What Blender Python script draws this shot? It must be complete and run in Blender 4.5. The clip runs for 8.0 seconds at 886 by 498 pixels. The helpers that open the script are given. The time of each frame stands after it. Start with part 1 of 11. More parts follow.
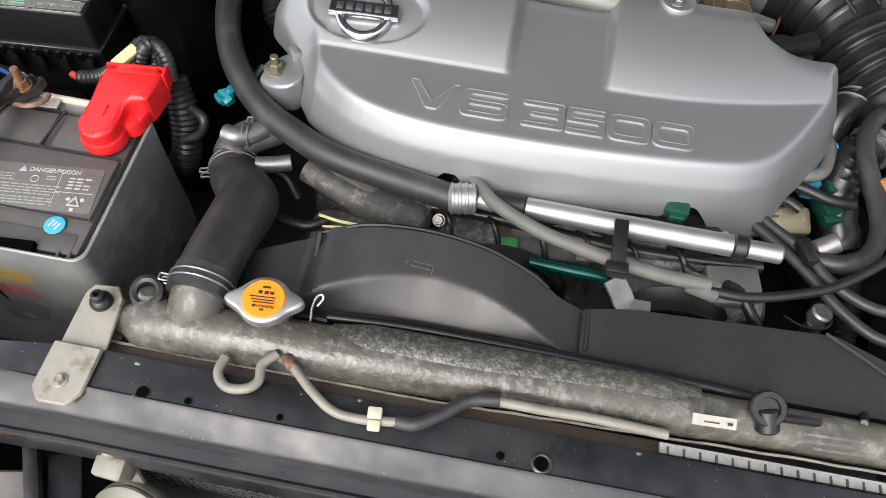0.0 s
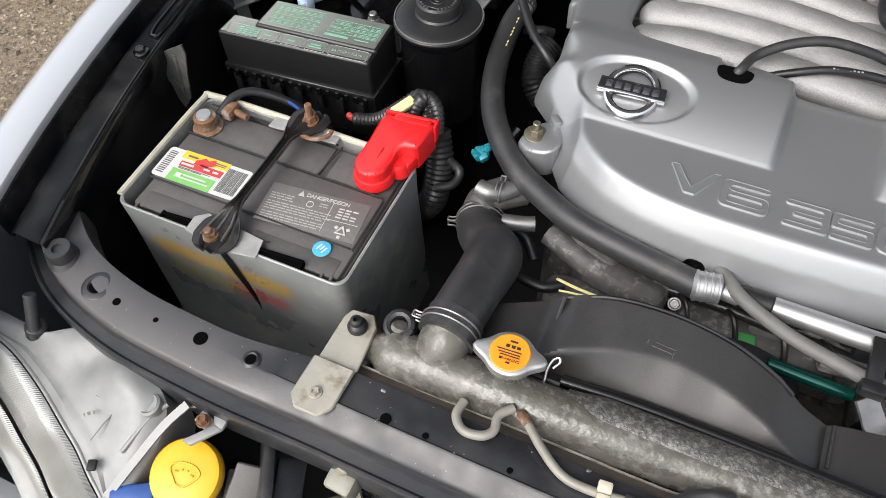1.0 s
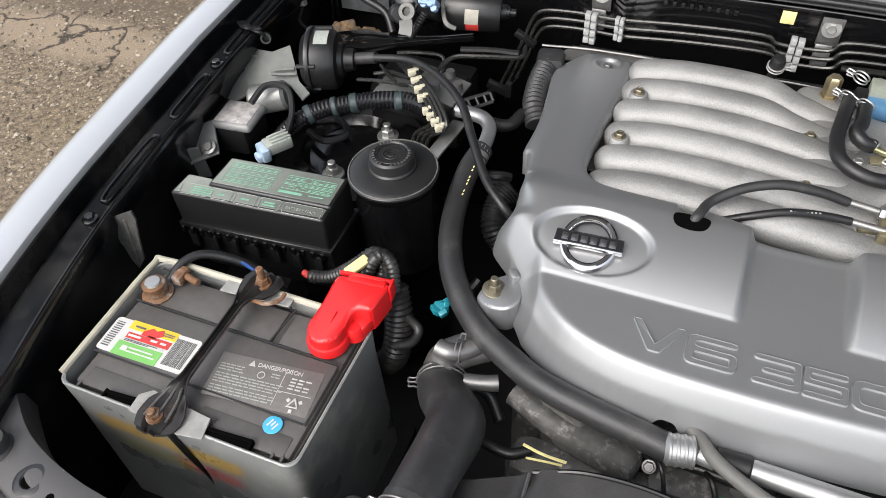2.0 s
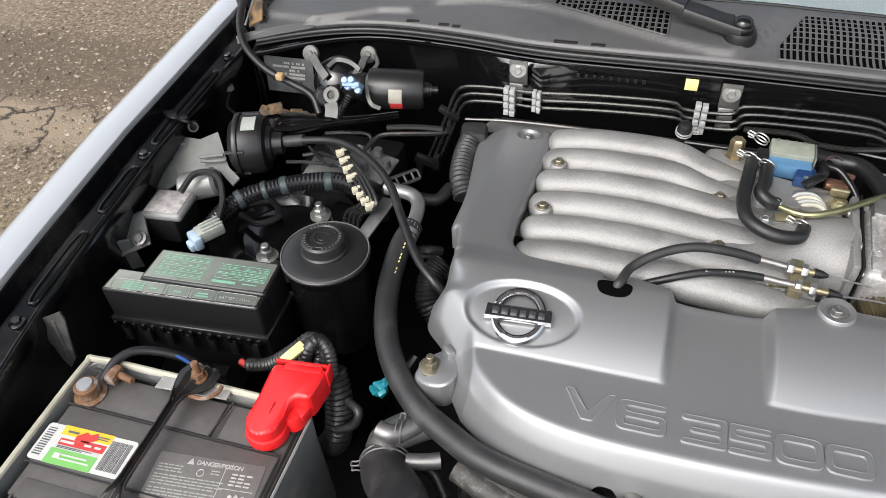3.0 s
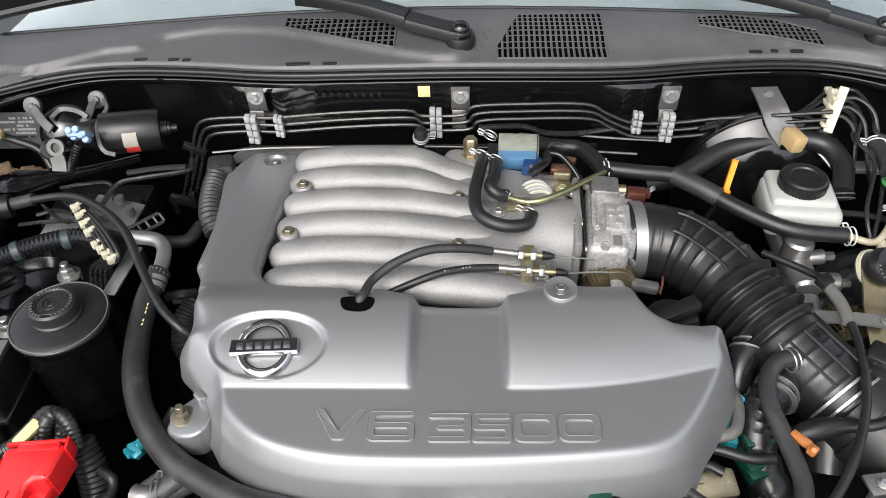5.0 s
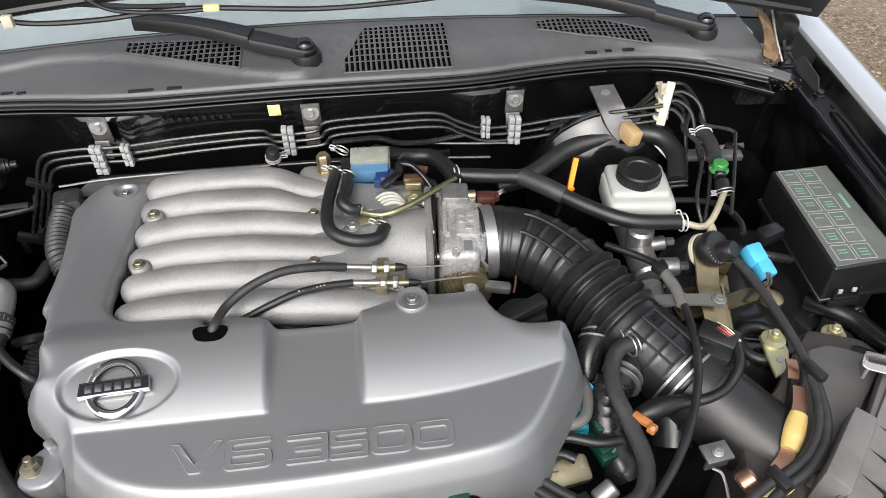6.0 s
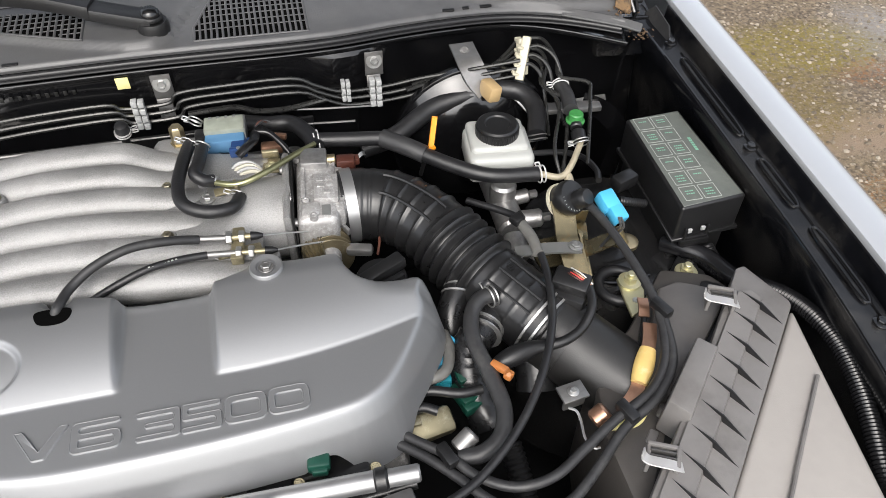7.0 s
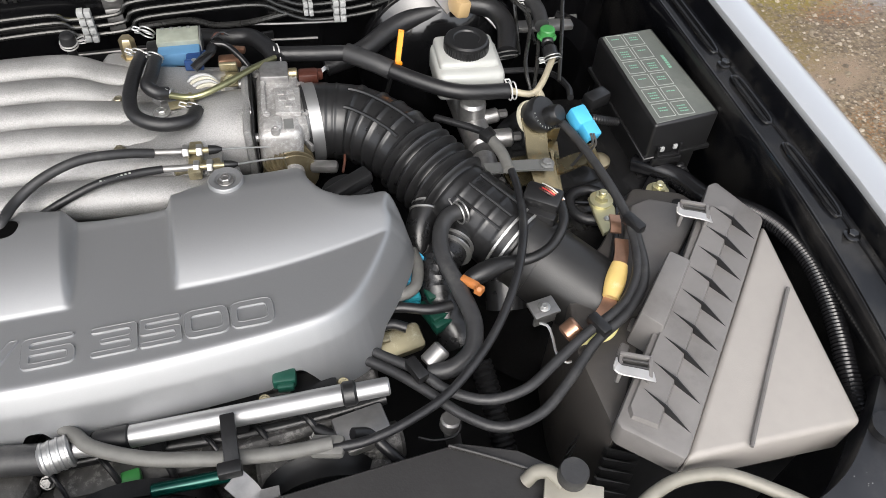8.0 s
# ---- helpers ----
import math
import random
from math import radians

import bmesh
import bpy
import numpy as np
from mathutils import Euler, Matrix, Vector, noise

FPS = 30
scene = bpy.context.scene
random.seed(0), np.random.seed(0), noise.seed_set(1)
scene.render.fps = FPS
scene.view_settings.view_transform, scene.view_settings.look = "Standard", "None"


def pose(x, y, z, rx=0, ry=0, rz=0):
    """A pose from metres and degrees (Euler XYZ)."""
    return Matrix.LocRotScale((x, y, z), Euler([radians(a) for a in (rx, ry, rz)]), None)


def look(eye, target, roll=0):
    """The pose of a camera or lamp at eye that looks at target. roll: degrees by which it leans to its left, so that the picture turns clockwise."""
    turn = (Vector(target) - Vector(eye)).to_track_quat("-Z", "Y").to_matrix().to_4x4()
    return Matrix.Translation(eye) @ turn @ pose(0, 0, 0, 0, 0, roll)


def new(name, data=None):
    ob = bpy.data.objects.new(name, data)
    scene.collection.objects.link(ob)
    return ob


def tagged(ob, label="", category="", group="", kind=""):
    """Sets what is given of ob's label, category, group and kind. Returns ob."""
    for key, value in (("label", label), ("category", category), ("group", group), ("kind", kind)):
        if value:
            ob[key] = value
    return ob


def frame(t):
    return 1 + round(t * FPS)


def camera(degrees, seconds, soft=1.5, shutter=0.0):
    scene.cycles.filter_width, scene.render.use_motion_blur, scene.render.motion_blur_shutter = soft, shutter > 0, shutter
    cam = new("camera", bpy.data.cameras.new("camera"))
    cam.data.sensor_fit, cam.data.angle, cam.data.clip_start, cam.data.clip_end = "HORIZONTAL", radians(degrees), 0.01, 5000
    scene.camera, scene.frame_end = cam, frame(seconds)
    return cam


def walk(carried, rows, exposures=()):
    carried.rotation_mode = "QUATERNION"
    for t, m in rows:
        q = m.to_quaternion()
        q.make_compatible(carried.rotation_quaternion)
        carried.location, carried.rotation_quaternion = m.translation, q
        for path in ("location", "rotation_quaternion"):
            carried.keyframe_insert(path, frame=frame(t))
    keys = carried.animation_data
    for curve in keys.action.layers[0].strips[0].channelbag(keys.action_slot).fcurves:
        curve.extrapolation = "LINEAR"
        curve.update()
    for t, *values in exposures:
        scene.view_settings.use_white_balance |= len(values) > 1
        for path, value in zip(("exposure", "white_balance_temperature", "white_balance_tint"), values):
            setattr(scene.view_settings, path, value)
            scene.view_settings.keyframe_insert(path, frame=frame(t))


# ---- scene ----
cam = camera(61.4, 8.0, soft=0.65)
PATH = [
    (0, (0.002, 0.023, 1.546), (-0.113, 1.04, -0.173), 4.5),
    (0.5, (-0.061, -0.006, 1.559), (-0.41, 0.991, -0.139), -0.0),
    (1, (-0.08, -0.008, 1.565), (-0.606, 1.016, -0.07), -3.3),
    (1.5, (-0.077, 0.032, 1.566), (-0.653, 1.152, 0.012), -4.1),
    (2, (-0.075, 0.067, 1.581), (-0.652, 1.291, 0.109), -4.4),
    (2.2, (-0.073, 0.07, 1.589), (-0.638, 1.34, 0.151), -4.3),
    (3.3, (-0.049, 0.089, 1.615), (-0.478, 1.478, 0.241), -3.5),
    (3.5, (-0.038, 0.095, 1.609), (-0.434, 1.501, 0.243), -3.3),
    (4, (-0.016, 0.1, 1.611), (-0.303, 1.534, 0.246), -2.4),
    (4.5, (0.017, 0.099, 1.615), (-0.157, 1.547, 0.246), -1.7),
    (4.7, (0.034, 0.103, 1.612), (-0.106, 1.553, 0.242), -2.1),
    (5.8, (0.101, 0.108, 1.647), (0.216, 1.537, 0.252), -0.8),
    (6, (0.119, 0.105, 1.643), (0.28, 1.536, 0.255), -0.6),
    (6.5, (0.155, 0.094, 1.649), (0.421, 1.491, 0.242), 0.2),
    (7, (0.194, 0.082, 1.634), (0.542, 1.426, 0.194), 1.2),
    (7.5, (0.2, 0.072, 1.61), (0.61, 1.358, 0.134), 2.8),
    (8, (0.189, 0.071, 1.589), (0.604, 1.297, 0.064), 4.1),
]
walk(cam, [(t, look(eye, target, roll)) for t, eye, target, roll in PATH])
# ---- light ----
world = bpy.data.worlds.new("sky_light")
scene.world = world
world.use_nodes = True
wn, wl = world.node_tree.nodes, world.node_tree.links
sky = wn.new("ShaderNodeTexSky")
sky.sky_type, sky.sun_disc = "NISHITA", False
sky.sun_elevation, sky.sun_rotation = radians(48), radians(200)
sky.air_density, sky.dust_density, sky.ozone_density = 1.0, 4.0, 1.0
pale = wn.new("ShaderNodeHueSaturation")
pale.inputs["Saturation"].default_value = 0.35
wl.new(sky.outputs[0], pale.inputs["Color"])
wl.new(pale.outputs[0], wn["Background"].inputs[0])
wn["Background"].inputs[1].default_value = 0.15
sun = new("sun", bpy.data.lights.new("sun", "SUN"))
sun.data.energy, sun.data.angle, sun.data.color = 0.5, radians(50), (1.0, 0.97, 0.93)
sun.matrix_world = look((-1.3, -3.4, 4.2), (0, 0.5, 1))
scene.view_settings.exposure = 1.22

# ---- materials ----
def mat(name, color, rough=0.5, metal=0.0, vary=0.12, scale=60.0, bump=0.0, bump_scale=None, coat=0.0, spots=None, spot_scale=30.0, spot_cut=0.6, rough_vary=0.15, trans=0.0, noise2=6.0):
    """A surface with two scales of variation, fine relief and, if asked for, spots of a second colour."""
    m = bpy.data.materials.new(name)
    m.use_nodes = True
    n, l = m.node_tree.nodes, m.node_tree.links
    b = n["Principled BSDF"]
    tc = n.new("ShaderNodeTexCoord")
    fine, broad = n.new("ShaderNodeTexNoise"), n.new("ShaderNodeTexNoise")
    for tex, s, d in ((fine, scale, 6.0), (broad, noise2, 4.0)):
        tex.inputs["Scale"].default_value, tex.inputs["Detail"].default_value = s, d
        l.new(tc.outputs["Object"], tex.inputs["Vector"])
    both = n.new("ShaderNodeMath")
    both.operation = "ADD"
    l.new(fine.outputs["Fac"], both.inputs[0])
    l.new(broad.outputs["Fac"], both.inputs[1])
    ramp = n.new("ShaderNodeMapRange")
    ramp.inputs["From Min"].default_value, ramp.inputs["From Max"].default_value = 0.7, 1.3
    ramp.inputs["To Min"].default_value, ramp.inputs["To Max"].default_value = 1 - vary, 1 + vary
    l.new(both.outputs[0], ramp.inputs["Value"])
    mul = n.new("ShaderNodeVectorMath")
    mul.operation = "SCALE"
    mul.inputs[0].default_value = color
    l.new(ramp.outputs[0], mul.inputs["Scale"])
    out = mul.outputs[0]
    if spots:
        sp = n.new("ShaderNodeTexNoise")
        sp.inputs["Scale"].default_value, sp.inputs["Detail"].default_value, sp.inputs["Roughness"].default_value = spot_scale, 8.0, 0.7
        l.new(tc.outputs["Object"], sp.inputs["Vector"])
        cut = n.new("ShaderNodeMapRange")
        cut.inputs["From Min"].default_value, cut.inputs["From Max"].default_value = spot_cut - 0.06, spot_cut + 0.08
        l.new(sp.outputs["Fac"], cut.inputs["Value"])
        mix = n.new("ShaderNodeMix")
        mix.data_type = "RGBA"
        l.new(cut.outputs[0], mix.inputs["Factor"])
        l.new(out, mix.inputs["A"])
        mix.inputs["B"].default_value = (*spots, 1)
        out = mix.outputs["Result"]
    l.new(out, b.inputs["Base Color"])
    rr = n.new("ShaderNodeMapRange")
    rr.inputs["From Min"].default_value, rr.inputs["From Max"].default_value = 0.7, 1.3
    rr.inputs["To Min"].default_value, rr.inputs["To Max"].default_value = max(0.02, rough * (1 - rough_vary)), min(1, rough * (1 + rough_vary))
    l.new(both.outputs[0], rr.inputs["Value"])
    l.new(rr.outputs[0], b.inputs["Roughness"])
    b.inputs["Metallic"].default_value = metal
    b.inputs["Coat Weight"].default_value = coat
    b.inputs["Coat Roughness"].default_value = 0.08
    b.inputs["Transmission Weight"].default_value = trans
    if bump:
        bt = n.new("ShaderNodeTexNoise")
        bt.inputs["Scale"].default_value, bt.inputs["Detail"].default_value = bump_scale or scale, 3.0
        l.new(tc.outputs["Object"], bt.inputs["Vector"])
        bp = n.new("ShaderNodeBump")
        bp.inputs["Strength"].default_value, bp.inputs["Distance"].default_value = bump, 0.001
        l.new(bt.outputs["Fac"], bp.inputs["Height"])
        l.new(bp.outputs["Normal"], b.inputs["Normal"])
    return m


SILVER = mat("silver_cover_paint", (0.312, 0.316, 0.322), 0.43, 0.72, 0.03, 900, 0.05, 1800, rough_vary=0.06, noise2=3)
CAST = mat("cast_aluminium", (0.290, 0.287, 0.282), 0.55, 0.5, 0.30, 650, 0.42, 1150, rough_vary=0.3, noise2=16, spots=(0.27, 0.265, 0.258), spot_scale=45, spot_cut=0.60)
CAST_SMOOTH = mat("machined_cast_aluminium", (0.34, 0.335, 0.33), 0.36, 0.8, 0.2, 160, 0.3, 240, noise2=20)
OXIDE = mat("oxidised_aluminium", (0.36, 0.35, 0.34), 0.55, 0.55, 0.25, 140, 0.5, 260, spots=(0.55, 0.55, 0.55), spot_scale=210, spot_cut=0.56)
DIRTY_CAST = mat("dirty_engine_casting", (0.085, 0.082, 0.078), 0.62, 0.35, 0.35, 120, 0.7, 180, spots=(0.26, 0.25, 0.24), spot_scale=60, spot_cut=0.6)
TANK = mat("dusty_radiator_tank", (0.088, 0.083, 0.070), 0.30, 0.0, 0.28, 70, 0.9, 150, spots=(0.185, 0.178, 0.160), spot_scale=80, spot_cut=0.57, rough_vary=0.4)
TANK_GRAIN = mat("grained_wet_tank", (0.062, 0.060, 0.054), 0.17, 0.0, 0.3, 130, 1.0, 380, spots=(0.13, 0.127, 0.115), spot_scale=160, spot_cut=0.54)
SHROUD = mat("black_shroud_plastic", (0.020, 0.0188, 0.0180), 0.36, 0.0, 0.15, 200, 0.12, 500, spots=(0.030, 0.0285, 0.027), spot_scale=7, spot_cut=0.62)
BLACK = mat("black_plastic", (0.0105, 0.0105, 0.011), 0.34, 0.0, 0.2, 160, 0.15, 500)
DARK = mat("grimy_black_metal", (0.0035, 0.0035, 0.004), 0.55, 0.0, 0.3, 60, 0.3, 120)
GLOSS = mat("black_gloss_paint", (0.004, 0.004, 0.0045), 0.16, 0.0, 0.25, 30, 0.05, 60, coat=0.5, spots=(0.012, 0.0115, 0.011), spot_scale=18, spot_cut=0.62, rough_vary=0.5)
RUBBER = mat("black_rubber_hose", (0.011, 0.011, 0.012), 0.42, 0.0, 0.25, 90, 0.25, 300, spots=(0.024, 0.024, 0.023), spot_scale=22, spot_cut=0.62)
RUBBER_GREY = mat("dusty_rubber_hose", (0.024, 0.024, 0.025), 0.48, 0.0, 0.25, 90, 0.25, 260, spots=(0.05, 0.049, 0.047), spot_scale=24, spot_cut=0.6)
DUCT = mat("ribbed_rubber_duct", (0.012, 0.012, 0.0125), 0.3, 0.0, 0.2, 90, 0.12, 300)
COWL = mat("weathered_cowl_plastic", (0.076, 0.076, 0.078), 0.4, 0.0, 0.2, 60, 0.2, 600, spots=(0.084, 0.0835, 0.083), spot_scale=4, spot_cut=0.55)
SUPPORT = mat("dusty_blue_black_paint", (0.0185, 0.019, 0.0215), 0.42, 0.0, 0.3, 40, 0.12, 300, coat=0.12, spots=(0.032, 0.0315, 0.032), spot_scale=9, spot_cut=0.55, rough_vary=0.5)
FENDER = mat("silver_blue_body_paint", (0.435, 0.447, 0.465), 0.24, 0.35, 0.01, 20, coat=1.0)
RAIL = mat("black_fender_rail_paint", (0.0045, 0.0048, 0.006), 0.17, 0.0, 0.3, 40, 0.05, 100, coat=0.0, spots=(0.022, 0.021, 0.020), spot_scale=9, spot_cut=0.54, rough_vary=0.4)
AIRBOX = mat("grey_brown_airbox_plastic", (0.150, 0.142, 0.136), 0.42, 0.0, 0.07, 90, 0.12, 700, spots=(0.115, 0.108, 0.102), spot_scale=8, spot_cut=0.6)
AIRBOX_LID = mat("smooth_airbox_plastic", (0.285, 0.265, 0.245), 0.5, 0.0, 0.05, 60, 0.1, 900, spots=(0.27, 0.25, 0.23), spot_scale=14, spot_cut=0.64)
BATTERY = mat("battery_case_plastic", (0.0816, 0.0756, 0.072), 0.45, 0.0, 0.18, 120, 0.12, 900, spots=(0.09, 0.0864, 0.084), spot_scale=16, spot_cut=0.6)
SLEEVE = mat("milky_grey_sleeve_plastic", (0.208, 0.214, 0.208), 0.3, 0.0, 0.25, 18, 0.05, 60, spots=(0.35, 0.338, 0.30), spot_scale=9, spot_cut=0.6)
SLEEVE_PALE = mat("yellowed_sleeve_rim", (0.42, 0.40, 0.32), 0.4, 0.0, 0.2, 40)
RED = mat("red_cap_plastic", (0.62, 0.012, 0.014), 0.36, 0.0, 0.08, 60, 0.06, 300)
ORANGE = mat("orange_cap_label", (0.95, 0.26, 0.01), 0.45, 0.0, 0.05, 60)
ORANGE_PLASTIC = mat("orange_plastic", (0.8, 0.27, 0.01), 0.4, 0.0, 0.08, 60)
YELLOW = mat("yellow_cap_plastic", (0.68, 0.37, 0.010), 0.40, 0.0, 0.06, 60, 0.06, 200)
PALE_YELLOW = mat("aged_yellow_tag", (0.72, 0.66, 0.30), 0.5, 0.0, 0.15, 60)
WHITE = mat("white_nylon", (0.52, 0.52, 0.51), 0.42, 0.0, 0.08, 60)
CREAM = mat("cream_nylon", (0.5, 0.47, 0.36), 0.45, 0.0, 0.12, 60)
MILK = mat("translucent_white_tank", (0.36, 0.365, 0.345), 0.36, 0.0, 0.06, 20, trans=0.0)
HORN = mat("headlamp_housing_grey", (0.215, 0.217, 0.212), 0.4, 0.0, 0.15, 50, 0.1, 300, spots=(0.18, 0.178, 0.172), spot_scale=10, spot_cut=0.6)
TEAL = mat("teal_connector", (0.015, 0.2, 0.25), 0.4, 0.0, 0.12, 60)
SKYBLUE = mat("sky_blue_plastic", (0.06, 0.36, 0.58), 0.38, 0.0, 0.1, 60)
NAVY = mat("navy_connector", (0.012, 0.04, 0.13), 0.35, 0.0, 0.12, 60)
BLUE = mat("blue_connector", (0.02, 0.07, 0.26), 0.38, 0.0, 0.1, 60)
STEEL_BLUE = mat("blue_solenoid_body", (0.09, 0.21, 0.36), 0.4, 0.2, 0.1, 60)
GREEN = mat("green_pipe_paint", (0.003, 0.05, 0.04), 0.2, 0.5, 0.2, 60)
GREEN_PLASTIC = mat("green_connector", (0.005, 0.045, 0.03), 0.4, 0.0, 0.2, 60)
LIME = mat("bright_green_cap", (0.04, 0.2, 0.05), 0.4, 0.0, 0.1, 60)
PRINT = mat("pale_green_print", (0.17, 0.37, 0.26), 0.6, 0.0, 0.2, 300)
PRINT_BOLD = mat("bold_white_print", (0.42, 0.41, 0.39), 0.55, 0.0, 0.25, 200)
PRINT_WHITE = mat("grey_white_print", (0.3, 0.32, 0.29), 0.6, 0.0, 0.2, 300)
# pale tone includes the sky reflected on the glossy lid
LID = mat("fuse_box_lid_plastic", (0.225, 0.243, 0.213), 0.4, 0.0, 0.15, 100, 0.15, 800, spots=(0.3, 0.3075, 0.2775), spot_scale=12, spot_cut=0.6)
ZINC = mat("zinc_plated_steel", (0.46, 0.46, 0.45), 0.38, 0.85, 0.15, 90, 0.15, 200, noise2=30)
STEEL = mat("dull_grey_steel", (0.24, 0.235, 0.23), 0.42, 0.75, 0.2, 80, 0.2, 200)
YZINC = mat("yellow_zinc_plate", (0.3, 0.265, 0.17), 0.42, 0.75, 0.22, 60, 0.15, 160, spots=(0.50, 0.46, 0.34), spot_scale=40, spot_cut=0.58)
BRASS = mat("brass_fitting", (0.42, 0.35, 0.22), 0.35, 0.9, 0.2, 80)
CHROME = mat("chrome", (0.75, 0.75, 0.76), 0.07, 1.0, 0.02, 60)
DCHROME = mat("dark_chrome_bar", (0.045, 0.045, 0.05), 0.2, 0.7, 0.05, 60)
SHEET_ZINC = mat("dull_zinc_sheet", (0.150, 0.156, 0.146), 0.5, 0.35, 0.25, 60, 0.15, 160, spots=(0.21, 0.215, 0.205), spot_scale=26, spot_cut=0.58)
HORN_BEIGE = mat("weathered_beige_paint", (0.20, 0.192, 0.155), 0.45, 0.0, 0.2, 50, 0.15, 200, spots=(0.15, 0.135, 0.10), spot_scale=40, spot_cut=0.6)
FILLER = mat("shaded_grey_beige_plastic", (0.150, 0.143, 0.133), 0.5, 0.0, 0.15, 60, 0.15, 300)
STAMP = mat("worn_stamped_paint", (0.011, 0.011, 0.0105), 0.35, 0.0, 0.5, 200)
BOLT_OLD = mat("dull_brassy_bolt", (0.21, 0.19, 0.14), 0.4, 0.75, 0.25, 80, 0.2, 200)
EMBLEM_MARK = mat("worn_emblem_relief", (0.16, 0.16, 0.17), 0.3, 0.8, 0.1, 60)
ALU_TUBE = mat("bright_aluminium_tube", (0.37, 0.37, 0.37), 0.43, 0.82, 0.08, 60, noise2=18)
RUST = mat("rusty_steel", (0.17, 0.085, 0.04), 0.75, 0.2, 0.4, 90, 0.5, 160, spots=(0.30, 0.27, 0.24), spot_scale=45, spot_cut=0.58)
COPPER = mat("corroded_copper_strap", (0.42, 0.24, 0.16), 0.32, 0.85, 0.3, 60, 0.2, 160)
PIPE = mat("dark_brake_pipe", (0.05, 0.05, 0.048), 0.28, 0.7, 0.2, 60)
BRACKET = mat("dusty_beige_bracket", (0.34, 0.32, 0.27), 0.5, 0.35, 0.15, 60, 0.2, 200, spots=(0.20, 0.17, 0.12), spot_scale=45, spot_cut=0.60)
TUBE_BEIGE = mat("dusty_overflow_tube", (0.225, 0.212, 0.178), 0.5, 0.1, 0.2, 60)
LOOM_GREY = mat("grey_loom_sleeve", (0.11, 0.108, 0.1), 0.6, 0.0, 0.2, 90, 0.3, 260)
TAN = mat("tan_nylon_clip", (0.4, 0.28, 0.14), 0.42, 0.0, 0.1, 60)
MUD = mat("dried_leaf_dirt", (0.10, 0.062, 0.034), 0.9, 0.0, 0.4, 150, 0.9, 220)
SEAL = mat("black_rubber_seal", (0.01, 0.01, 0.011), 0.36, 0.0, 0.15, 60)
LABEL_WHITE = mat("white_label_paper", (0.52, 0.52, 0.5), 0.45, 0.0, 0.05, 90)
LABEL_GREY = mat("grey_warning_label", (0.135, 0.125, 0.118), 0.4, 0.0, 0.15, 200)
LABEL_GREEN = mat("green_label_ink", (0.17, 0.42, 0.11), 0.45, 0.0, 0.05, 90)
LABEL_YELLOW = mat("yellow_label_ink", (0.7, 0.46, 0.03), 0.45, 0.0, 0.05, 90)
LABEL_RED = mat("red_label_ink", (0.5, 0.04, 0.035), 0.45, 0.0, 0.05, 90)
INK = mat("black_ink", (0.02, 0.02, 0.02), 0.5, 0.0, 0.05, 90)
FIN = mat("radiator_fin_core", (0.05, 0.05, 0.05), 0.5, 0.5, 0.3, 400, 0.8, 500)
FIN_EDGE = mat("dull_fin_edge", (0.085, 0.08, 0.072), 0.5, 0.4, 0.4, 200)
PALE_FIN = mat("pale_condenser_fins", (0.42, 0.41, 0.39), 0.45, 0.4, 0.2, 300)
BROWN = mat("brown_foam_seal", (0.075, 0.058, 0.044), 0.7, 0.0, 0.3, 90, 0.4, 200)
# dead black for sheets and discs that paint the shade inside openings
HOLE_SHADE = mat("black_hole_shade", (0.003, 0.003, 0.003), 0.8, 0.0, 0.1, 60)
LENS = mat("bright_ribbed_lens", (0.36, 0.36, 0.34), 0.2, 0.4, 0.1, 60, coat=1.0)
CLIP = mat("satin_spring_steel", (0.44, 0.43, 0.42), 0.4, 0.5, 0.08, 60)
HOLD = mat("dark_pressed_steel", (0.034, 0.032, 0.031), 0.34, 0.5, 0.3, 60, 0.3, 200, spots=(0.16, 0.08, 0.05), spot_scale=40, spot_cut=0.66)
# lighter steel that paints the highlight on the bar's ridges, with rust spots
HOLD_EDGE = mat("highlit_steel_ridge", (0.16, 0.152, 0.145), 0.36, 0.7, 0.3, 60, 0.2, 200, spots=(0.14, 0.07, 0.04), spot_scale=50, spot_cut=0.6)
AMBER = mat("amber_brown_connector", (0.055, 0.018, 0.012), 0.35, 0.0, 0.2, 60)

# darker airbox plastics: the shade of the sloping sides is put into their colour
AIRBOX_SIDE = mat("airbox_plastic_side_shade", (0.058, 0.053, 0.049), 0.42, 0.0, 0.12, 80, 0.15, 600, spots=(0.075, 0.066, 0.058), spot_scale=12, spot_cut=0.6)
AIRBOX_MID = mat("airbox_plastic_half_shade", (0.095, 0.089, 0.085), 0.42, 0.0, 0.1, 90, 0.12, 700)
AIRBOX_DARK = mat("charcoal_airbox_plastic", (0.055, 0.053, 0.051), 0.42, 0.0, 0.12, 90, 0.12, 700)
HOLE_SHADE.node_tree.nodes["Principled BSDF"].inputs["Specular IOR Level"].default_value = 0.0
# gloss black; paler spots add some of the sky's reflection as colour
TOWER = mat("black_tower_paint_sky_lift", (0.012, 0.012, 0.0125), 0.15, 0.0, 0.3, 40, 0.03, 120, coat=0.3, spots=(0.024, 0.023, 0.022), spot_scale=9, spot_cut=0.55)
CLIP_GREY = mat("greyed_nylon_clip", (0.34, 0.345, 0.34), 0.5, 0.0, 0.12, 80)
# pale tone stands in for the sky's reflection on the windscreen
DASH = mat("dashboard_painted_sky_sheen", (0.72, 0.73, 0.74), 0.7, 0.0, 0.06, 60)
PLATED = mat("stained_plated_steel", (0.20, 0.168, 0.100), 0.26, 0.9, 0.35, 50, 0.15, 160, spots=(0.24, 0.14, 0.05), spot_scale=50, spot_cut=0.63, noise2=18)
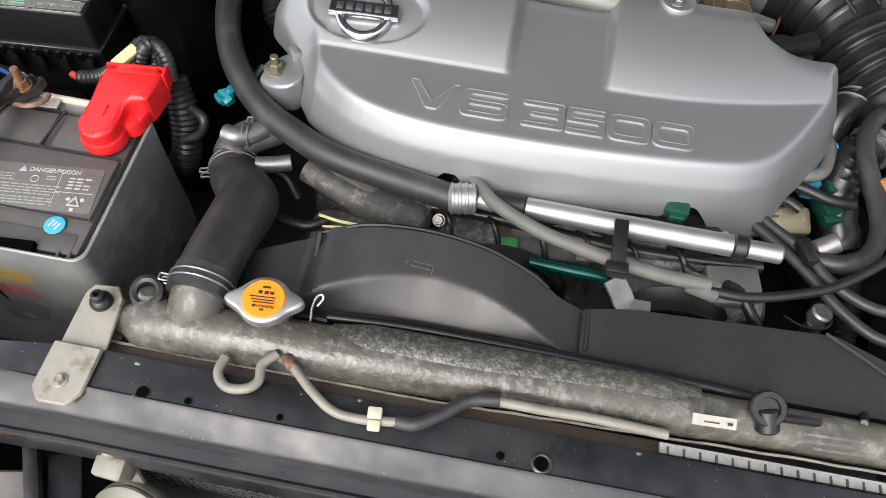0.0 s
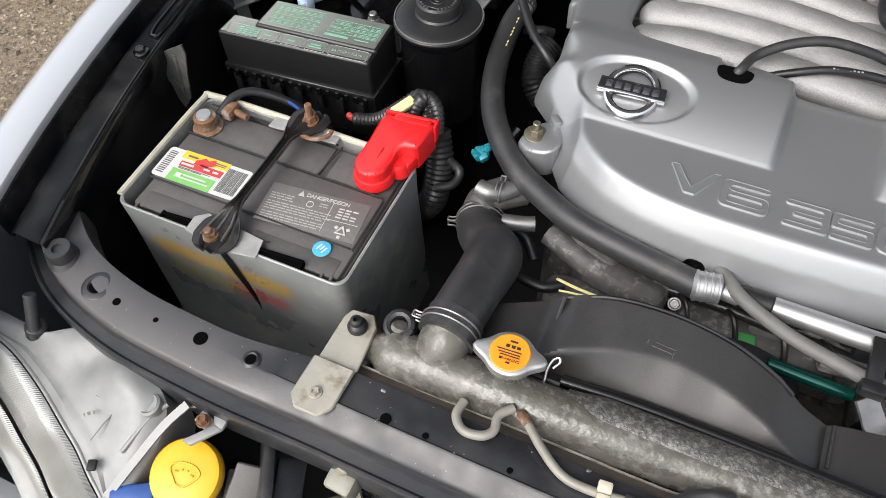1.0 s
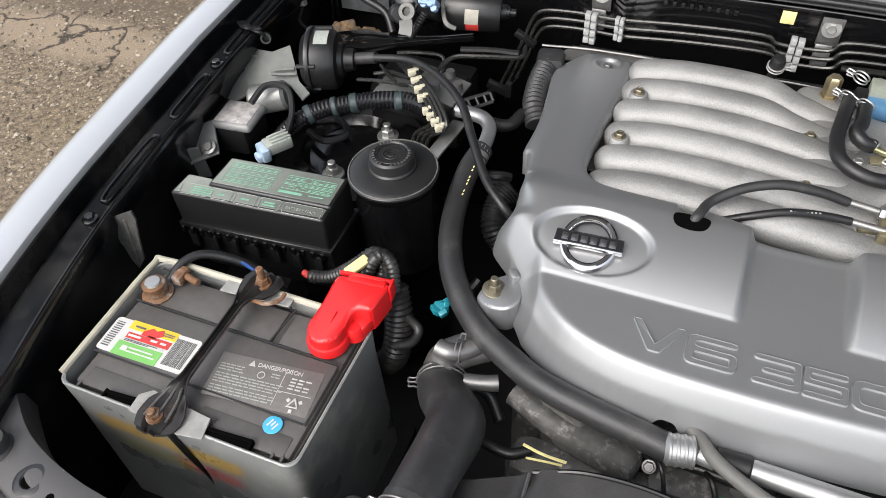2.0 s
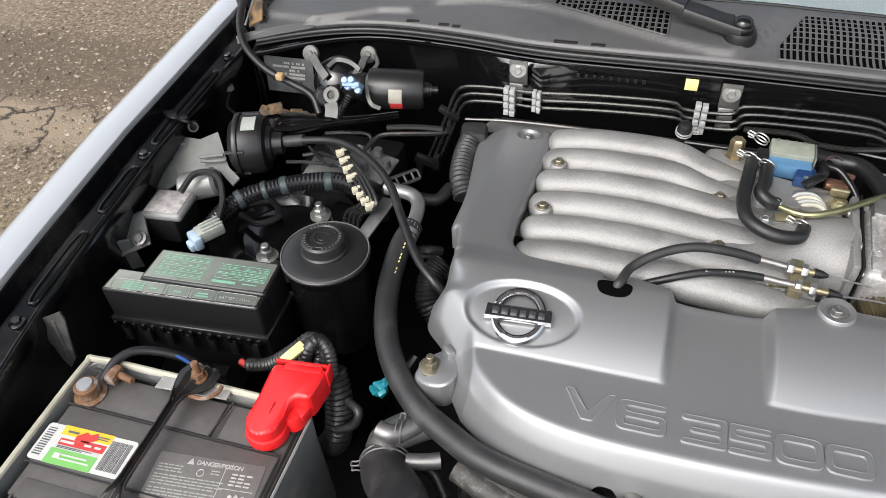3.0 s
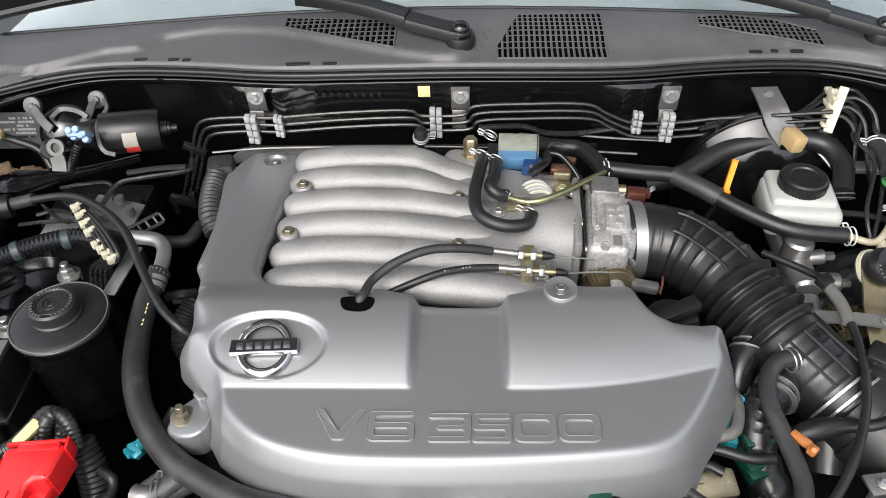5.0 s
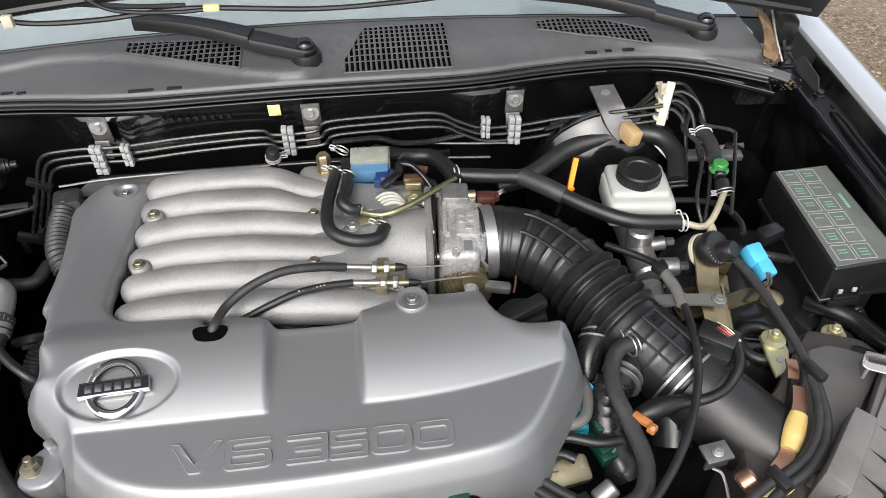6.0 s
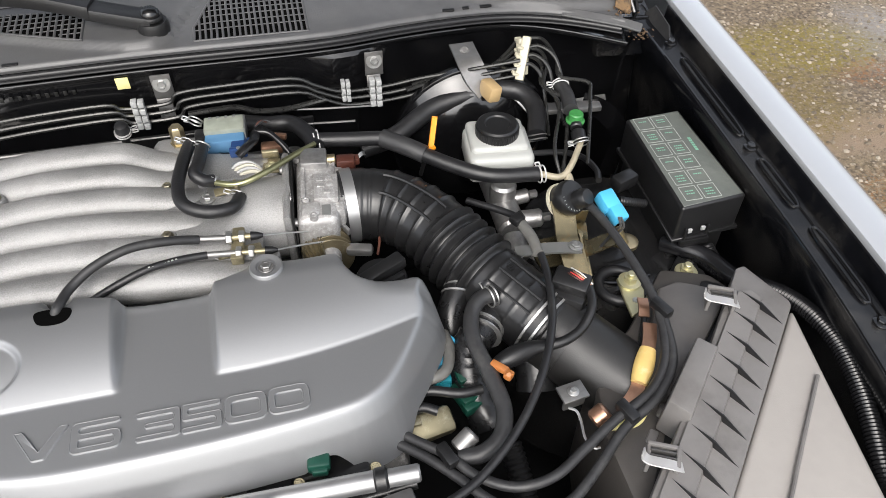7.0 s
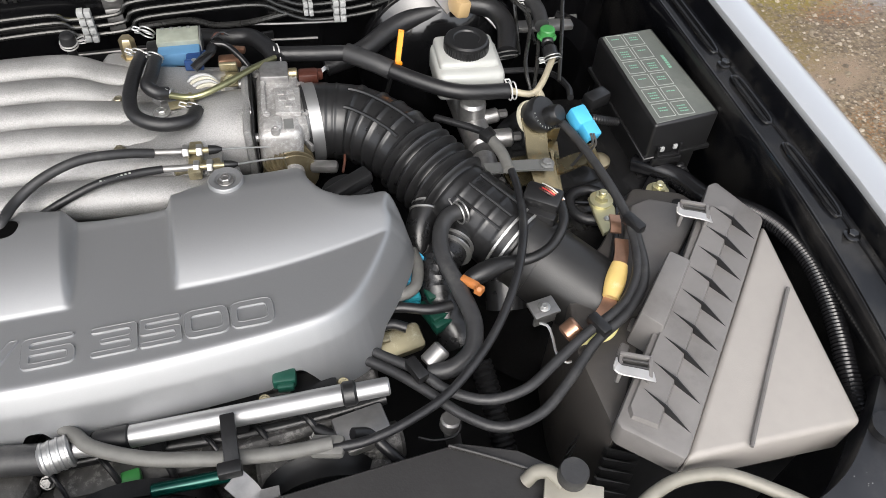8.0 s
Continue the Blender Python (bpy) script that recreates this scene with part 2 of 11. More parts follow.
PIPE_CREAM = mat("aged_cream_plastic_pipe", (0.36, 0.32, 0.23), 0.42, 0.0, 0.2, 60)
GOLD = mat("pale_gold_washer", (0.55, 0.52, 0.33), 0.38, 0.7, 0.12, 60)

GALV = mat("galvanised_bracket_steel", (0.20, 0.203, 0.198), 0.45, 0.45, 0.15, 70, 0.15, 160, spots=(0.19, 0.19, 0.18), spot_scale=30, spot_cut=0.62)


def sleeve_mat():
    """Milky plastic through which the blurred colours of the battery's own label show."""
    m = SLEEVE.copy()
    m.name = "milky_sleeve_over_label"
    n, l = m.node_tree.nodes, m.node_tree.links
    b = n["Principled BSDF"]
    src = b.inputs["Base Color"].links[0].from_socket
    tc = n.new("ShaderNodeTexCoord")
    warp, add = n.new("ShaderNodeTexNoise"), n.new("ShaderNodeVectorMath")
    warp.inputs["Scale"].default_value = 35
    add.operation = "MULTIPLY_ADD"
    add.inputs[1].default_value = (0.012, 0.012, 0.012)
    l.new(tc.outputs["Object"], warp.inputs["Vector"])
    l.new(warp.outputs["Color"], add.inputs[0])
    l.new(tc.outputs["Object"], add.inputs[2])
    sep = n.new("ShaderNodeSeparateXYZ")
    l.new(add.outputs[0], sep.inputs[0])

    def soft(axis, lo, hi, blur):
        vals = []
        for a, c in ((lo - blur, lo + blur), (hi + blur, hi - blur)):
            r = n.new("ShaderNodeMapRange")
            r.interpolation_type = "SMOOTHSTEP"
            r.inputs["From Min"].default_value, r.inputs["From Max"].default_value = a, c
            l.new(sep.outputs[axis], r.inputs["Value"])
            vals.append(r.outputs[0])
        k = n.new("ShaderNodeMath")
        k.operation = "MULTIPLY"
        l.new(vals[0], k.inputs[0])
        l.new(vals[1], k.inputs[1])
        return k.outputs[0]

    out = src
    for x0, x1, z0, z1, col, amount in ((-0.57, -0.40, 0.915, 0.94, (0.36, 0.22, 0.03), 0.75), (-0.485, -0.41, 0.885, 0.908, (0.33, 0.06, 0.05), 0.7), (-0.56, -0.47, 0.88, 0.905, (0.26, 0.24, 0.05), 0.45), (-0.40, -0.37, 0.88, 0.905, (0.30, 0.31, 0.32), 0.5)):
        k, a = n.new("ShaderNodeMath"), n.new("ShaderNodeMath")
        k.operation = a.operation = "MULTIPLY"
        l.new(soft("X", x0, x1, 0.008), k.inputs[0])
        l.new(soft("Z", z0, z1, 0.007), k.inputs[1])
        front = soft("Y", 0.26, 0.30, 0.006)
        l.new(k.outputs[0], a.inputs[0])
        l.new(front, a.inputs[1])
        f = n.new("ShaderNodeMath")
        f.operation = "MULTIPLY"
        f.inputs[1].default_value = amount
        l.new(a.outputs[0], f.inputs[0])
        x = n.new("ShaderNodeMix")
        x.data_type = "RGBA"
        l.new(f.outputs[0], x.inputs["Factor"])
        l.new(out, x.inputs["A"])
        x.inputs["B"].default_value = (*col, 1)
        out = x.outputs["Result"]
    l.new(out, b.inputs["Base Color"])
    return m


SLEEVE_LABEL = sleeve_mat()


def dusty_end():
    """The front panel's paint, with a film of pale dust lying on one end."""
    m = SUPPORT.copy()
    m.name = "blue_black_paint_with_dust_film"
    n, l = m.node_tree.nodes, m.node_tree.links
    b = n["Principled BSDF"]
    src = b.inputs["Base Color"].links[0].from_socket
    tc, sep, noise = n.new("ShaderNodeTexCoord"), n.new("ShaderNodeSeparateXYZ"), n.new("ShaderNodeTexNoise")
    noise.inputs["Scale"].default_value, noise.inputs["Detail"].default_value = 14, 7
    l.new(tc.outputs["Object"], sep.inputs[0])
    l.new(tc.outputs["Object"], noise.inputs["Vector"])
    wob = n.new("ShaderNodeMath")
    wob.operation = "MULTIPLY_ADD"
    wob.inputs[1].default_value = 0.16
    l.new(noise.outputs["Fac"], wob.inputs[0])
    l.new(sep.outputs["X"], wob.inputs[2])
    r = n.new("ShaderNodeMapRange")
    r.interpolation_type = "SMOOTHSTEP"
    r.inputs["From Min"].default_value, r.inputs["From Max"].default_value = -0.22, -0.33
    r.inputs["To Max"].default_value = 0.72
    l.new(wob.outputs[0], r.inputs["Value"])
    x = n.new("ShaderNodeMix")
    x.data_type = "RGBA"
    l.new(r.outputs[0], x.inputs["Factor"])
    l.new(src, x.inputs["A"])
    x.inputs["B"].default_value = (0.092, 0.087, 0.085, 1)
    l.new(x.outputs["Result"], b.inputs["Base Color"])
    return m


SUPPORT_DUST = dusty_end()


def sheen_lid():
    """Worn lid plastic with the sky's sheen painted in as a pale grey-green film, most of all at one end."""
    m = LID.copy()
    m.name = "fuse_lid_with_sky_sheen"
    n, l = m.node_tree.nodes, m.node_tree.links
    b = n["Principled BSDF"]
    src = b.inputs["Base Color"].links[0].from_socket
    tc, sep, noise = n.new("ShaderNodeTexCoord"), n.new("ShaderNodeSeparateXYZ"), n.new("ShaderNodeTexNoise")
    noise.inputs["Scale"].default_value, noise.inputs["Detail"].default_value = 22, 6
    l.new(tc.outputs["Object"], sep.inputs[0])
    l.new(tc.outputs["Object"], noise.inputs["Vector"])
    wob, r, x = n.new("ShaderNodeMath"), n.new("ShaderNodeMapRange"), n.new("ShaderNodeMix")
    wob.operation, wob.inputs[1].default_value = "MULTIPLY_ADD", 0.10
    l.new(noise.outputs["Fac"], wob.inputs[0])
    l.new(sep.outputs["X"], wob.inputs[2])
    r.interpolation_type = "SMOOTHSTEP"
    r.inputs["From Min"].default_value, r.inputs["From Max"].default_value = -0.56, -0.42
    r.inputs["To Min"].default_value, r.inputs["To Max"].default_value = 0.08, 0.72
    l.new(wob.outputs[0], r.inputs["Value"])
    x.data_type = "RGBA"
    l.new(r.outputs[0], x.inputs["Factor"])
    l.new(src, x.inputs["A"])
    x.inputs["B"].default_value = (0.062, 0.066, 0.058, 1)
    l.new(x.outputs["Result"], b.inputs["Base Color"])
    return m


LID_SHEEN = sheen_lid()


def glass_mat():
    m = bpy.data.materials.new("windscreen_glass")
    m.use_nodes = True
    b = m.node_tree.nodes["Principled BSDF"]
    b.inputs["Base Color"].default_value = (0.75, 0.82, 0.82, 1)
    b.inputs["Roughness"].default_value = 0.02
    b.inputs["Transmission Weight"].default_value = 1.0
    b.inputs["IOR"].default_value = 1.5
    return m


def ground_mat():
    """Weathered asphalt with loose grit, patches of soil and moss."""
    m = bpy.data.materials.new("gritty_asphalt")
    m.use_nodes = True
    n, l = m.node_tree.nodes, m.node_tree.links
    b = n["Principled BSDF"]
    tc = n.new("ShaderNodeTexCoord")

    def noise_tex(scale, detail=6.0, rough=0.6):
        t = n.new("ShaderNodeTexNoise")
        t.inputs["Scale"].default_value, t.inputs["Detail"].default_value, t.inputs["Roughness"].default_value = scale, detail, rough
        l.new(tc.outputs["Object"], t.inputs["Vector"])
        return t.outputs["Fac"]

    def band(value, lo, hi):
        r = n.new("ShaderNodeMapRange")
        r.inputs["From Min"].default_value, r.inputs["From Max"].default_value = lo, hi
        l.new(value, r.inputs["Value"])
        return r.outputs[0]

    def mix(fac, a, c):
        x = n.new("ShaderNodeMix")
        x.data_type = "RGBA"
        l.new(fac, x.inputs["Factor"])
        if isinstance(a, tuple):
            x.inputs["A"].default_value = (*a, 1)
        else:
            l.new(a, x.inputs["A"])
        x.inputs["B"].default_value = (*c, 1)
        return x.outputs["Result"]

    vor = n.new("ShaderNodeTexVoronoi")
    vor.inputs["Scale"].default_value = 62
    l.new(tc.outputs["Object"], vor.inputs["Vector"])
    base = mix(band(noise_tex(45, 9.0, 0.75), 0.40, 0.60), (0.062, 0.046, 0.030), (0.235, 0.178, 0.115))
    # stones of the worn surface, each with its own tone
    tone = n.new("ShaderNodeSeparateColor")
    l.new(vor.outputs["Color"], tone.inputs[0])
    heart = band(vor.outputs["Distance"], 0.50, 0.30)

    def times(a, c):
        x = n.new("ShaderNodeMath")
        x.operation = "MULTIPLY"
        l.new(a, x.inputs[0])
        l.new(c, x.inputs[1])
        return x.outputs[0]
    base = mix(times(heart, band(tone.outputs[0], 0.55, 0.95)), base, (0.40, 0.335, 0.255))
    base = mix(times(heart, band(tone.outputs[1], 0.72, 0.92)), base, (0.055, 0.040, 0.027))

    def patch(x, y, rx, ry, ragged=0.9):
        """A blot of ragged outline round one place of the drive."""
        shift = n.new("ShaderNodeMapping")
        shift.inputs["Location"].default_value = (-x / rx, -y / ry, 0)
        shift.inputs["Scale"].default_value = (1 / rx, 1 / ry, 0)
        l.new(tc.outputs["Object"], shift.inputs["Vector"])
        far = n.new("ShaderNodeVectorMath")
        far.operation = "LENGTH"
        l.new(shift.outputs[0], far.inputs[0])
        add = n.new("ShaderNodeMath")
        add.operation = "MULTIPLY_ADD"
        l.new(noise_tex(5.0, 10.0, 0.7), add.inputs[0])
        add.inputs[1].default_value = ragged * 2
        l.new(far.outputs["Value"], add.inputs[2])
        return band(add.outputs[0], 1.25 + ragged, 0.75 + ragged)

    # broad damp and dry tones, thin moss and fine cracks all over the drive
    def drift(scale, lo, hi, most):
        r = band(noise_tex(scale, 5.0, 0.6), lo, hi)
        r.node.inputs["To Max"].default_value = most
        return r
    mossy = band(noise_tex(38, 9.0, 0.8), 0.42, 0.58)
    base = mix(drift(0.75, 0.50, 0.66, 0.40), base, (0.105, 0.080, 0.055))
    base = mix(drift(1.30, 0.52, 0.68, 0.35), base, (0.260, 0.212, 0.155))
    base = mix(times(drift(0.55, 0.54, 0.66, 0.55), mossy), base, (0.150, 0.118, 0.035))
    # an old smooth repair, its darker far side, and bare soil
    base = mix(patch(-2.60, 1.98, 0.62, 0.13, 0.5), base, (0.245, 0.190, 0.130))
    base = mix(times(patch(-2.65, 2.42, 0.95, 0.26, 0.6), band(noise_tex(30, 8.0, 0.7), 0.30, 0.55)), base, (0.090, 0.066, 0.042))
    base = mix(patch(2.17, 1.84, 0.22, 0.11, 0.6), base, (0.215, 0.158, 0.108))
    crack = n.new("ShaderNodeTexVoronoi")
    crack.feature = "DISTANCE_TO_EDGE"
    crack.inputs["Scale"].default_value = 3.1
    wob = n.new("ShaderNodeVectorMath")
    wob.operation = "ADD"
    jitter = n.new("ShaderNodeTexNoise")
    jitter.inputs["Scale"].default_value, jitter.inputs["Detail"].default_value = 9.0, 4.0
    l.new(tc.outputs["Object"], jitter.inputs["Vector"])
    soft_j = n.new("ShaderNodeVectorMath")
    soft_j.operation = "SCALE"
    soft_j.inputs["Scale"].default_value = 0.16
    l.new(jitter.outputs["Color"], soft_j.inputs[0])
    l.new(tc.outputs["Object"], wob.inputs[0])
    l.new(soft_j.outputs[0], wob.inputs[1])
    l.new(wob.outputs[0], crack.inputs["Vector"])
    base = mix(times(patch(-2.55, 1.95, 0.75, 0.20, 0.4), band(crack.outputs["Distance"], 0.035, 0.008)), base, (0.035, 0.025, 0.017))
    # grey bare asphalt further out on the passenger side
    base = mix(times(patch(2.90, 2.36, 0.42, 0.30, 0.8), band(noise_tex(60, 8.0, 0.8), 0.34, 0.58)), base, (0.225, 0.215, 0.205))
    # moss and rusty leaf litter on the passenger side
    fine = band(noise_tex(38, 9.0, 0.8), 0.40, 0.58)
    base = mix(times(patch(2.32, 2.40, 0.34, 0.20, 0.8), fine), base, (0.175, 0.135, 0.018))
    base = mix(times(patch(2.02, 2.05, 0.30, 0.24, 0.9), fine), base, (0.145, 0.105, 0.030))
    base = mix(times(patch(2.52, 2.17, 0.18, 0.09, 0.9), band(noise_tex(48, 8.0, 0.8), 0.46, 0.60)), base, (0.21, 0.095, 0.036))
    base = mix(times(patch(2.32, 1.50, 0.40, 0.16, 0.9), band(noise_tex(75, 6.0, 0.7), 0.50, 0.58)), base, (0.19, 0.095, 0.035))
    l.new(base, b.inputs["Base Color"])
    b.inputs["Roughness"].default_value = 0.85
    bp = n.new("ShaderNodeBump")
    bp.inputs["Strength"].default_value, bp.inputs["Distance"].default_value = 0.8, 0.008
    l.new(noise_tex(120, 4.0), bp.inputs["Height"])
    l.new(bp.outputs["Normal"], b.inputs["Normal"])
    return m


def grit_mat():
    """Stones whose colour changes from one to the next."""
    m = mat("mixed_grit_stone", (0.2, 0.17, 0.13), 0.85, 0.0, 0.2, 200)
    n, l = m.node_tree.nodes, m.node_tree.links
    geo, ramp = n.new("ShaderNodeNewGeometry"), n.new("ShaderNodeValToRGB")
    ramp.color_ramp.elements[0].color, ramp.color_ramp.elements[1].color = (0.085, 0.066, 0.047, 1), (0.36, 0.31, 0.245, 1)
    e = ramp.color_ramp.elements.new(0.55)
    e.color = (0.19, 0.155, 0.11, 1)
    l.new(geo.outputs["Random Per Island"], ramp.inputs["Fac"])
    l.new(ramp.outputs[0], n["Principled BSDF"].inputs["Base Color"])
    return m


GRIT = grit_mat()
GLASS = glass_mat()
GROUND = ground_mat()
RAIL.node_tree.nodes["Principled BSDF"].inputs["Specular IOR Level"].default_value = 0.5
DATA_PLATE = mat("worn_data_plate", (0.10, 0.105, 0.11), 0.4, 0.35, 0.3, 60, spots=(0.16, 0.165, 0.17), spot_scale=30)
MAROON = mat("brown_rubber_plug", (0.10, 0.038, 0.024), 0.5, 0.0, 0.3, 80)
TAPE = mat("teal_grey_loom_tape", (0.03, 0.042, 0.045), 0.42, 0.0, 0.3, 80)
SPECK = mat("pale_dust_speck", (0.42, 0.41, 0.38), 0.8, 0.0, 0.2, 100)
LOOM_GLOSS = mat("shiny_black_loom_sleeve", (0.008, 0.008, 0.009), 0.24, 0.0, 0.3, 60)
WORN_ZINC = mat("weathered_zinc_arm", (0.105, 0.105, 0.10), 0.5, 0.4, 0.3, 70, 0.2, 160, spots=(0.19, 0.185, 0.17), spot_scale=40, spot_cut=0.62)
LABEL_OLD = mat("yellowed_sticker", (0.36, 0.34, 0.29), 0.55, 0.0, 0.15, 120)
CODE_GREY = mat("faded_black_print", (0.11, 0.11, 0.11), 0.6, 0.0, 0.4, 300)
SHIM = mat("scuffed_grey_shim", (0.30, 0.295, 0.28), 0.5, 0.1, 0.25, 90, spots=(0.2, 0.17, 0.14), spot_scale=60, spot_cut=0.62)
# grey tone includes the sky reflected on the relay lid
RELAY_LID = mat("relay_lid_print_panel", (0.095, 0.102, 0.09), 0.42, 0.0, 0.15, 100, 0.15, 800, spots=(0.13, 0.135, 0.12), spot_scale=12, spot_cut=0.6)
METER = mat("meter_barrel_plastic", (0.0145, 0.014, 0.0135), 0.40, 0.0, 0.15, 90, 0.12, 700)
LOOM_DUSTY = mat("dusty_black_loom_sleeve", (0.018, 0.0175, 0.017), 0.36, 0.0, 0.3, 70, 0.15, 200, spots=(0.05, 0.043, 0.036), spot_scale=40, spot_cut=0.62)
RES_LID = mat("matt_reservoir_lid", (0.0155, 0.0155, 0.016), 0.36, 0.0, 0.15, 90, 0.15, 500, spots=(0.024, 0.0235, 0.023), spot_scale=26, spot_cut=0.6)
RUST_MUD = mat("rusty_mud_crust", (0.17, 0.105, 0.05), 0.85, 0.0, 0.4, 60, 0.8, 160, spots=(0.05, 0.04, 0.032), spot_scale=45, spot_cut=0.52)
DRUM_ZINC = mat("browned_zinc_plate", (0.17, 0.142, 0.088), 0.45, 0.7, 0.3, 60, 0.2, 160, spots=(0.27, 0.24, 0.17), spot_scale=50, spot_cut=0.6)
from mathutils.bvhtree import BVHTree

# ---- building helpers ----
def part(name, bm, material, parent=None, label="", smooth=True):
    """Links a bmesh as one mesh object under a thing or a part."""
    me = bpy.data.meshes.new(name)
    bmesh.ops.recalc_face_normals(bm, faces=bm.faces)
    bm.to_mesh(me)
    bm.free()
    me.materials.append(material)
    if smooth:
        me.shade_smooth()
        me.set_sharp_from_angle(angle=radians(38))
    ob = new(name, me)
    if parent is not None:
        ob.parent = parent
        ob.matrix_parent_inverse = parent.matrix_basis.inverted()
    if label:
        tagged(ob, label)
    return ob


def thing(name, at, label, category, group="", kind=""):
    """An Empty at the base of a thing, to hold its parts."""
    e = new(name)
    e.empty_display_size = 0.02
    e.matrix_basis = Matrix.Translation(at)
    return tagged(e, label, category, group, kind)


def join(*bms):
    """All the given bmeshes in one."""
    out = bms[0]
    for other in bms[1:]:
        me = bpy.data.meshes.new("tmp")
        other.to_mesh(me)
        other.free()
        out.from_mesh(me)
        bpy.data.meshes.remove(me)
    return out


def moved(bm, m):
    bmesh.ops.transform(bm, matrix=m, verts=bm.verts)
    return bm


def rbox(c, s, bevel=0.003, rot=(0, 0, 0), seg=2, taper=1.0):
    """A box round c with rounded edges; taper shrinks its top."""
    bm = bmesh.new()
    bmesh.ops.create_cube(bm, size=1)
    for v in bm.verts:
        k = taper if v.co.z > 0 else 1.0
        v.co = Vector((v.co.x * s[0] * k, v.co.y * s[1] * k, v.co.z * s[2]))
    if bevel:
        bmesh.ops.bevel(bm, geom=bm.edges[:], offset=min(bevel, 0.45 * min(s)), segments=seg, affect="EDGES", profile=0.5)
    return moved(bm, pose(*c, *rot))


def spline(pts, steps=8):
    """Points along a smooth curve through pts."""
    p = [Vector(q) for q in pts]
    if len(p) == 2:
        return [p[0].lerp(p[1], i / steps) for i in range(steps + 1)]
    p = [2 * p[0] - p[1]] + p + [2 * p[-1] - p[-2]]
    out = []
    for i in range(1, len(p) - 2):
        for k in range(steps):
            t = k / steps
            a, b, c, d = p[i - 1:i + 3]
            out.append(0.5 * (2 * b + (c - a) * t + (2 * a - 5 * b + 4 * c - d) * t * t + (3 * b - a - 3 * c + d) * t ** 3))
    out.append(p[-2])
    return out


def resample(path, gap):
    """The path with points at even gaps."""
    out, left = [path[0]], gap
    for a, b in zip(path, path[1:]):
        d = (b - a).length
        while d >= left and d > 0:
            a = a.lerp(b, left / d)
            out.append(a.copy())
            d, left = (b - a).length, gap
        left -= d
    out.append(path[-1])
    return out


def sweep(path, radius, n=12, caps=True, flat=1.0):
    """A tube along a path; radius is a number or a function of the share and the length passed."""
    bm = bmesh.new()
    total = sum((b - a).length for a, b in zip(path, path[1:])) or 1
    up, run, rings = None, 0.0, []
    for i, p in enumerate(path):
        if i:
            run += (p - path[i - 1]).length
        t = (path[min(i + 1, len(path) - 1)] - path[max(i - 1, 0)]).normalized()
        if up is None:
            up = t.orthogonal().normalized() if abs(t.z) > 0.95 else Vector((0, 0, 1))
        up = (up - t * up.dot(t)).normalized()
        side = t.cross(up)
        r = radius(run / total, run) if callable(radius) else radius
        rings.append([bm.verts.new(p + r * (math.cos(a) * side + flat * math.sin(a) * up)) for a in (2 * math.pi * k / n for k in range(n))])
    for a, b in zip(rings, rings[1:]):
        for k in range(n):
            bm.faces.new((a[k], a[(k + 1) % n], b[(k + 1) % n], b[k]))
    if caps:
        bm.faces.new(rings[0])
        bm.faces.new(rings[-1])
    return bm


def hose(pts, r, n=12, steps=8, flat=1.0):
    return sweep(spline(pts, steps), r, n, True, flat)


def loom(pts, r, pitch=0.005, depth=0.12, n=10):
    """A corrugated sleeve."""
    path = resample(spline(pts, 10), pitch / 4)
    return sweep(path, lambda s, d: r * (1 - depth * (0.5 + 0.5 * math.cos(2 * math.pi * d / pitch))), n)


def lathe(profile, at=(0, 0, 0), n=28, rot=(0, 0, 0), caps=True):
    """A turned form from (radius, height) pairs."""
    bm = bmesh.new()
    rings = []
    for r, z in profile:
        if r < 1e-6:
            rings.append([bm.verts.new((0, 0, z))])
        else:
            rings.append([bm.verts.new((r * math.cos(a), r * math.sin(a), z)) for a in (2 * math.pi * k / n for k in range(n))])
    for a, b in zip(rings, rings[1:]):
        for k in range(n):
            if len(a) == 1 and len(b) > 1:
                bm.faces.new((a[0], b[k], b[(k + 1) % n]))
            elif len(b) == 1 and len(a) > 1:
                bm.faces.new((a[k], a[(k + 1) % n], b[0]))
            elif len(a) > 1:
                bm.faces.new((a[k], a[(k + 1) % n], b[(k + 1) % n], b[k]))
    for ring in (rings[0], rings[-1]):
        if caps and len(ring) > 1:
            bm.faces.new(ring)
    return moved(bm, pose(*at, *rot))


def along(a, b):
    """The pose at a whose z axis points to b."""
    d = Vector(b) - Vector(a)
    return Matrix.Translation(a) @ d.to_track_quat("Z", "Y").to_matrix().to_4x4()


def rod(a, b, r, n=12, bevel=0.0):
    h = (Vector(b) - Vector(a)).length
    e = bevel or min(r * 0.2, h * 0.2)
    return moved(lathe([(0, 0), (r - e, 0), (r, e), (r, h - e), (r - e, h), (0, h)], n=n), along(a, b))


def prism(outline, z0, z1, bevel=0.003, seg=2):
    """An upright plate from a plan outline. z1 may be a function of x and y."""
    bm = bmesh.new()
    top = z1 if callable(z1) else (lambda x, y: z1)
    low = z0 if callable(z0) else (lambda x, y: z0)
    a = [bm.verts.new((x, y, low(x, y))) for x, y in outline]
    b = [bm.verts.new((x, y, top(x, y))) for x, y in outline]
    n = len(a)
    bm.faces.new(a)
    f = bm.faces.new(b)
    for k in range(n):
        bm.faces.new((a[k], a[(k + 1) % n], b[(k + 1) % n], b[k]))
    bmesh.ops.recalc_face_normals(bm, faces=bm.faces)
    if bevel:
        up = list(f.edges) + [e for e in bm.edges if (e.verts[0] in a) != (e.verts[1] in a)]
        bmesh.ops.bevel(bm, geom=list(set(up)), offset=bevel, segments=seg, affect="EDGES", profile=0.5)
    return bm


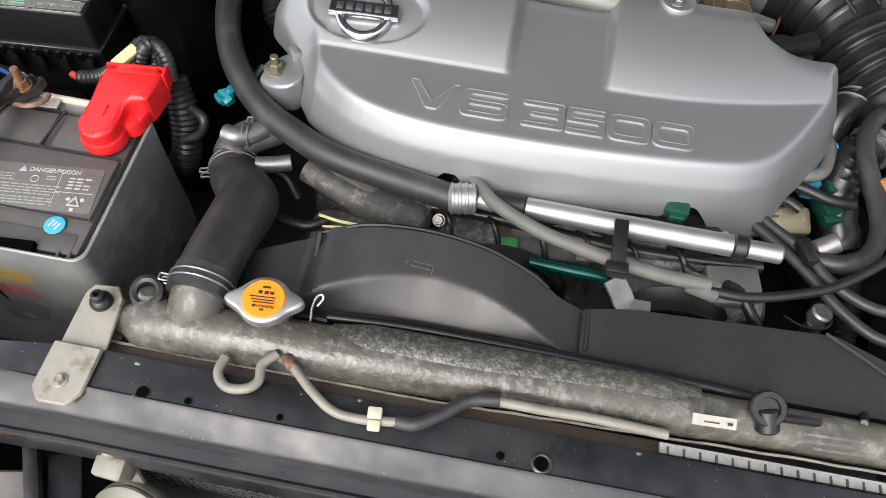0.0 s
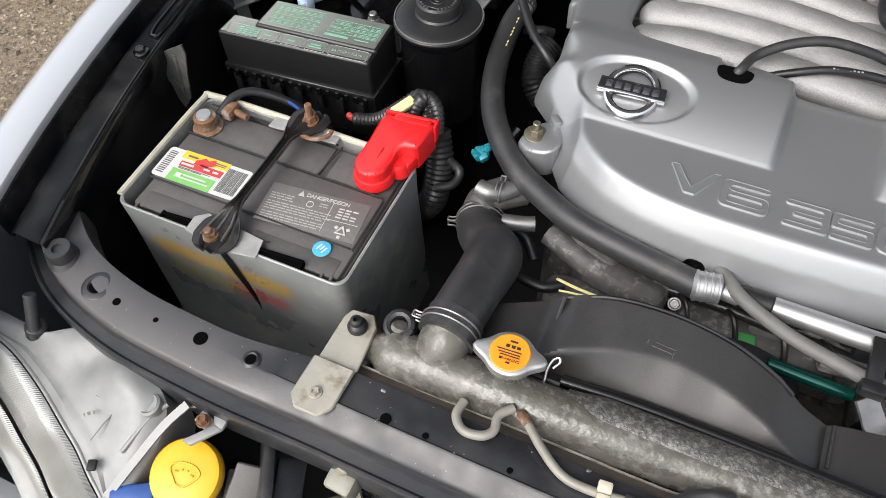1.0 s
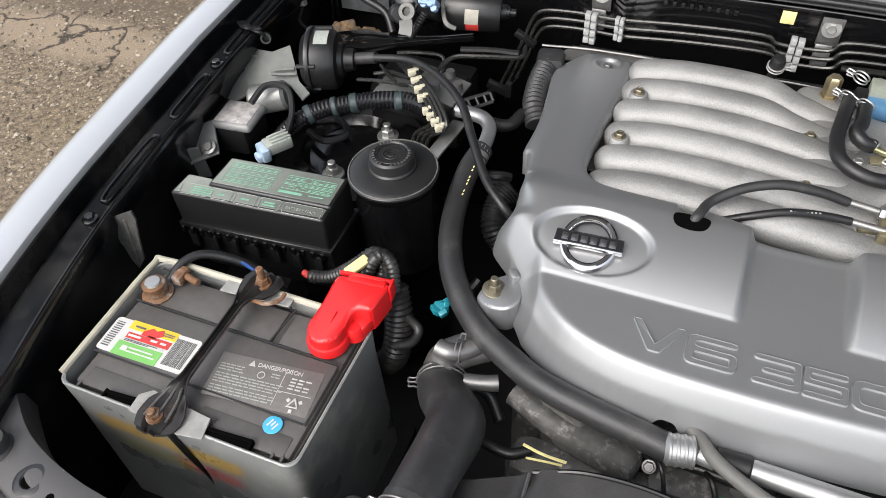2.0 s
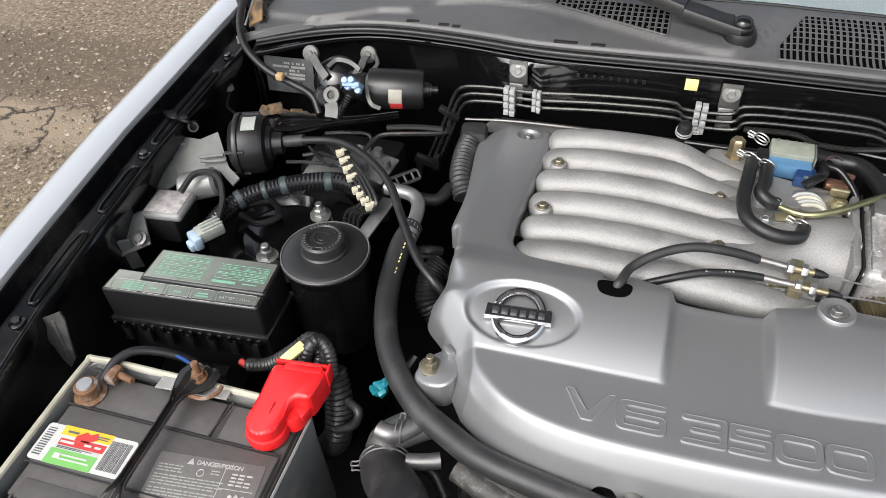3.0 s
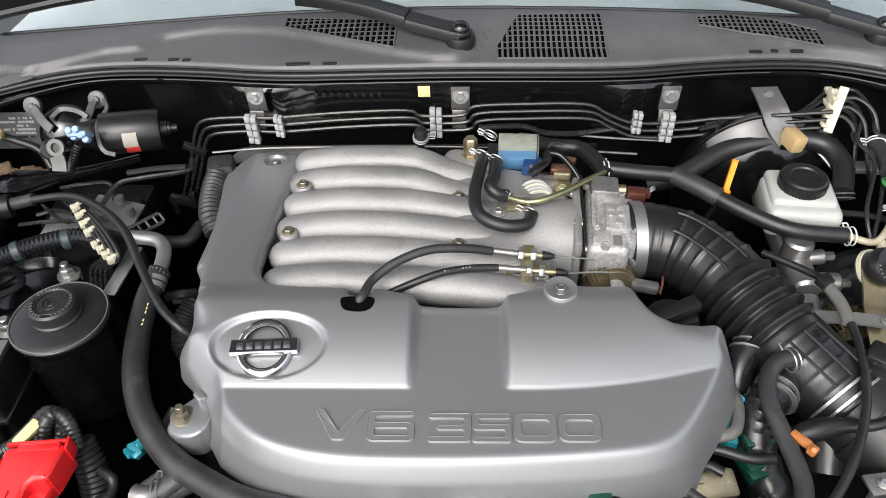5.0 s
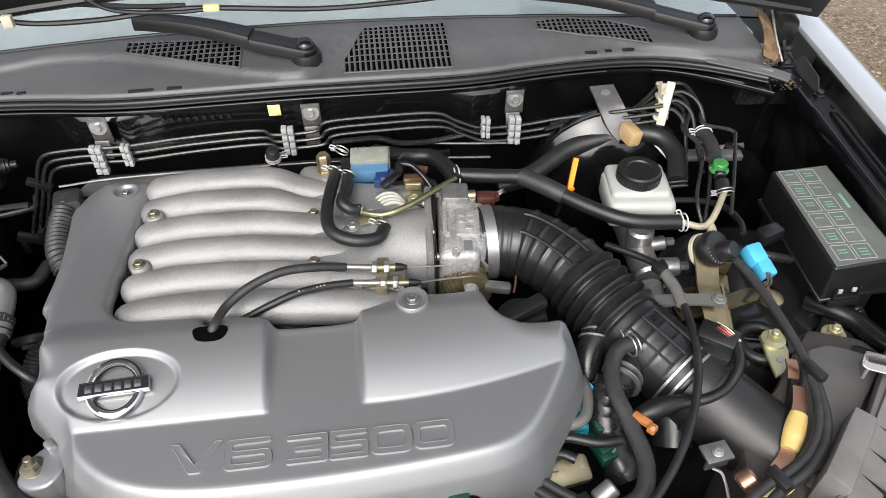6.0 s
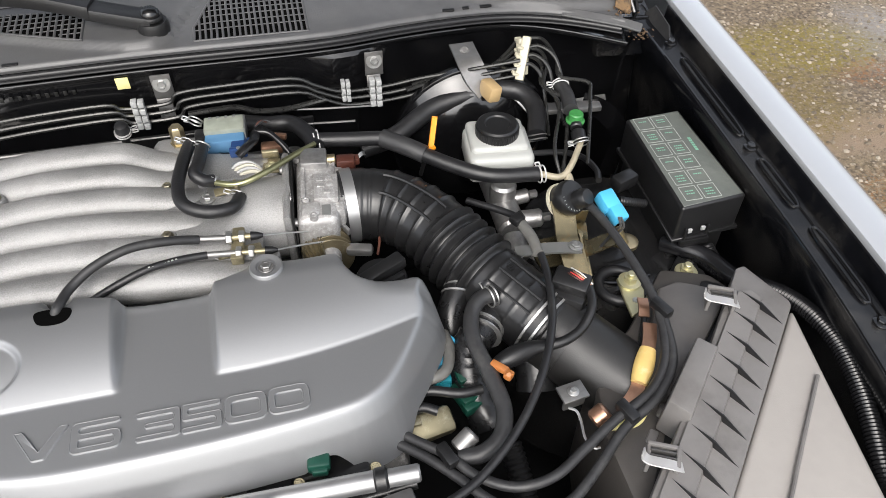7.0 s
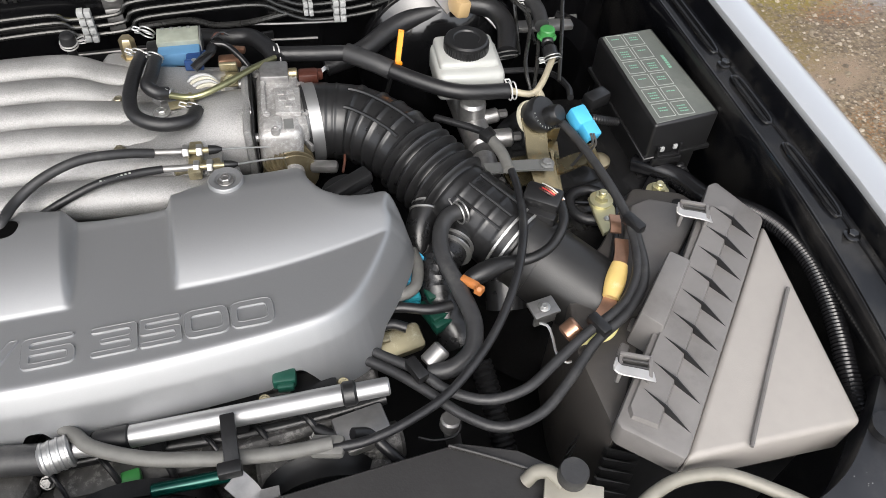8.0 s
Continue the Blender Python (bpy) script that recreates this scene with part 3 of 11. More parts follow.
def strip(path, width, thick, up=(0, 0, 1), bevel=0.0):
    """A flat band of metal along a path, its width across the path and up."""
    bm = bmesh.new()
    rings = []
    for i, p in enumerate(path):
        t = (path[min(i + 1, len(path) - 1)] - path[max(i - 1, 0)]).normalized()
        side = t.cross(Vector(up)).normalized()
        nrm = side.cross(t).normalized()
        w, h = side * width / 2, nrm * thick / 2
        rings.append([bm.verts.new(p + q) for q in (-w - h, w - h, w + h, -w + h)])
    for a, b in zip(rings, rings[1:]):
        for k in range(4):
            bm.faces.new((a[k], a[(k + 1) % 4], b[(k + 1) % 4], b[k]))
    bm.faces.new(rings[0])
    bm.faces.new(rings[-1])
    if bevel:
        bmesh.ops.bevel(bm, geom=bm.edges[:], offset=bevel, segments=1, affect="EDGES")
    return bm


def bolt(r=0.006, h=0.006, washer=1.6):
    """A hexagon head on a washer, its seat at the origin."""
    return join(lathe([(0, 0), (r * washer, 0), (r * washer, r * 0.22), (r * washer * 0.93, r * 0.3), (0, r * 0.3)], n=20),
                lathe([(0, r * 0.2), (r, r * 0.2), (r, h * 0.85), (r * 0.85, h), (r * 0.55, h), (r * 0.5, h * 0.9), (0, h * 0.9)], n=6))


def clamp_ring(at, axis, r, width=0.008, screw=True):
    """A spring band round a hose with its ears."""
    m = along(at, Vector(at) + Vector(axis))
    if not screw:
        return moved(lathe([(r, -width / 2), (r + 0.0012, -width / 2), (r + 0.0012, width / 2), (r, width / 2)], n=24), m)
    # double spring wire with two ears
    b = bmesh.new()
    for k in (-1, 1):
        z = k * width * 0.36
        ring = [Vector(((r + 0.0007) * math.cos(a), (r + 0.0007) * math.sin(a), z)) for a in (0.16 + 5.96 * i / 28 for i in range(29))]
        ear = [Vector((r + 0.009, -0.0035, z)), Vector((r + 0.004, -0.003, z))], [Vector((r + 0.004, 0.003, z)), Vector((r + 0.009, 0.0035, z))]
        b = join(b, sweep(ear[1][::-1] + ring + ear[0][::-1], 0.0010, 6))
    b = join(b, rod((r + 0.009, 0.0035, -width * 0.36), (r + 0.009, 0.0035, width * 0.36), 0.0011, 6), rod((r + 0.009, -0.0035, -width * 0.36), (r + 0.009, -0.0035, width * 0.36), 0.0011, 6))
    return moved(b, m)


def text_bm(body, size, extrude=0.0002, spacing=1.0):
    """Flat letters in the built-in font, centred on the origin."""
    cu = bpy.data.curves.new("letters", "FONT")
    cu.body, cu.size, cu.extrude, cu.align_x, cu.align_y, cu.space_character = body, size, extrude, "CENTER", "CENTER", spacing
    cu.resolution_u = 3
    ob = bpy.data.objects.new("letters", cu)
    me = bpy.data.meshes.new_from_object(ob)
    bm = bmesh.new()
    bm.from_mesh(me)
    bpy.data.objects.remove(ob)
    bpy.data.curves.remove(cu)
    bpy.data.meshes.remove(me)
    return bm


def bars(rows, h=0.0004):
    """Plain bars (x, y, width, height) lying flat, in one mesh."""
    out = bmesh.new()
    for x, y, w, d in rows:
        q = [out.verts.new((x + sx * w / 2, y + sy * d / 2, z)) for z in (0, h) for sx, sy in ((-1, -1), (1, -1), (1, 1), (-1, 1))]
        out.faces.new(q[4:])
        for k in range(4):
            out.faces.new((q[k], q[(k + 1) % 4], q[4 + (k + 1) % 4], q[4 + k]))
    return out


def ring_outline(pts, steps=6):
    """A smooth closed plan outline through the given corners."""
    p = [Vector((*q, 0)) for q in pts]
    n, out = len(p), []
    for i in range(n):
        a, b, c, d = p[i - 1], p[i], p[(i + 1) % n], p[(i + 2) % n]
        for k in range(steps):
            t = k / steps
            q = 0.5 * (2 * b + (c - a) * t + (2 * a - 5 * b + 4 * c - d) * t * t + (3 * b - a - 3 * c + d) * t ** 3)
            out.append((q.x, q.y))
    return out


def smooth(a, b, v):
    t = np.clip((v - a) / (b - a), 0, 1)
    return t * t * (3 - 2 * t)


def wrap(a, b, r, a0, a1, n=10, depth=0.0006):
    """A label lying on a round can from a to b, from angle a0 to a1 (degrees from its front up)."""
    a, b = Vector(a), Vector(b)
    d = (b - a).normalized()
    up = (Vector((0, 0, 1)) - d * d.z).normalized()
    side = up.cross(d)
    if side.y > 0:
        side = -side
    bm = bmesh.new()
    rows = []
    for k in range(n + 1):
        w = radians(a0 + (a1 - a0) * k / n)
        off = (side * math.cos(w) + up * math.sin(w))
        rows.append([bm.verts.new(p + off * q) for q in (r, r + depth) for p in (a, b)])
    for u, v in zip(rows, rows[1:]):
        for i, j in ((0, 1), (1, 3), (3, 2), (2, 0)):
            bm.faces.new((u[i], u[j], v[j], v[i]))
    for u in (rows[0], rows[-1]):
        bm.faces.new((u[0], u[1], u[3], u[2]))
    return bm


def specks(name, ob, box, count, size, seed):
    """Loose specks lying on the upper side of one part, within a plan box."""
    me = ob.data
    tree = BVHTree.FromPolygons([v.co.copy() for v in me.vertices], [tuple(f.vertices) for f in me.polygons])
    rnd = random.Random(seed)
    vs, fs = [], []
    while len(fs) < count:
        x, y = rnd.uniform(box[0], box[1]), rnd.uniform(box[2], box[3])
        hit, nor, _, _ = tree.ray_cast(Vector((x, y, 1.2)), Vector((0, 0, -1)))
        count -= 0 if hit else 1
        if not hit:
            continue
        r = size * rnd.uniform(0.35, 1.0)
        k, turn = len(vs), rnd.uniform(0, 6.3)
        for i in range(4):
            q = turn + i * 1.57 + rnd.uniform(-0.4, 0.4)
            vs.append(hit + Vector((r * math.cos(q), r * rnd.uniform(0.5, 1) * math.sin(q), 0.0004)))
        fs.append((k, k + 1, k + 2, k + 3))
    data = bpy.data.meshes.new(name)
    data.from_pydata(vs, [], fs)
    data.materials.append(SPECK)
    return new(name, data)
# ---- ground ----
def ground():
    bm = bmesh.new()
    bmesh.ops.create_grid(bm, x_segments=8, y_segments=8, size=300)
    tagged(part("ground", bm, GROUND), "gritty worn asphalt drive with soil and moss patches", "ground", kind="structure")


ground()


def grit():
    """Loose grit and small stones lying on the drive beside the car."""
    rng = random.Random(5)
    verts, faces = [], []
    for k in range(11000):
        side = -1 if k % 2 else 1
        x, y = 0.02 + side * rng.uniform(1.75, 3.1), rng.uniform(0.7, 2.7)
        r = 0.0026 + 0.0110 * rng.random() ** 5
        a, n = rng.uniform(0, 6.28), len(verts)
        ring = [(x + r * rng.uniform(0.7, 1.25) * math.cos(a + 1.257 * i), y + r * rng.uniform(0.7, 1.25) * math.sin(a + 1.257 * i), r * rng.uniform(0.1, 0.35)) for i in range(5)]
        verts += ring + [(x + 0.2 * r, y + 0.1 * r, r * rng.uniform(0.6, 1.0)), (x, y, -0.3 * r)]
        for i in range(5):
            j = (i + 1) % 5
            faces += [(n + i, n + j, n + 5), (n + j, n + i, n + 6)]
    me = bpy.data.meshes.new("loose_grit")
    me.from_pydata(verts, [], faces)
    me.materials.append(GRIT)
    tagged(new("loose_grit", me), "loose pale grit and small stones on worn asphalt", "gravel", kind="stuff")


grit()

# ---- body shell ----
MID = 0.02
body = thing("car_body", (MID, 0.6, 0), "silver-blue car body with black engine bay, bonnet raised", "car")


def fender_x(y, side=1):
    """How far from the middle line the fender's inner edge runs; one side stands a little further in."""
    x = 0.782 - 0.30 * max(0.0, 0.55 - y) ** 2
    return x if side > 0 else x - 0.006 - 0.055 * max(0.0, 0.75 - y)


def fender_z(y):
    return 1.05 + 0.052 * (y - 0.6) - 0.10 * max(0.0, 0.3 - y) ** 2


def grid_mesh(rows):
    """A sheet through rows of points."""
    bm = bmesh.new()
    vs = [[bm.verts.new(p) for p in row] for row in rows]
    for a, b in zip(vs, vs[1:]):
        for k in range(len(a) - 1):
            bm.faces.new((a[k], a[k + 1], b[k + 1], b[k]))
    return bm


def thick(bm, d):
    bmesh.ops.recalc_face_normals(bm, faces=bm.faces)
    bmesh.ops.solidify(bm, geom=bm.faces[:], thickness=d)
    return bm


YS = [-0.25 + 0.05 * i for i in range(33)]
for s in (-1, 1):
    rows = []
    for y in YS[4:]:
        x0, z0 = fender_x(y, s), fender_z(y)
        sec = [(0.000, -0.008), (0.000, -0.0022), (0.0008, -0.0006), (0.0025, 0.0), (0.018, 0.0004), (0.034, -0.0012), (0.046, -0.0045), (0.053, -0.0085), (0.0575, -0.0140), (0.060, -0.022), (0.062, -0.040), (0.068, -0.10), (0.077, -0.2), (0.087, -0.36), (0.08, -0.55)]
        x0 -= 0.0 if s > 0 else 0.024
        rows.append([(MID + s * (x0 + dx), y, z0 + dz) for dx, dz in sec])
    wing = part("fender", thick(grid_mesh(rows), -0.001), FENDER, body, "pale silver-blue fender top with sky sheen")
    wing.data.set_sharp_from_angle(angle=radians(38))
    rows = []
    for y in YS[2 if s > 0 else 9:27]:
        x0, z0 = fender_x(y, s), fender_z(y)
        w = (0.052 if s > 0 else 0.064) + 0.03 * max(0.0, 0.6 - y)
        e = 0.0 if s > 0 else 0.024
        sec = [(0.004 - e, -0.007), (-0.0015 - e, -0.010), (-0.003 - e, -0.024), (-0.0045 - e, -0.036), (-0.006 - e, -0.0375), (-0.010 - e, -0.0375), (-0.0115 - e, -0.036), (-0.013 - e, -0.029), (-0.0145 - e, -0.0272), (-0.018 - e, -0.027), (-w + 0.007, -0.030), (-w + 0.0035, -0.0285), (-w + 0.0015, -0.029), (-w, -0.0325), (-w + 0.001, -0.05), (-w + 0.012, -0.075), (-w + 0.03, -0.30), (-w + 0.03, -0.65)]
        rows.append([(MID + s * (x0 + dx), y, z0 + dz) for dx, dz in sec])
    rail = part("inner_wing", thick(grid_mesh(rows), -0.0012), RAIL, body, "gloss black inner wing and bolted rail")
    run = 0.0265 if s > 0 else 0.0530
    for y in (0.45, 0.736, 0.978):
        x = MID + s * (fender_x(y, s) - run)
        part("bolt", moved(bolt(0.006, 0.006, 1.5), pose(x, y, fender_z(y) - 0.027)), GLOSS, rail)
    for y, half in ((0.533, 0.056), (0.668, 0.043), (0.848, 0.088)):
        # pressed ridge between two bolts
        pts = []
        for k in range(21):
            a = 2 * math.pi * k / 20
            yy = y + half * max(-1, min(1, 1.15 * math.cos(a)))
            pts.append((MID + s * (fender_x(yy, s) - run + 0.0062 * max(-1, min(1, 1.25 * math.sin(a)))), yy, fender_z(yy) - 0.0275))
        part("pressed_ridge", hose([(a, b, c + 0.0011) for a, b, c in pts], 0.0024, 8, 3), GLOSS, rail)


def cowl_y(x):
    """The scuttle's front edge: straight in the middle, set back at the quarters, drawn forward at the corners."""
    return float(np.interp(abs(x - MID), [0, 0.10, 0.20, 0.27, 0.33, 0.40, 0.46, 0.51, 0.55, 0.59, 0.63, 0.67, 0.71, 0.76], [1.027, 1.026, 1.026, 1.031, 1.043, 1.053, 1.059, 1.060, 1.055, 1.045, 1.029, 1.010, 0.988, 0.965]))


def cowl_z(x):
    return 1.094 - 0.045 * (x - MID) ** 2


def screen_y(x):
    return 1.158 - 0.05 * (x - MID) ** 2


XS = [MID - 0.76 + 0.02 * i for i in range(77)]


def even(f, x):
    """A soft mean of f over its neighbours, to round the kinks of a plan line."""
    return sum(f(x + d) for d in (-0.03, -0.02, -0.01, 0, 0.01, 0.02, 0.03)) / 7


# bulkhead wall with its upper lip
rows = []
for x in XS:
    u = abs(x - MID)
    y, z = even(cowl_y, x) - 0.013 - 0.018 * float(smooth(0.5, 0.7, u)), cowl_z(x) - 0.019
    y2 = 1.014 + 0.036 * float(smooth(0.25, 0.42, u))
    y += (y2 - 0.004 - y) * float(smooth(0.685, 0.70, u))
    y3 = y2
    rows.append([(x, y + 0.045, z + 0.004), (x, y + 0.02, z - 0.003), (x, y + 0.006, z - 0.001), (x, y + 0.002, z + 0.001), (x, y, z), (x, y - 0.0005, z - 0.004), (x, y + 0.001, z - 0.007), (x, y3, z - 0.012), (x, y2 + 0.002, z - 0.07), (x, y2 + 0.003, z - 0.12), (x, y2 + 0.004, z - 0.2), (x, y2 + 0.05, z - 0.62)])
wall = part("bulkhead", thick(grid_mesh(rows), 0.0015), GLOSS, body, "gloss black bulkhead panel with dust film")
for x0, x1 in ((-0.66, -0.40), (-0.39, 0.47), (0.54, 0.70)):
    part("lip_edge", hose([(x, even(cowl_y, x) - 0.0135 - 0.018 * float(smooth(0.5, 0.7, abs(x - MID))), cowl_z(x) - 0.0185) for x in np.linspace(x0, x1, 26)], 0.0012, 6, 2), SUPPORT, wall)

# scuttle between bulkhead and windscreen: a low front shelf, raised plateaus round the wiper pivots
PLATEAU_X = [-0.70, -0.62, -0.584, -0.536, -0.484, -0.435, -0.405, -0.33, -0.25, -0.217, -0.13, -0.054, 0.0, 0.035, 0.054, 0.074, 0.094, 0.124, 0.14]
PLATEAU_Y = [1.050, 1.048, 1.043, 1.060, 1.082, 1.084, 1.112, 1.125, 1.118, 1.108, 1.078, 1.048, 1.034, 1.034, 1.052, 1.090, 1.124, 1.158, 1.18]


def scuttle_top(x, y):
    left = 0.0095 * float(smooth(-0.005, 0.006, y - np.interp(x, PLATEAU_X, PLATEAU_Y)))
    middle = 0.0085 * float(smooth(1.050, 1.105, y) * smooth(0.06, 0.12, x))
    right = 0.0095 * float(smooth(-0.008, 0.009, y - np.interp(x, [0.36, 0.40, 0.42, 0.482, 0.60, 0.69, 0.75], [1.16, 1.128, 1.104, 1.076, 1.052, 1.038, 1.03])))
    return cowl_z(x) + 0.002 + 0.055 * max(0.0, y - cowl_y(x)) + max(left, middle, right)


rows = []
for i in range(184):
    x = MID - 0.685 + 1.37 * i / 183
    y0, y1, z = even(cowl_y, x), screen_y(x), cowl_z(x)
    row = [(x, y0 + 0.004, z - 0.0095), (x, y0 + 0.0005, z - 0.0075), (x, y0 - 0.0008, z - 0.003), (x, y0 + 0.0008, z + 0.0006), (x, y0 + 0.0035, z + 0.0022)]
    for k in range(33):
        y = y0 + 0.006 + (y1 - y0 - 0.006) * k / 32
        row.append((x, y, scuttle_top(x, y)))
    row += [(x, y1 + 0.002, scuttle_top(x, y1) - 0.003), (x, y1 + 0.003, z - 0.012)]
    rows.append(row)
scuttle = part("scuttle_panel", grid_mesh(rows), COWL, body, "weathered dark grey plastic scuttle panel")
part("scuttle_seal", hose([(x, even(cowl_y, x) - 0.0045, cowl_z(x) - 0.0105) for x in XS[4:-4:2]], 0.0046, 10, 4), SEAL, scuttle, "black rubber bonnet seal")
part("seal_lip", hose([(x, even(cowl_y, x) - 0.0085, cowl_z(x) - 0.0145) for x in XS[4:-4:2]], 0.0020, 8, 4), SEAL, scuttle)
part("screen_seal", hose([(x, screen_y(x) + 0.001, scuttle_top(x, screen_y(x)) + 0.001) for x in XS[4:-4:2]], 0.0026, 8, 4), SEAL, scuttle, "black rubber strip along the glass")


def grille(x0, x1, n, low, high, crossings):
    """Upright ribs over a black sheet that paints the opening's shade, with thinner crossbars set below them; low and
    high are its edges as x, y lists.
    """
    def edge(e, x):
        return float(np.interp(x, e[0], e[1]))
    rows = []
    for i in range(2 * n + 1):
        x = x0 + (x1 - x0) * i / (2 * n)
        rows.append([(x, edge(low, x) + (edge(high, x) - edge(low, x)) * k / 10, scuttle_top(x, edge(low, x) + (edge(high, x) - edge(low, x)) * k / 10) + 0.0006) for k in range(11)])
    vent = part("vent_shade", grid_mesh(rows), HOLE_SHADE, scuttle, smooth=False)
    for i in range(n + 1):
        x = x0 + (x1 - x0) * i / n
        a, b = edge(low, x) - 0.002, edge(high, x) + 0.002
        part("vent_rib", sweep([Vector((x, y, scuttle_top(x, y) + 0.0010)) for y in np.linspace(a, b, 9)], 0.0017, 6, True, 0.8), COWL, vent)
    for y in crossings:
        ok = [x for x in np.linspace(x0, x1, 3 * n) if edge(low, x) + 0.004 < y < edge(high, x) - 0.003]
        if len(ok) > 3:
            part("vent_crossbar", sweep([Vector((x, y, scuttle_top(x, y) + 0.0006)) for x in ok[::3] + ok[-1:]], 0.0013, 6, True, 0.5), COWL, vent)
    rim = [(x, edge(low, x) - 0.002) for x in np.linspace(x0, x1, 24)] + [(x, edge(high, x) + 0.002) for x in np.linspace(x1, x0, 24)]
    rim.append(rim[0])
    part("vent_rim", sweep([Vector((x, y, scuttle_top(x, y) + 0.0006)) for x, y in rim], 0.0018, 6, False, 0.6), COWL, vent)


grille(0.088, 0.241, 20, ([0.088, 0.241], [1.040, 1.040]), ([0.088, 0.0935, 0.104, 0.113, 0.121, 0.241], [1.068, 1.078, 1.100, 1.122, 1.138, 1.141]), (1.062, 1.074, 1.086, 1.097, 1.108, 1.119, 1.130))
grille(-0.222, -0.056, 19, ([-0.222, -0.056], [1.118, 1.056]), ([-0.222, -0.056], [1.140, 1.124]), (1.072, 1.084, 1.096, 1.108, 1.120, 1.130))
grille(0.379, 0.545, 21, ([0.379, 0.545], [1.118, 1.070]), ([0.379, 0.43, 0.49, 0.545], [1.137, 1.143, 1.132, 1.106]), (1.082, 1.092, 1.102, 1.112, 1.122, 1.132))
for x, w in ((-0.425, 0.020), (-0.375, 0.016), (-0.355, 0.012), (-0.19, 0.034), (-0.145, 0.020), (0.448, 0.018), (0.475, 0.010), (0.506, 0.018)):
    y = cowl_y(x) + 0.0055
    part("clip_slot", rbox((x, y, scuttle_top(x, y) + 0.0002), (w, 0.0055, 0.0032), 0.0012, (4, 0, 0)), DARK, scuttle)

# corner pressings, flaps and rusted plates below the bonnet hinges
for q in (-1, 1):
    if q > 0:
        part("corner_pressing", prism([(MID + q * 0.66, 1.03), (MID + q * 0.75, 1.02), (MID + q * 0.765, 1.12), (MID + q * 0.67, 1.12)], 1.0, lambda x, y: 1.045 + 0.10 * (y - 1.02), 0.006, 2), RAIL, body)
    bm = bmesh.new()
    bm.faces.new([bm.verts.new((MID + q * px, py, pz)) for px, py, pz in ((0.752, 0.975, 1.040), (0.757, 0.998, 1.060), (0.758, 1.050, 1.066), (0.745, 1.066, 1.042), (0.738, 1.056, 1.022), (0.744, 0.985, 1.020))])
    part("corner_flap", thick(bm, 0.003), RUBBER_GREY, body, "grey rubber corner flap")
    part("scuttle_tongue", strip(spline([(MID + q * 0.600, 1.045, 1.0765), (MID + q * 0.645, 1.022, 1.074), (MID + q * 0.684, 1.004, 1.070), (MID + q * 0.708, 0.990, 1.066)], 6), 0.015, 0.005, (0, -0.5, 0.85), 0.0015), COWL, scuttle)
    part("scuttle_end", strip(spline([(MID + q * 0.690, 1.025, 1.078), (MID + q * 0.700, 1.055, 1.094), (MID + q * 0.702, 1.090, 1.108), (MID + q * 0.694, 1.125, 1.116)], 6), 0.030, 0.004, (q * 0.5, 0, 0.85), 0.001), RUST_MUD, body, "mud-stained rusty corner plate")
    part("hinge_bracket", join(strip(spline([(MID + q * 0.722, 1.040, 1.060), (MID + q * 0.727, 1.072, 1.080), (MID + q * 0.726, 1.100, 1.120)], 5), 0.026, 0.004, (q, 0, 0.15)), rod((MID + q * 0.716, 1.060, 1.074), (MID + q * 0.738, 1.060, 1.074), 0.006, 10)), BLACK, body)
    part("hinge_edge", hose([(MID + q * 0.713, 1.030, 1.070), (MID + q * 0.710, 1.060, 1.094), (MID + q * 0.712, 1.095, 1.120)], 0.0022, 8), STEEL, body)
    part("hinge_block", rbox((MID + q * 0.728, 1.085, 1.098), (0.03, 0.05, 0.05), 0.008, (10, 0, 0)), BLACK, body)
    part("corner_seam", hose([(MID + q * 0.700, 0.992, 1.056), (MID + q * 0.704, 1.012, 1.030), (MID + q * 0.702, 1.020, 0.985), (MID + q * 0.700, 1.020, 0.930)], 0.0035, 8), GLOSS, body)
    for dx, dz, r in ((-0.0235, -0.0262, 0.0013), (-0.0495, -0.0285, 0.0016)):
        part("rail_edge", hose([(MID + q * (fender_x(y, q) + (dx if q > 0 or dx > -0.04 else dx - 0.012) - (0.03 * max(0.0, 0.6 - y) + 0.0 if dx < -0.04 else 0)), y, fender_z(y) + dz) for y in YS[4 if q > 0 else 10:26:2]], r, 8, 4), GLOSS, body)

# windscreen
rows = []
for x in XS[2:-2:2]:
    y, z = screen_y(x) + 0.002, cowl_z(x) + 0.0185
    rows.append([(x * (1 - 0.1 * k), y + 0.30 * k, z + 0.20 * k) for k in (0, 0.5, 1, 1.6, 2.2)])
screen = part("windscreen", thick(grid_mesh(rows), 0.005), GLASS, body, "raked windscreen glass reflecting pale sky")
screen.visible_shadow = False
# sheet behind the glass, paled to imitate the sky mirrored in it
rows = []
for x in XS[2:-2:2]:
    y, z = screen_y(x) + 0.010, cowl_z(x) - 0.012
    rows.append([(x, y, z), (x, y + 0.5, z - 0.02), (x, y + 0.62, z - 0.06), (x, y + 0.66, z - 0.3), (x, y + 0.66, 0.48)])
part("dashboard", thick(grid_mesh(rows), 0.003), DASH, body, "dashboard sheet, made pale to imitate sky reflected in the glass")

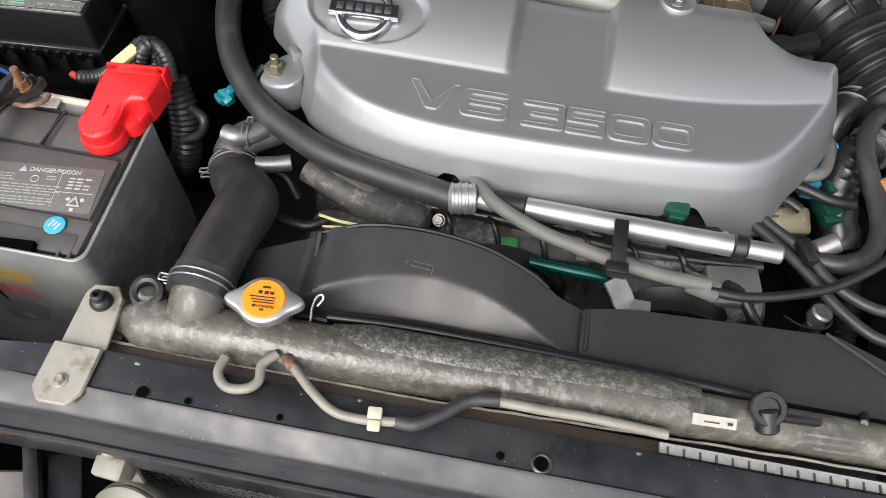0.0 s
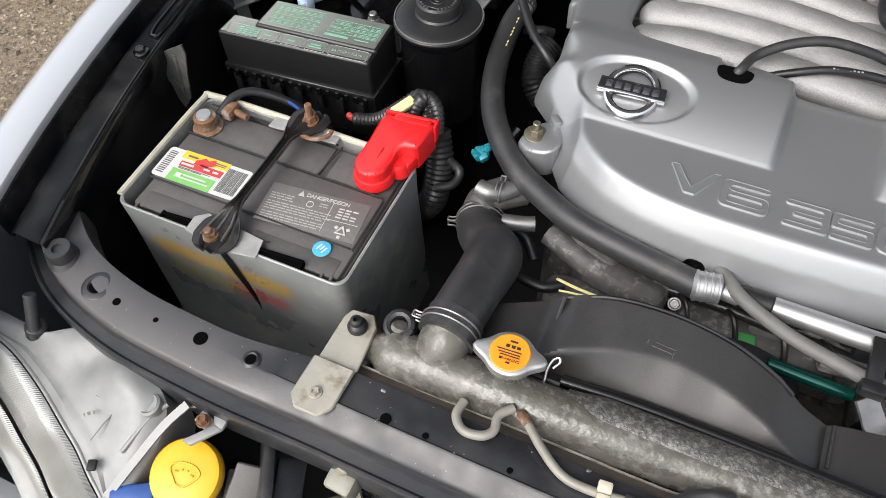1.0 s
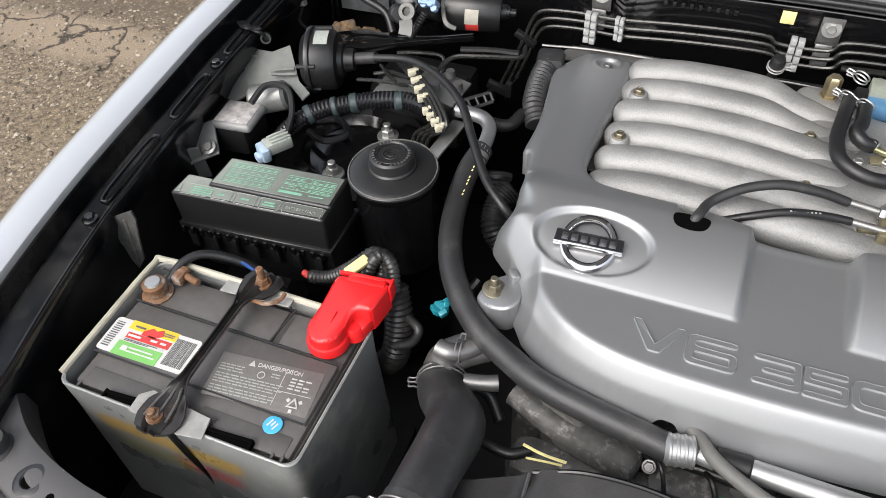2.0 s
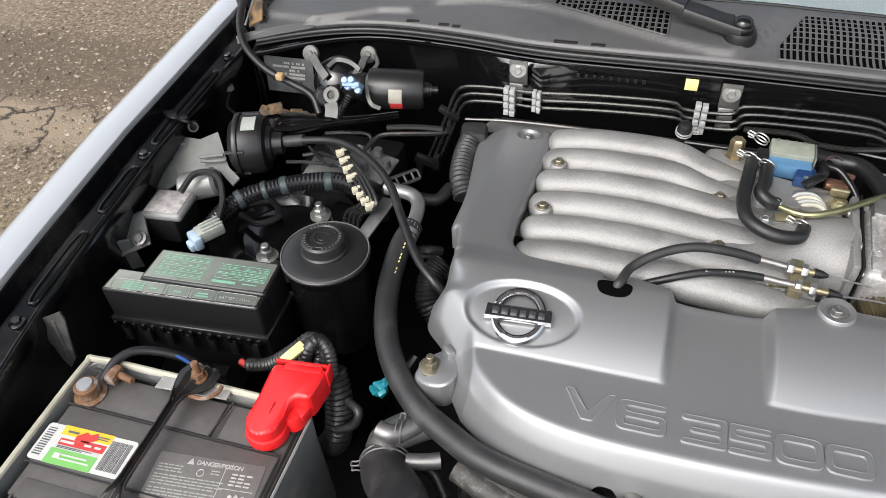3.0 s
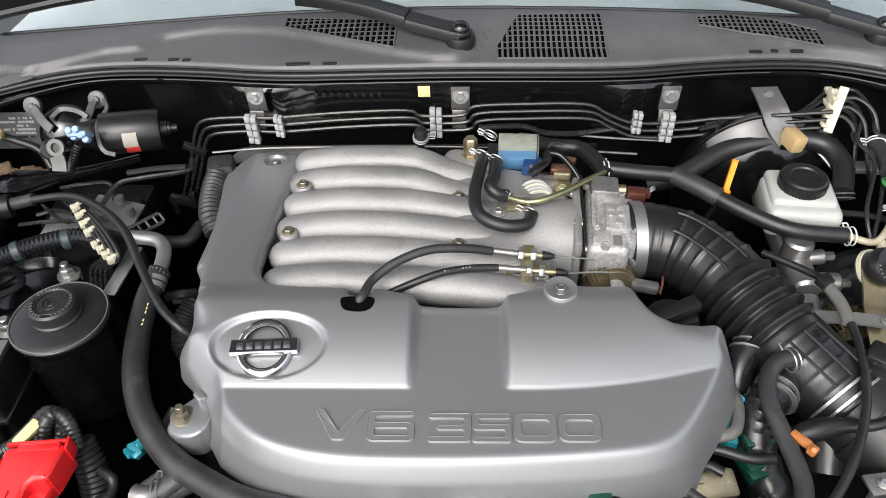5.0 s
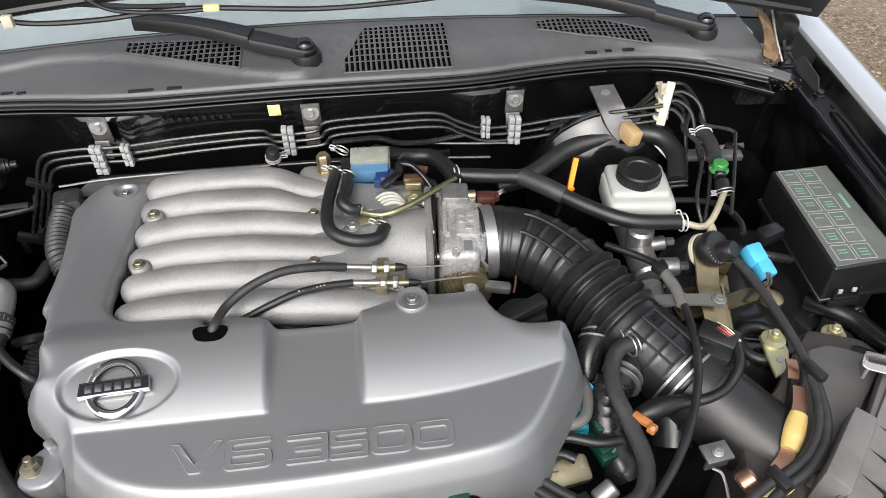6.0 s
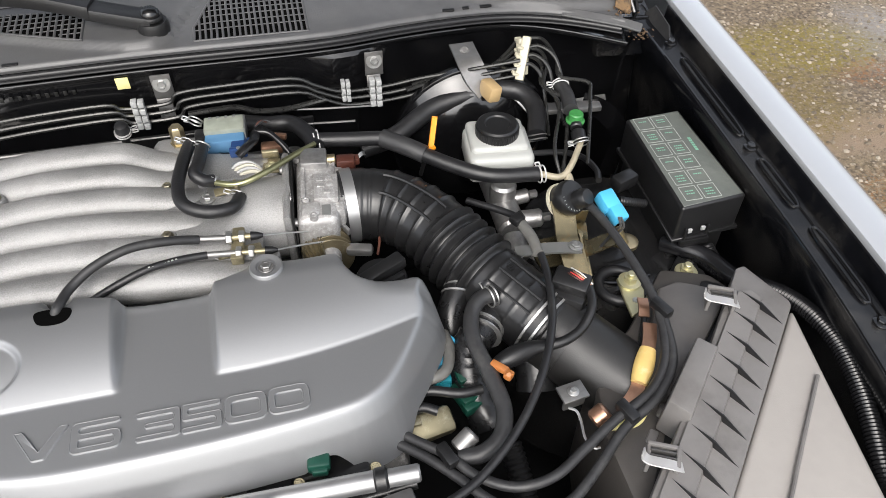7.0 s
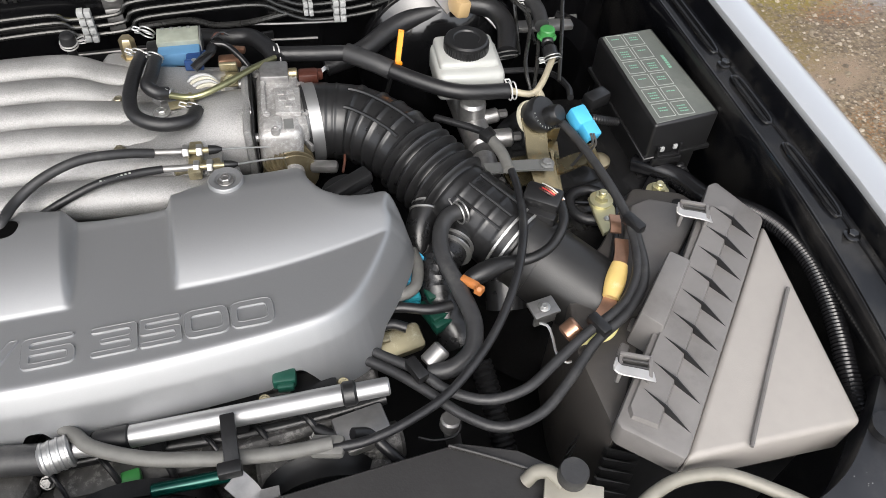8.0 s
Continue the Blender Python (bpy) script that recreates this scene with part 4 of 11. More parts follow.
# plain cabin shell behind the windscreen
for q in (-1, 1):
    rows = []
    for y in [1.34 + 0.16 * k for k in range(14)]:
        up = min(1.0, max(0.0, (y - 1.2) / 0.75)) * (1.0 if y < 3.2 else 0.92)
        x0 = 0.86
        rows.append([(MID + q * (x0 - 0.02), y, 0.42), (MID + q * x0, y, 0.62), (MID + q * x0, y, 0.95), (MID + q * (x0 - 0.03), y, 1.08), (MID + q * (x0 - 0.03 - 0.17 * up), y, 1.10 + 0.58 * up)])
    part("cabin_side", thick(grid_mesh(rows), 0.004), FENDER, body)
    for y in (0.72, 3.0):
        tyre = part("tyre", moved(lathe([(0.20, -0.10), (0.33, -0.11), (0.36, -0.09), (0.365, 0.0), (0.36, 0.09), (0.33, 0.11), (0.20, 0.10)], n=40), pose(MID + q * 0.72, y, 0.365, 0, 90, 0)), RUBBER, body)
        part("rim", moved(lathe([(0, -0.04), (0.19, -0.06), (0.21, -0.09), (0.21, 0.09), (0.19, 0.06), (0, 0.04)], n=36), pose(MID + q * 0.72, y, 0.365, 0, 90, 0)), STEEL, tyre)
rows = []
for k in range(13):
    y = 1.92 + 0.125 * k
    rows.append([(MID + x, y, 1.70 - 0.05 * (x / 0.69) ** 2 - 0.02 * max(0, k - 10)) for x in (-0.69, -0.5, -0.25, 0, 0.25, 0.5, 0.69)])
part("roof", thick(grid_mesh(rows), 0.004), FENDER, body)
part("tail", rbox((MID, 3.42, 1.05), (1.70, 0.03, 1.26), 0.01), FENDER, body)
part("cabin_floor", rbox((MID, 2.3, 0.46), (1.70, 2.3, 0.03), 0.01), DARK, body)

# bonnet held open on its rear hinges
HINGE, RISE = Vector((MID, 1.075, 1.125)), radians(60)
rows = []
for i in range(15):
    x = -0.77 + 0.11 * i
    row = []
    for k in range(12):
        d = 1.06 * k / 11
        bow = 0.085 * (1 - (x / 0.77) ** 2) + 0.03 * math.sin(math.pi * k / 11)
        row.append((MID + x * (1 - 0.06 * k / 11), HINGE.y - d * math.cos(RISE) + 0.3 * bow, HINGE.z + d * math.sin(RISE) + bow))
    rows.append(row)
bonnet = part("bonnet", thick(grid_mesh(rows), 0.012), DARK, body, "raised bonnet with dark underside")
part("bonnet_rear_frame", hose([(MID + x, HINGE.y - 0.006 + 0.0255 * (1 - (x / 0.77) ** 2), HINGE.z + 0.004 + 0.085 * (1 - (x / 0.77) ** 2)) for x in (-0.75, -0.5, -0.25, 0, 0.25, 0.5, 0.75)], 0.014, 10, 6, 0.7), BLACK, bonnet)

# front panel over the radiator
LINE = spline([(-0.682, 0.278, 0.976), (-0.643, 0.243, 0.977), (-0.588, 0.208, 0.979), (-0.51, 0.187, 0.981), (-0.42, 0.180, 0.984), (-0.30, 0.175, 0.986), (-0.1, 0.174, 0.987), (0.1, 0.175, 0.987), (0.32, 0.176, 0.986), (0.45, 0.181, 0.984), (0.55, 0.188, 0.981), (0.628, 0.209, 0.979), (0.683, 0.244, 0.977), (0.73, 0.286, 0.976), (0.765, 0.32, 0.975)], 10)
rows, lower = [], []
for i, p in enumerate(LINE):
    t = (LINE[min(i + 1, len(LINE) - 1)] - LINE[max(i - 1, 0)]).normalized()
    back = Vector((-t.y, t.x, 0)).normalized()
    c = float(1 - smooth(0.30, 0.44, abs(p.x - MID)))
    k, v = 0.56 + 0.44 * c, -0.0015 - 0.0065 * c
    g = 0.006 * c
    sec = [(0.034 * k, -0.05), (0.034 * k, -0.004), (0.0335 * k, 0.0006), (0.032 * k, 0.0012), (0.003, 0.0014), (0.0012, 0.0014 + 0.0028 * c), (-0.0012, 0.0014 + 0.0022 * c), (-0.0225 + g, v), (-0.0245 + g, v - 0.0012), (-0.0256 + g, v - 0.0035), (-0.0262 + g, v - 0.009)]
    rows.append([tuple(p + back * u + Vector((0, 0, v))) for u, v in sec])
    # sunk channel and rolled flange along the front
    d = -0.0205 - 0.004 * c
    sec = [(-0.0258 + g, v - 0.007), (-0.0270 + g, d + 0.0020), (-0.0285 + g, d), (-0.0375 + g, d - 0.0008), (-0.0388 + g, d + 0.0006), (-0.0402 + g, d + 0.0022), (-0.0422 + g, d + 0.0022), (-0.0434 + g, d + 0.0004), (-0.0438 + g, d - 0.004), (-0.0440 + g, -0.060)]
    lower.append([tuple(p + back * u + Vector((0, 0, v))) for u, v in sec])
support = part("front_panel", thick(grid_mesh(rows), 0.0014), SUPPORT_DUST, body, "dusty blue-black front crossmember over the radiator")
part("front_flange", thick(grid_mesh(lower), 0.0014), SUPPORT, body, "blue-black channel and rolled front flange")


def hole_at(p, r, rim=0.0):
    x, y, z = p
    # black disc on the panel paints the shade of a hole
    bm = lathe([(0, 0.0004), (r, 0.0006), (r + 0.0006, 0.0)], (x, y, z), 18)
    part("hole_shade_disc", bm, HOLE_SHADE, support)
    if rim:
        part("hole_rim", lathe([(r, 0.0), (r + 0.0015, 0.0016), (r + rim, 0.0012), (r + rim + 0.002, 0.0)], (x, y, z), 22), SUPPORT, support)


for p, r, rim in (((-0.550, 0.192, 0.980), 0.0085, 0.006), ((-0.424, 0.182, 0.986), 0.006, 0), ((-0.370, 0.182, 0.988), 0.0045, 0.002), ((-0.521, 0.184, 0.982), 0.0035, 0), ((-0.474, 0.182, 0.984), 0.002, 0), ((-0.238, 0.180, 0.990), 0.0042, 0), ((-0.202, 0.180, 0.990), 0.0022, 0), ((-0.130, 0.181, 0.990), 0.002, 0), ((0.039, 0.184, 0.990), 0.0026, 0), ((0.070, 0.184, 0.990), 0.0050, 0.0012), ((-0.634, 0.227, 0.976), 0.008, 0)):
    hole_at(p, r, rim)

# dark floor of the bay and closing panels
part("bay_floor", rbox((MID, 0.6, 0.50), (1.62, 1.2, 0.03), 0.005), DARK, body, "dark underside of the bay")
part("bumper_skin", rbox((MID, -0.02, 0.62), (1.5, 0.1, 0.5), 0.04), FENDER, body)

# ---- engine ----
engine = thing("engine", (0.0, 0.65, 0.45), "dirty cast aluminium six-cylinder engine block below its cover", "engine")
part("block", join(rbox((0.0, 0.70, 0.72), (0.40, 0.50, 0.34), 0.03), rbox((0.0, 0.42, 0.70), (0.34, 0.10, 0.30), 0.03)), DIRTY_CAST, engine)
part("front_bank_head", join(rbox((0.05, 0.485, 0.895), (0.42, 0.10, 0.06), 0.012, (-22, 0, 2)), rbox((0.12, 0.435, 0.915), (0.20, 0.028, 0.05), 0.008, (-30, 0, 3))), DIRTY_CAST, engine, "grimy grey cylinder head casting")
part("rear_bank_head", rbox((-0.02, 0.93, 0.9), (0.46, 0.10, 0.1), 0.012), DIRTY_CAST, engine)
part("front_casting", join(rbox((-0.099, 0.422, 0.930), (0.085, 0.035, 0.03), 0.01, (-15, 0, -14)), rbox((-0.135, 0.453, 0.935), (0.06, 0.05, 0.03), 0.012, (-10, 8, -20)), hose([(-0.188, 0.445, 0.940), (-0.140, 0.427, 0.935), (-0.093, 0.420, 0.930), (-0.061, 0.430, 0.930)], 0.013, 10)), DIRTY_CAST, engine, "grey dirty cast water outlet")
part("plate", rbox((0.159, 0.425, 0.925), (0.15, 0.05, 0.012), 0.004, (-35, 0, 4)), DIRTY_CAST, engine)
for p in ((0.125, 0.451, 0.945), (0.139, 0.410, 0.930), (0.202, 0.423, 0.940), (0.189, 0.406, 0.930), (0.047, 0.427, 0.935), (-0.049, 0.419, 0.930)):
    part("bolt", moved(bolt(0.0052, 0.007, 1.3), pose(*p, 35)), STEEL, engine)

# intake manifold: six runners into a plenum, then the throttle
manifold = thing("intake_manifold", (-0.05, 0.8, 0.95), "sand-cast aluminium intake manifold with six runners", "intake manifold")
for i in range(6):
    y = 0.692 + 0.0455 * i
    lx = -0.166
    rx = 0.10 if i < 4 else 0.06
    pts = [(lx - 0.020, y + 0.003, 0.994), (lx - 0.010, y + 0.003, 0.999), (lx + 0.012, y + 0.002, 1.005), (lx + 0.06, y + 0.001, 1.010), (lx + 0.14, y - 0.002, 1.009), (rx - 0.04, y - 0.006 - 0.003 * i, 1.003), (rx + 0.04, y - 0.012 - 0.006 * i, 0.992)]

    def nose(s, d):
        return 0.0222 * math.sqrt(max(0.02, 1 - max(0.0, 1 - d / 0.018) ** 2))
    part("runner", sweep(resample(spline(pts, 8), 0.0045), nose, 18, True, 0.92), CAST, manifold)
part("runner_web", rbox((-0.06, 0.805, 0.992), (0.23, 0.24, 0.012), 0.004), CAST, manifold)


def plenum():
    """The collector narrows from the six runners to the round throttle neck."""
    bm = bmesh.new()
    rings = []
    for k in range(25):
        s = (k - 6) / 18
        x = 0.035 + 0.148 * s
        e = float(smooth(0.15, 0.75, s))
        sink = 0.020 * float(smooth(0.12, -0.33, s))
        wy, hz = 0.112 * (1 - e) + 0.053 * e, 0.026 * (1 - e) + 0.050 * e
        cy, cz = 0.795 - 0.008 * e, 0.992 - 0.006 * e - sink
        p = 3.2 - 1.2 * e
        ring = []
        for a in (2 * math.pi * j / 36 for j in range(36)):
            c, q = math.cos(a), math.sin(a)
            ring.append(bm.verts.new((x, cy + wy * math.copysign(abs(c) ** (2 / p), c), cz + hz * math.copysign(abs(q) ** (2 / p), q))))
        rings.append(ring)
    for a, b in zip(rings, rings[1:]):
        for k in range(36):
            bm.faces.new((a[k], a[(k + 1) % 36], b[(k + 1) % 36], b[k]))
    bm.faces.new(rings[0])
    bm.faces.new(rings[-1])
    return bm


part("plenum", plenum(), CAST, manifold)
part("rear_pad", rbox((0.055, 0.915, 0.995), (0.085, 0.05, 0.05), 0.016, (0, 0, -6), 3), CAST, manifold)
part("raised_pad", rbox((0.125, 0.845, 1.018), (0.10, 0.06, 0.02), 0.008, (0, 4, -8), 3), CAST, manifold)
for p in ((0.176, 0.771, 1.028), (0.153, 0.706, 1.000)):
    part("cast_boss", lathe([(0, -0.02), (0.008, -0.02), (0.007, 0.003), (0.005, 0.005), (0, 0.005)], p, 14), CAST, manifold)
for p in ((-0.1635, 0.853, 1.0265), (-0.1667, 0.763, 1.0265), (0.036, 0.835, 1.0215), (0.037, 0.747, 1.0215)):
    boss = part("boss", lathe([(0.0, -0.02), (0.0125, -0.02), (0.0108, -0.005), (0.0095, -0.0035), (0.0, -0.0035)], p, 18), CAST, manifold)
    part("bolt", moved(bolt(0.0055, 0.006, 1.35), pose(p[0], p[1], p[2] - 0.004)), BOLT_OLD, boss)
part("small_boss", lathe([(0, -0.02), (0.008, -0.02), (0.008, -0.002), (0, -0.002)], (-0.022, 0.887, 1.020), 14), CAST, manifold)

throttle = part("throttle_body", join(rbox((0.2135, 0.785, 0.988), (0.050, 0.118, 0.080), 0.010, (0, 2, -5), 3), rbox((0.240, 0.787, 1.004), (0.018, 0.080, 0.036), 0.005, (0, 0, -5)), rod((0.218, 0.735, 0.985), (0.216, 0.70, 0.98), 0.014, 18), rbox((0.203, 0.746, 1.020), (0.024, 0.026, 0.022), 0.005, (0, 0, -5)), rbox((0.236, 0.752, 1.010), (0.016, 0.022, 0.03), 0.005)), OXIDE, manifold, "oxidised grey throttle body with brass plugs")
part("flange", rbox((0.1790, 0.790, 0.986), (0.010, 0.124, 0.100), 0.006, (0, 0, -4)), CAST, throttle)
part("gasket_line", rbox((0.1855, 0.790, 0.986), (0.0018, 0.126, 0.102), 0.0005, (0, 0, -4)), DARK, throttle)
part("smooth_block", rbox((0.2165, 0.834, 1.024), (0.034, 0.032, 0.028), 0.003, (0, 3, -5), 2), CAST_SMOOTH, throttle, "smooth pale machined block")
part("raised_panel", rbox((0.2255, 0.779, 1.0290), (0.029, 0.046, 0.007), 0.0012, (0, 3, -6)), OXIDE, throttle)
for dx, dy in ((-0.006, 0.013), (0.005, 0.013), (-0.006, 0.002), (0.005, 0.002), (0.0, -0.011)):
    part("cast_mark", rbox((0.2255 + dx, 0.779 + dy, 1.0332), (0.008, 0.0065, 0.0014), 0.0005, (0, 3, -6)), OXIDE, throttle)
# a darker block paints the shade of a pocket
part("cast_pocket", rbox((0.221, 0.742, 1.0262), (0.011, 0.018, 0.004), 0.001, (0, 0, -5)), GALV, throttle)
part("cast_rib", rbox((0.199, 0.795, 1.0290), (0.006, 0.060, 0.006), 0.0015, (0, 0, -5)), OXIDE, throttle)
for p in ((0.196, 0.846, 1.026), (0.238, 0.828, 1.024), (0.199, 0.760, 1.030), (0.242, 0.764, 1.022), (0.205, 0.731, 1.030)):
    part("cast_screw", lathe([(0, -0.004), (0.0052, -0.004), (0.0046, 0.0025), (0.0022, 0.0032), (0.0016, 0.0018), (0, 0.0018)], p, 14), OXIDE, throttle)
for p in ((0.1815, 0.826, 1.032), (0.1800, 0.768, 1.034), (0.1815, 0.738, 1.022)):
    part("flange_screw", rod((p[0] - 0.008, p[1], p[2] - 0.004), (p[0] + 0.005, p[1] - 0.001, p[2] - 0.004), 0.0052, 14), CAST_SMOOTH, throttle)
part("neck", rod((0.222, 0.789, 0.985), (0.262, 0.787, 0.985), 0.043, 30), STEEL, throttle)
for a, b in (((0.230, 0.836, 1.026), (0.2445, 0.835, 1.026)), ((0.246, 0.787, 1.016), (0.259, 0.784, 1.016))):
    part("brass_plug", rod(a, b, 0.0070, 16), BRASS, throttle)
part("sensor_plug", join(rbox((0.257, 0.833, 1.020), (0.024, 0.016, 0.017), 0.003, (0, 0, -6)), rbox((0.270, 0.836, 1.020), (0.010, 0.012, 0.010), 0.002)), AMBER, throttle)
for k in range(3):
    part("plug_wire", hose([(0.272, 0.834 + 0.003 * k, 1.021), (0.279, 0.838 + 0.003 * k, 1.024), (0.284, 0.846 + 0.003 * k, 1.018)], 0.0009, 5), ZINC, throttle)
# cable drum
DC = Vector((0.214, 0.738, 0.974))
DA = Vector((0.10, -1.0, 0.06)).normalized()
drum_ = part("cable_drum", moved(lathe([(0, 0.000), (0.0300, 0.000), (0.0306, 0.0008), (0.0300, 0.0016), (0.0268, 0.0022), (0.0268, 0.0070), (0.0300, 0.0076), (0.0306, 0.0084), (0.0300, 0.0092), (0.0215, 0.0098), (0.0215, 0.0190), (0.0300, 0.0196), (0.0306, 0.0204), (0.0300, 0.0212), (0.0268, 0.0218), (0.0268, 0.0266), (0.0300, 0.0272), (0.0306, 0.0280), (0.0300, 0.0288), (0.012, 0.0300), (0.012, 0.036), (0, 0.036)], n=56), along(DC, DC + DA)), DRUM_ZINC, throttle, "browned cable drum with two grooves")
part("drum_nut", moved(bolt(0.0070, 0.007, 1.4), along(DC + DA * 0.035, DC + DA)), YZINC, drum_)
part("spring_coil", loom([(0.191, 0.711, 0.985), (0.202, 0.713, 0.990), (0.212, 0.713, 0.992)], 0.016, 0.004, 0.2, 14), DRUM_ZINC, throttle)
part("stop_lever", rbox((0.253, 0.709, 0.985), (0.032, 0.014, 0.012), 0.004, (0, 0, -15)), STEEL, throttle)
part("drum_tab", rbox((0.241, 0.738, 0.995), (0.004, 0.016, 0.010), 0.001, (0, 0, 25)), CAST_SMOOTH, throttle)
part("red_wire", hose([(0.283, 0.760, 0.970), (0.281, 0.735, 0.970), (0.275, 0.716, 0.965)], 0.0016, 8), MAROON, throttle)

# accelerator cables with their bracket
linkage = thing("throttle_cable_bracket", (0.13, 0.69, 1.0), "yellow zinc bracket holding two throttle cables", "bracket")
part("plate", join(rbox((0.116, 0.710, 1.022), (0.014, 0.05, 0.012), 0.002, (0, 0, -5)), rbox((0.116, 0.711, 1.012), (0.05, 0.012, 0.006), 0.002, (0, 0, 4))), YZINC, linkage)
for a, b, c in ((((0.074, 0.716, 1.036)), ((0.105, 0.713, 1.034)), ((0.142, 0.711, 1.032))), (((0.081, 0.699, 1.026)), ((0.114, 0.695, 1.026)), ((0.158, 0.690, 1.026)))):
    part("ferrule", rod(a, b, 0.0038, 12), STEEL, linkage)
    m = along(b, c)
    for k in (0.0, 0.014):
        part("adjuster_nut", moved(lathe([(0, 0), (0.0072, 0), (0.0075, 0.001), (0.0075, 0.005), (0.007, 0.006), (0, 0.006)], n=6), m @ Matrix.Translation((0, 0, k))), ZINC, linkage)
    part("threaded_end", rod(b, Vector(b).lerp(Vector(c), 0.75), 0.0036, 10), YZINC, linkage)
    part("rubber_boot", moved(lathe([(0, 0), (0.0055, 0), (0.0045, 0.008), (0.002, 0.014), (0, 0.014)], n=12), along(Vector(b).lerp(Vector(c), 0.72), c)), BLACK, linkage)
for a, k in (((0.142, 0.711, 1.032), 0.0046), ((0.158, 0.690, 1.026), 0.0242)):
    c = DC + DA * k
    lay = [c + Vector((0.0272 * math.sin(w), 0, 0.0272 * math.cos(w))) for w in (0.0, 0.35, 0.7, 1.1, 1.5)]
    part("inner_wire", hose([a, Vector(a).lerp(lay[0], 0.55) + Vector((0, 0, 0.001)), *lay], 0.0011, 6), ZINC, linkage)
c1 = thing("throttle_cable", (-0.089, 0.658, 1.000), "black sheathed accelerator cable arching over the manifold", "cable", "throttle cables")
part("sheath", hose([(-0.069, 0.639, 1.028), (-0.066, 0.633, 1.040), (-0.062, 0.638, 1.046), (-0.053, 0.664, 1.044), (-0.027, 0.683, 1.052), (0.008, 0.697, 1.056), (0.047, 0.707, 1.048), (0.075, 0.715, 1.036)], 0.0051, 12), RUBBER_GREY, c1)
c2 = thing("throttle_cable", (-0.037, 0.691, 1.000), "black cruise cable with printed sheath above the manifold", "cable", "throttle cables")
part("sheath", hose([(-0.086, 0.662, 0.995), (-0.056, 0.666, 1.008), (-0.017, 0.672, 1.026), (0.020, 0.683, 1.034), (0.054, 0.694, 1.030), (0.082, 0.699, 1.026)], 0.0043, 12), RUBBER, c2)

for k in range(8):
    q = Vector((0.0225, 0.6838, 1.0339)).lerp(Vector((0.0500, 0.6928, 1.0307)), k / 7)
    if k != 3:
        part("printed_mark", rbox(q + Vector((0.0006, -0.0016, 0.0040)), (0.0022, 0.0016, 0.0005), 0.0001, (22, 6, 18)), PRINT_WHITE, c2)
# engine cover
OUT = [(-0.2475, 0.655), (-0.2555, 0.698), (-0.2645, 0.705), (-0.2665, 0.722), (-0.268, 0.78), (-0.28, 0.86), (-0.287, 0.912), (-0.274, 0.94), (-0.24, 0.957), (-0.20, 0.956), (-0.186, 0.944),
       (-0.184, 0.90), (-0.187, 0.82), (-0.190, 0.76), (-0.191, 0.716), (-0.186, 0.692), (-0.172, 0.675), (-0.15, 0.668), (-0.10, 0.664), (-0.082, 0.662), (-0.080, 0.650), (-0.068, 0.645), (-0.057, 0.650), (-0.055, 0.661),
       (-0.03, 0.654), (0.0, 0.646), (0.04, 0.644), (0.086, 0.646), (0.112, 0.657), (0.128, 0.668), (0.146, 0.672), (0.165, 0.668), (0.19, 0.666), (0.218, 0.667), (0.226, 0.658), (0.229, 0.640), (0.240, 0.622), (0.258, 0.613), (0.285, 0.612), (0.302, 0.613), (0.312, 0.606),
       (0.3205, 0.585), (0.316, 0.560), (0.295, 0.526), (0.272, 0.496), (0.25, 0.474), (0.222, 0.461), (0.18, 0.4545), (0.12, 0.4495), (0.06, 0.4465), (0.0, 0.4455), (-0.06, 0.4465), (-0.11, 0.453), (-0.150, 0.466), (-0.180, 0.486), (-0.203, 0.512), (-0.219, 0.541), (-0.236, 0.562), (-0.2515, 0.579), (-0.2560, 0.592), (-0.2520, 0.605), (-0.2455, 0.620)]


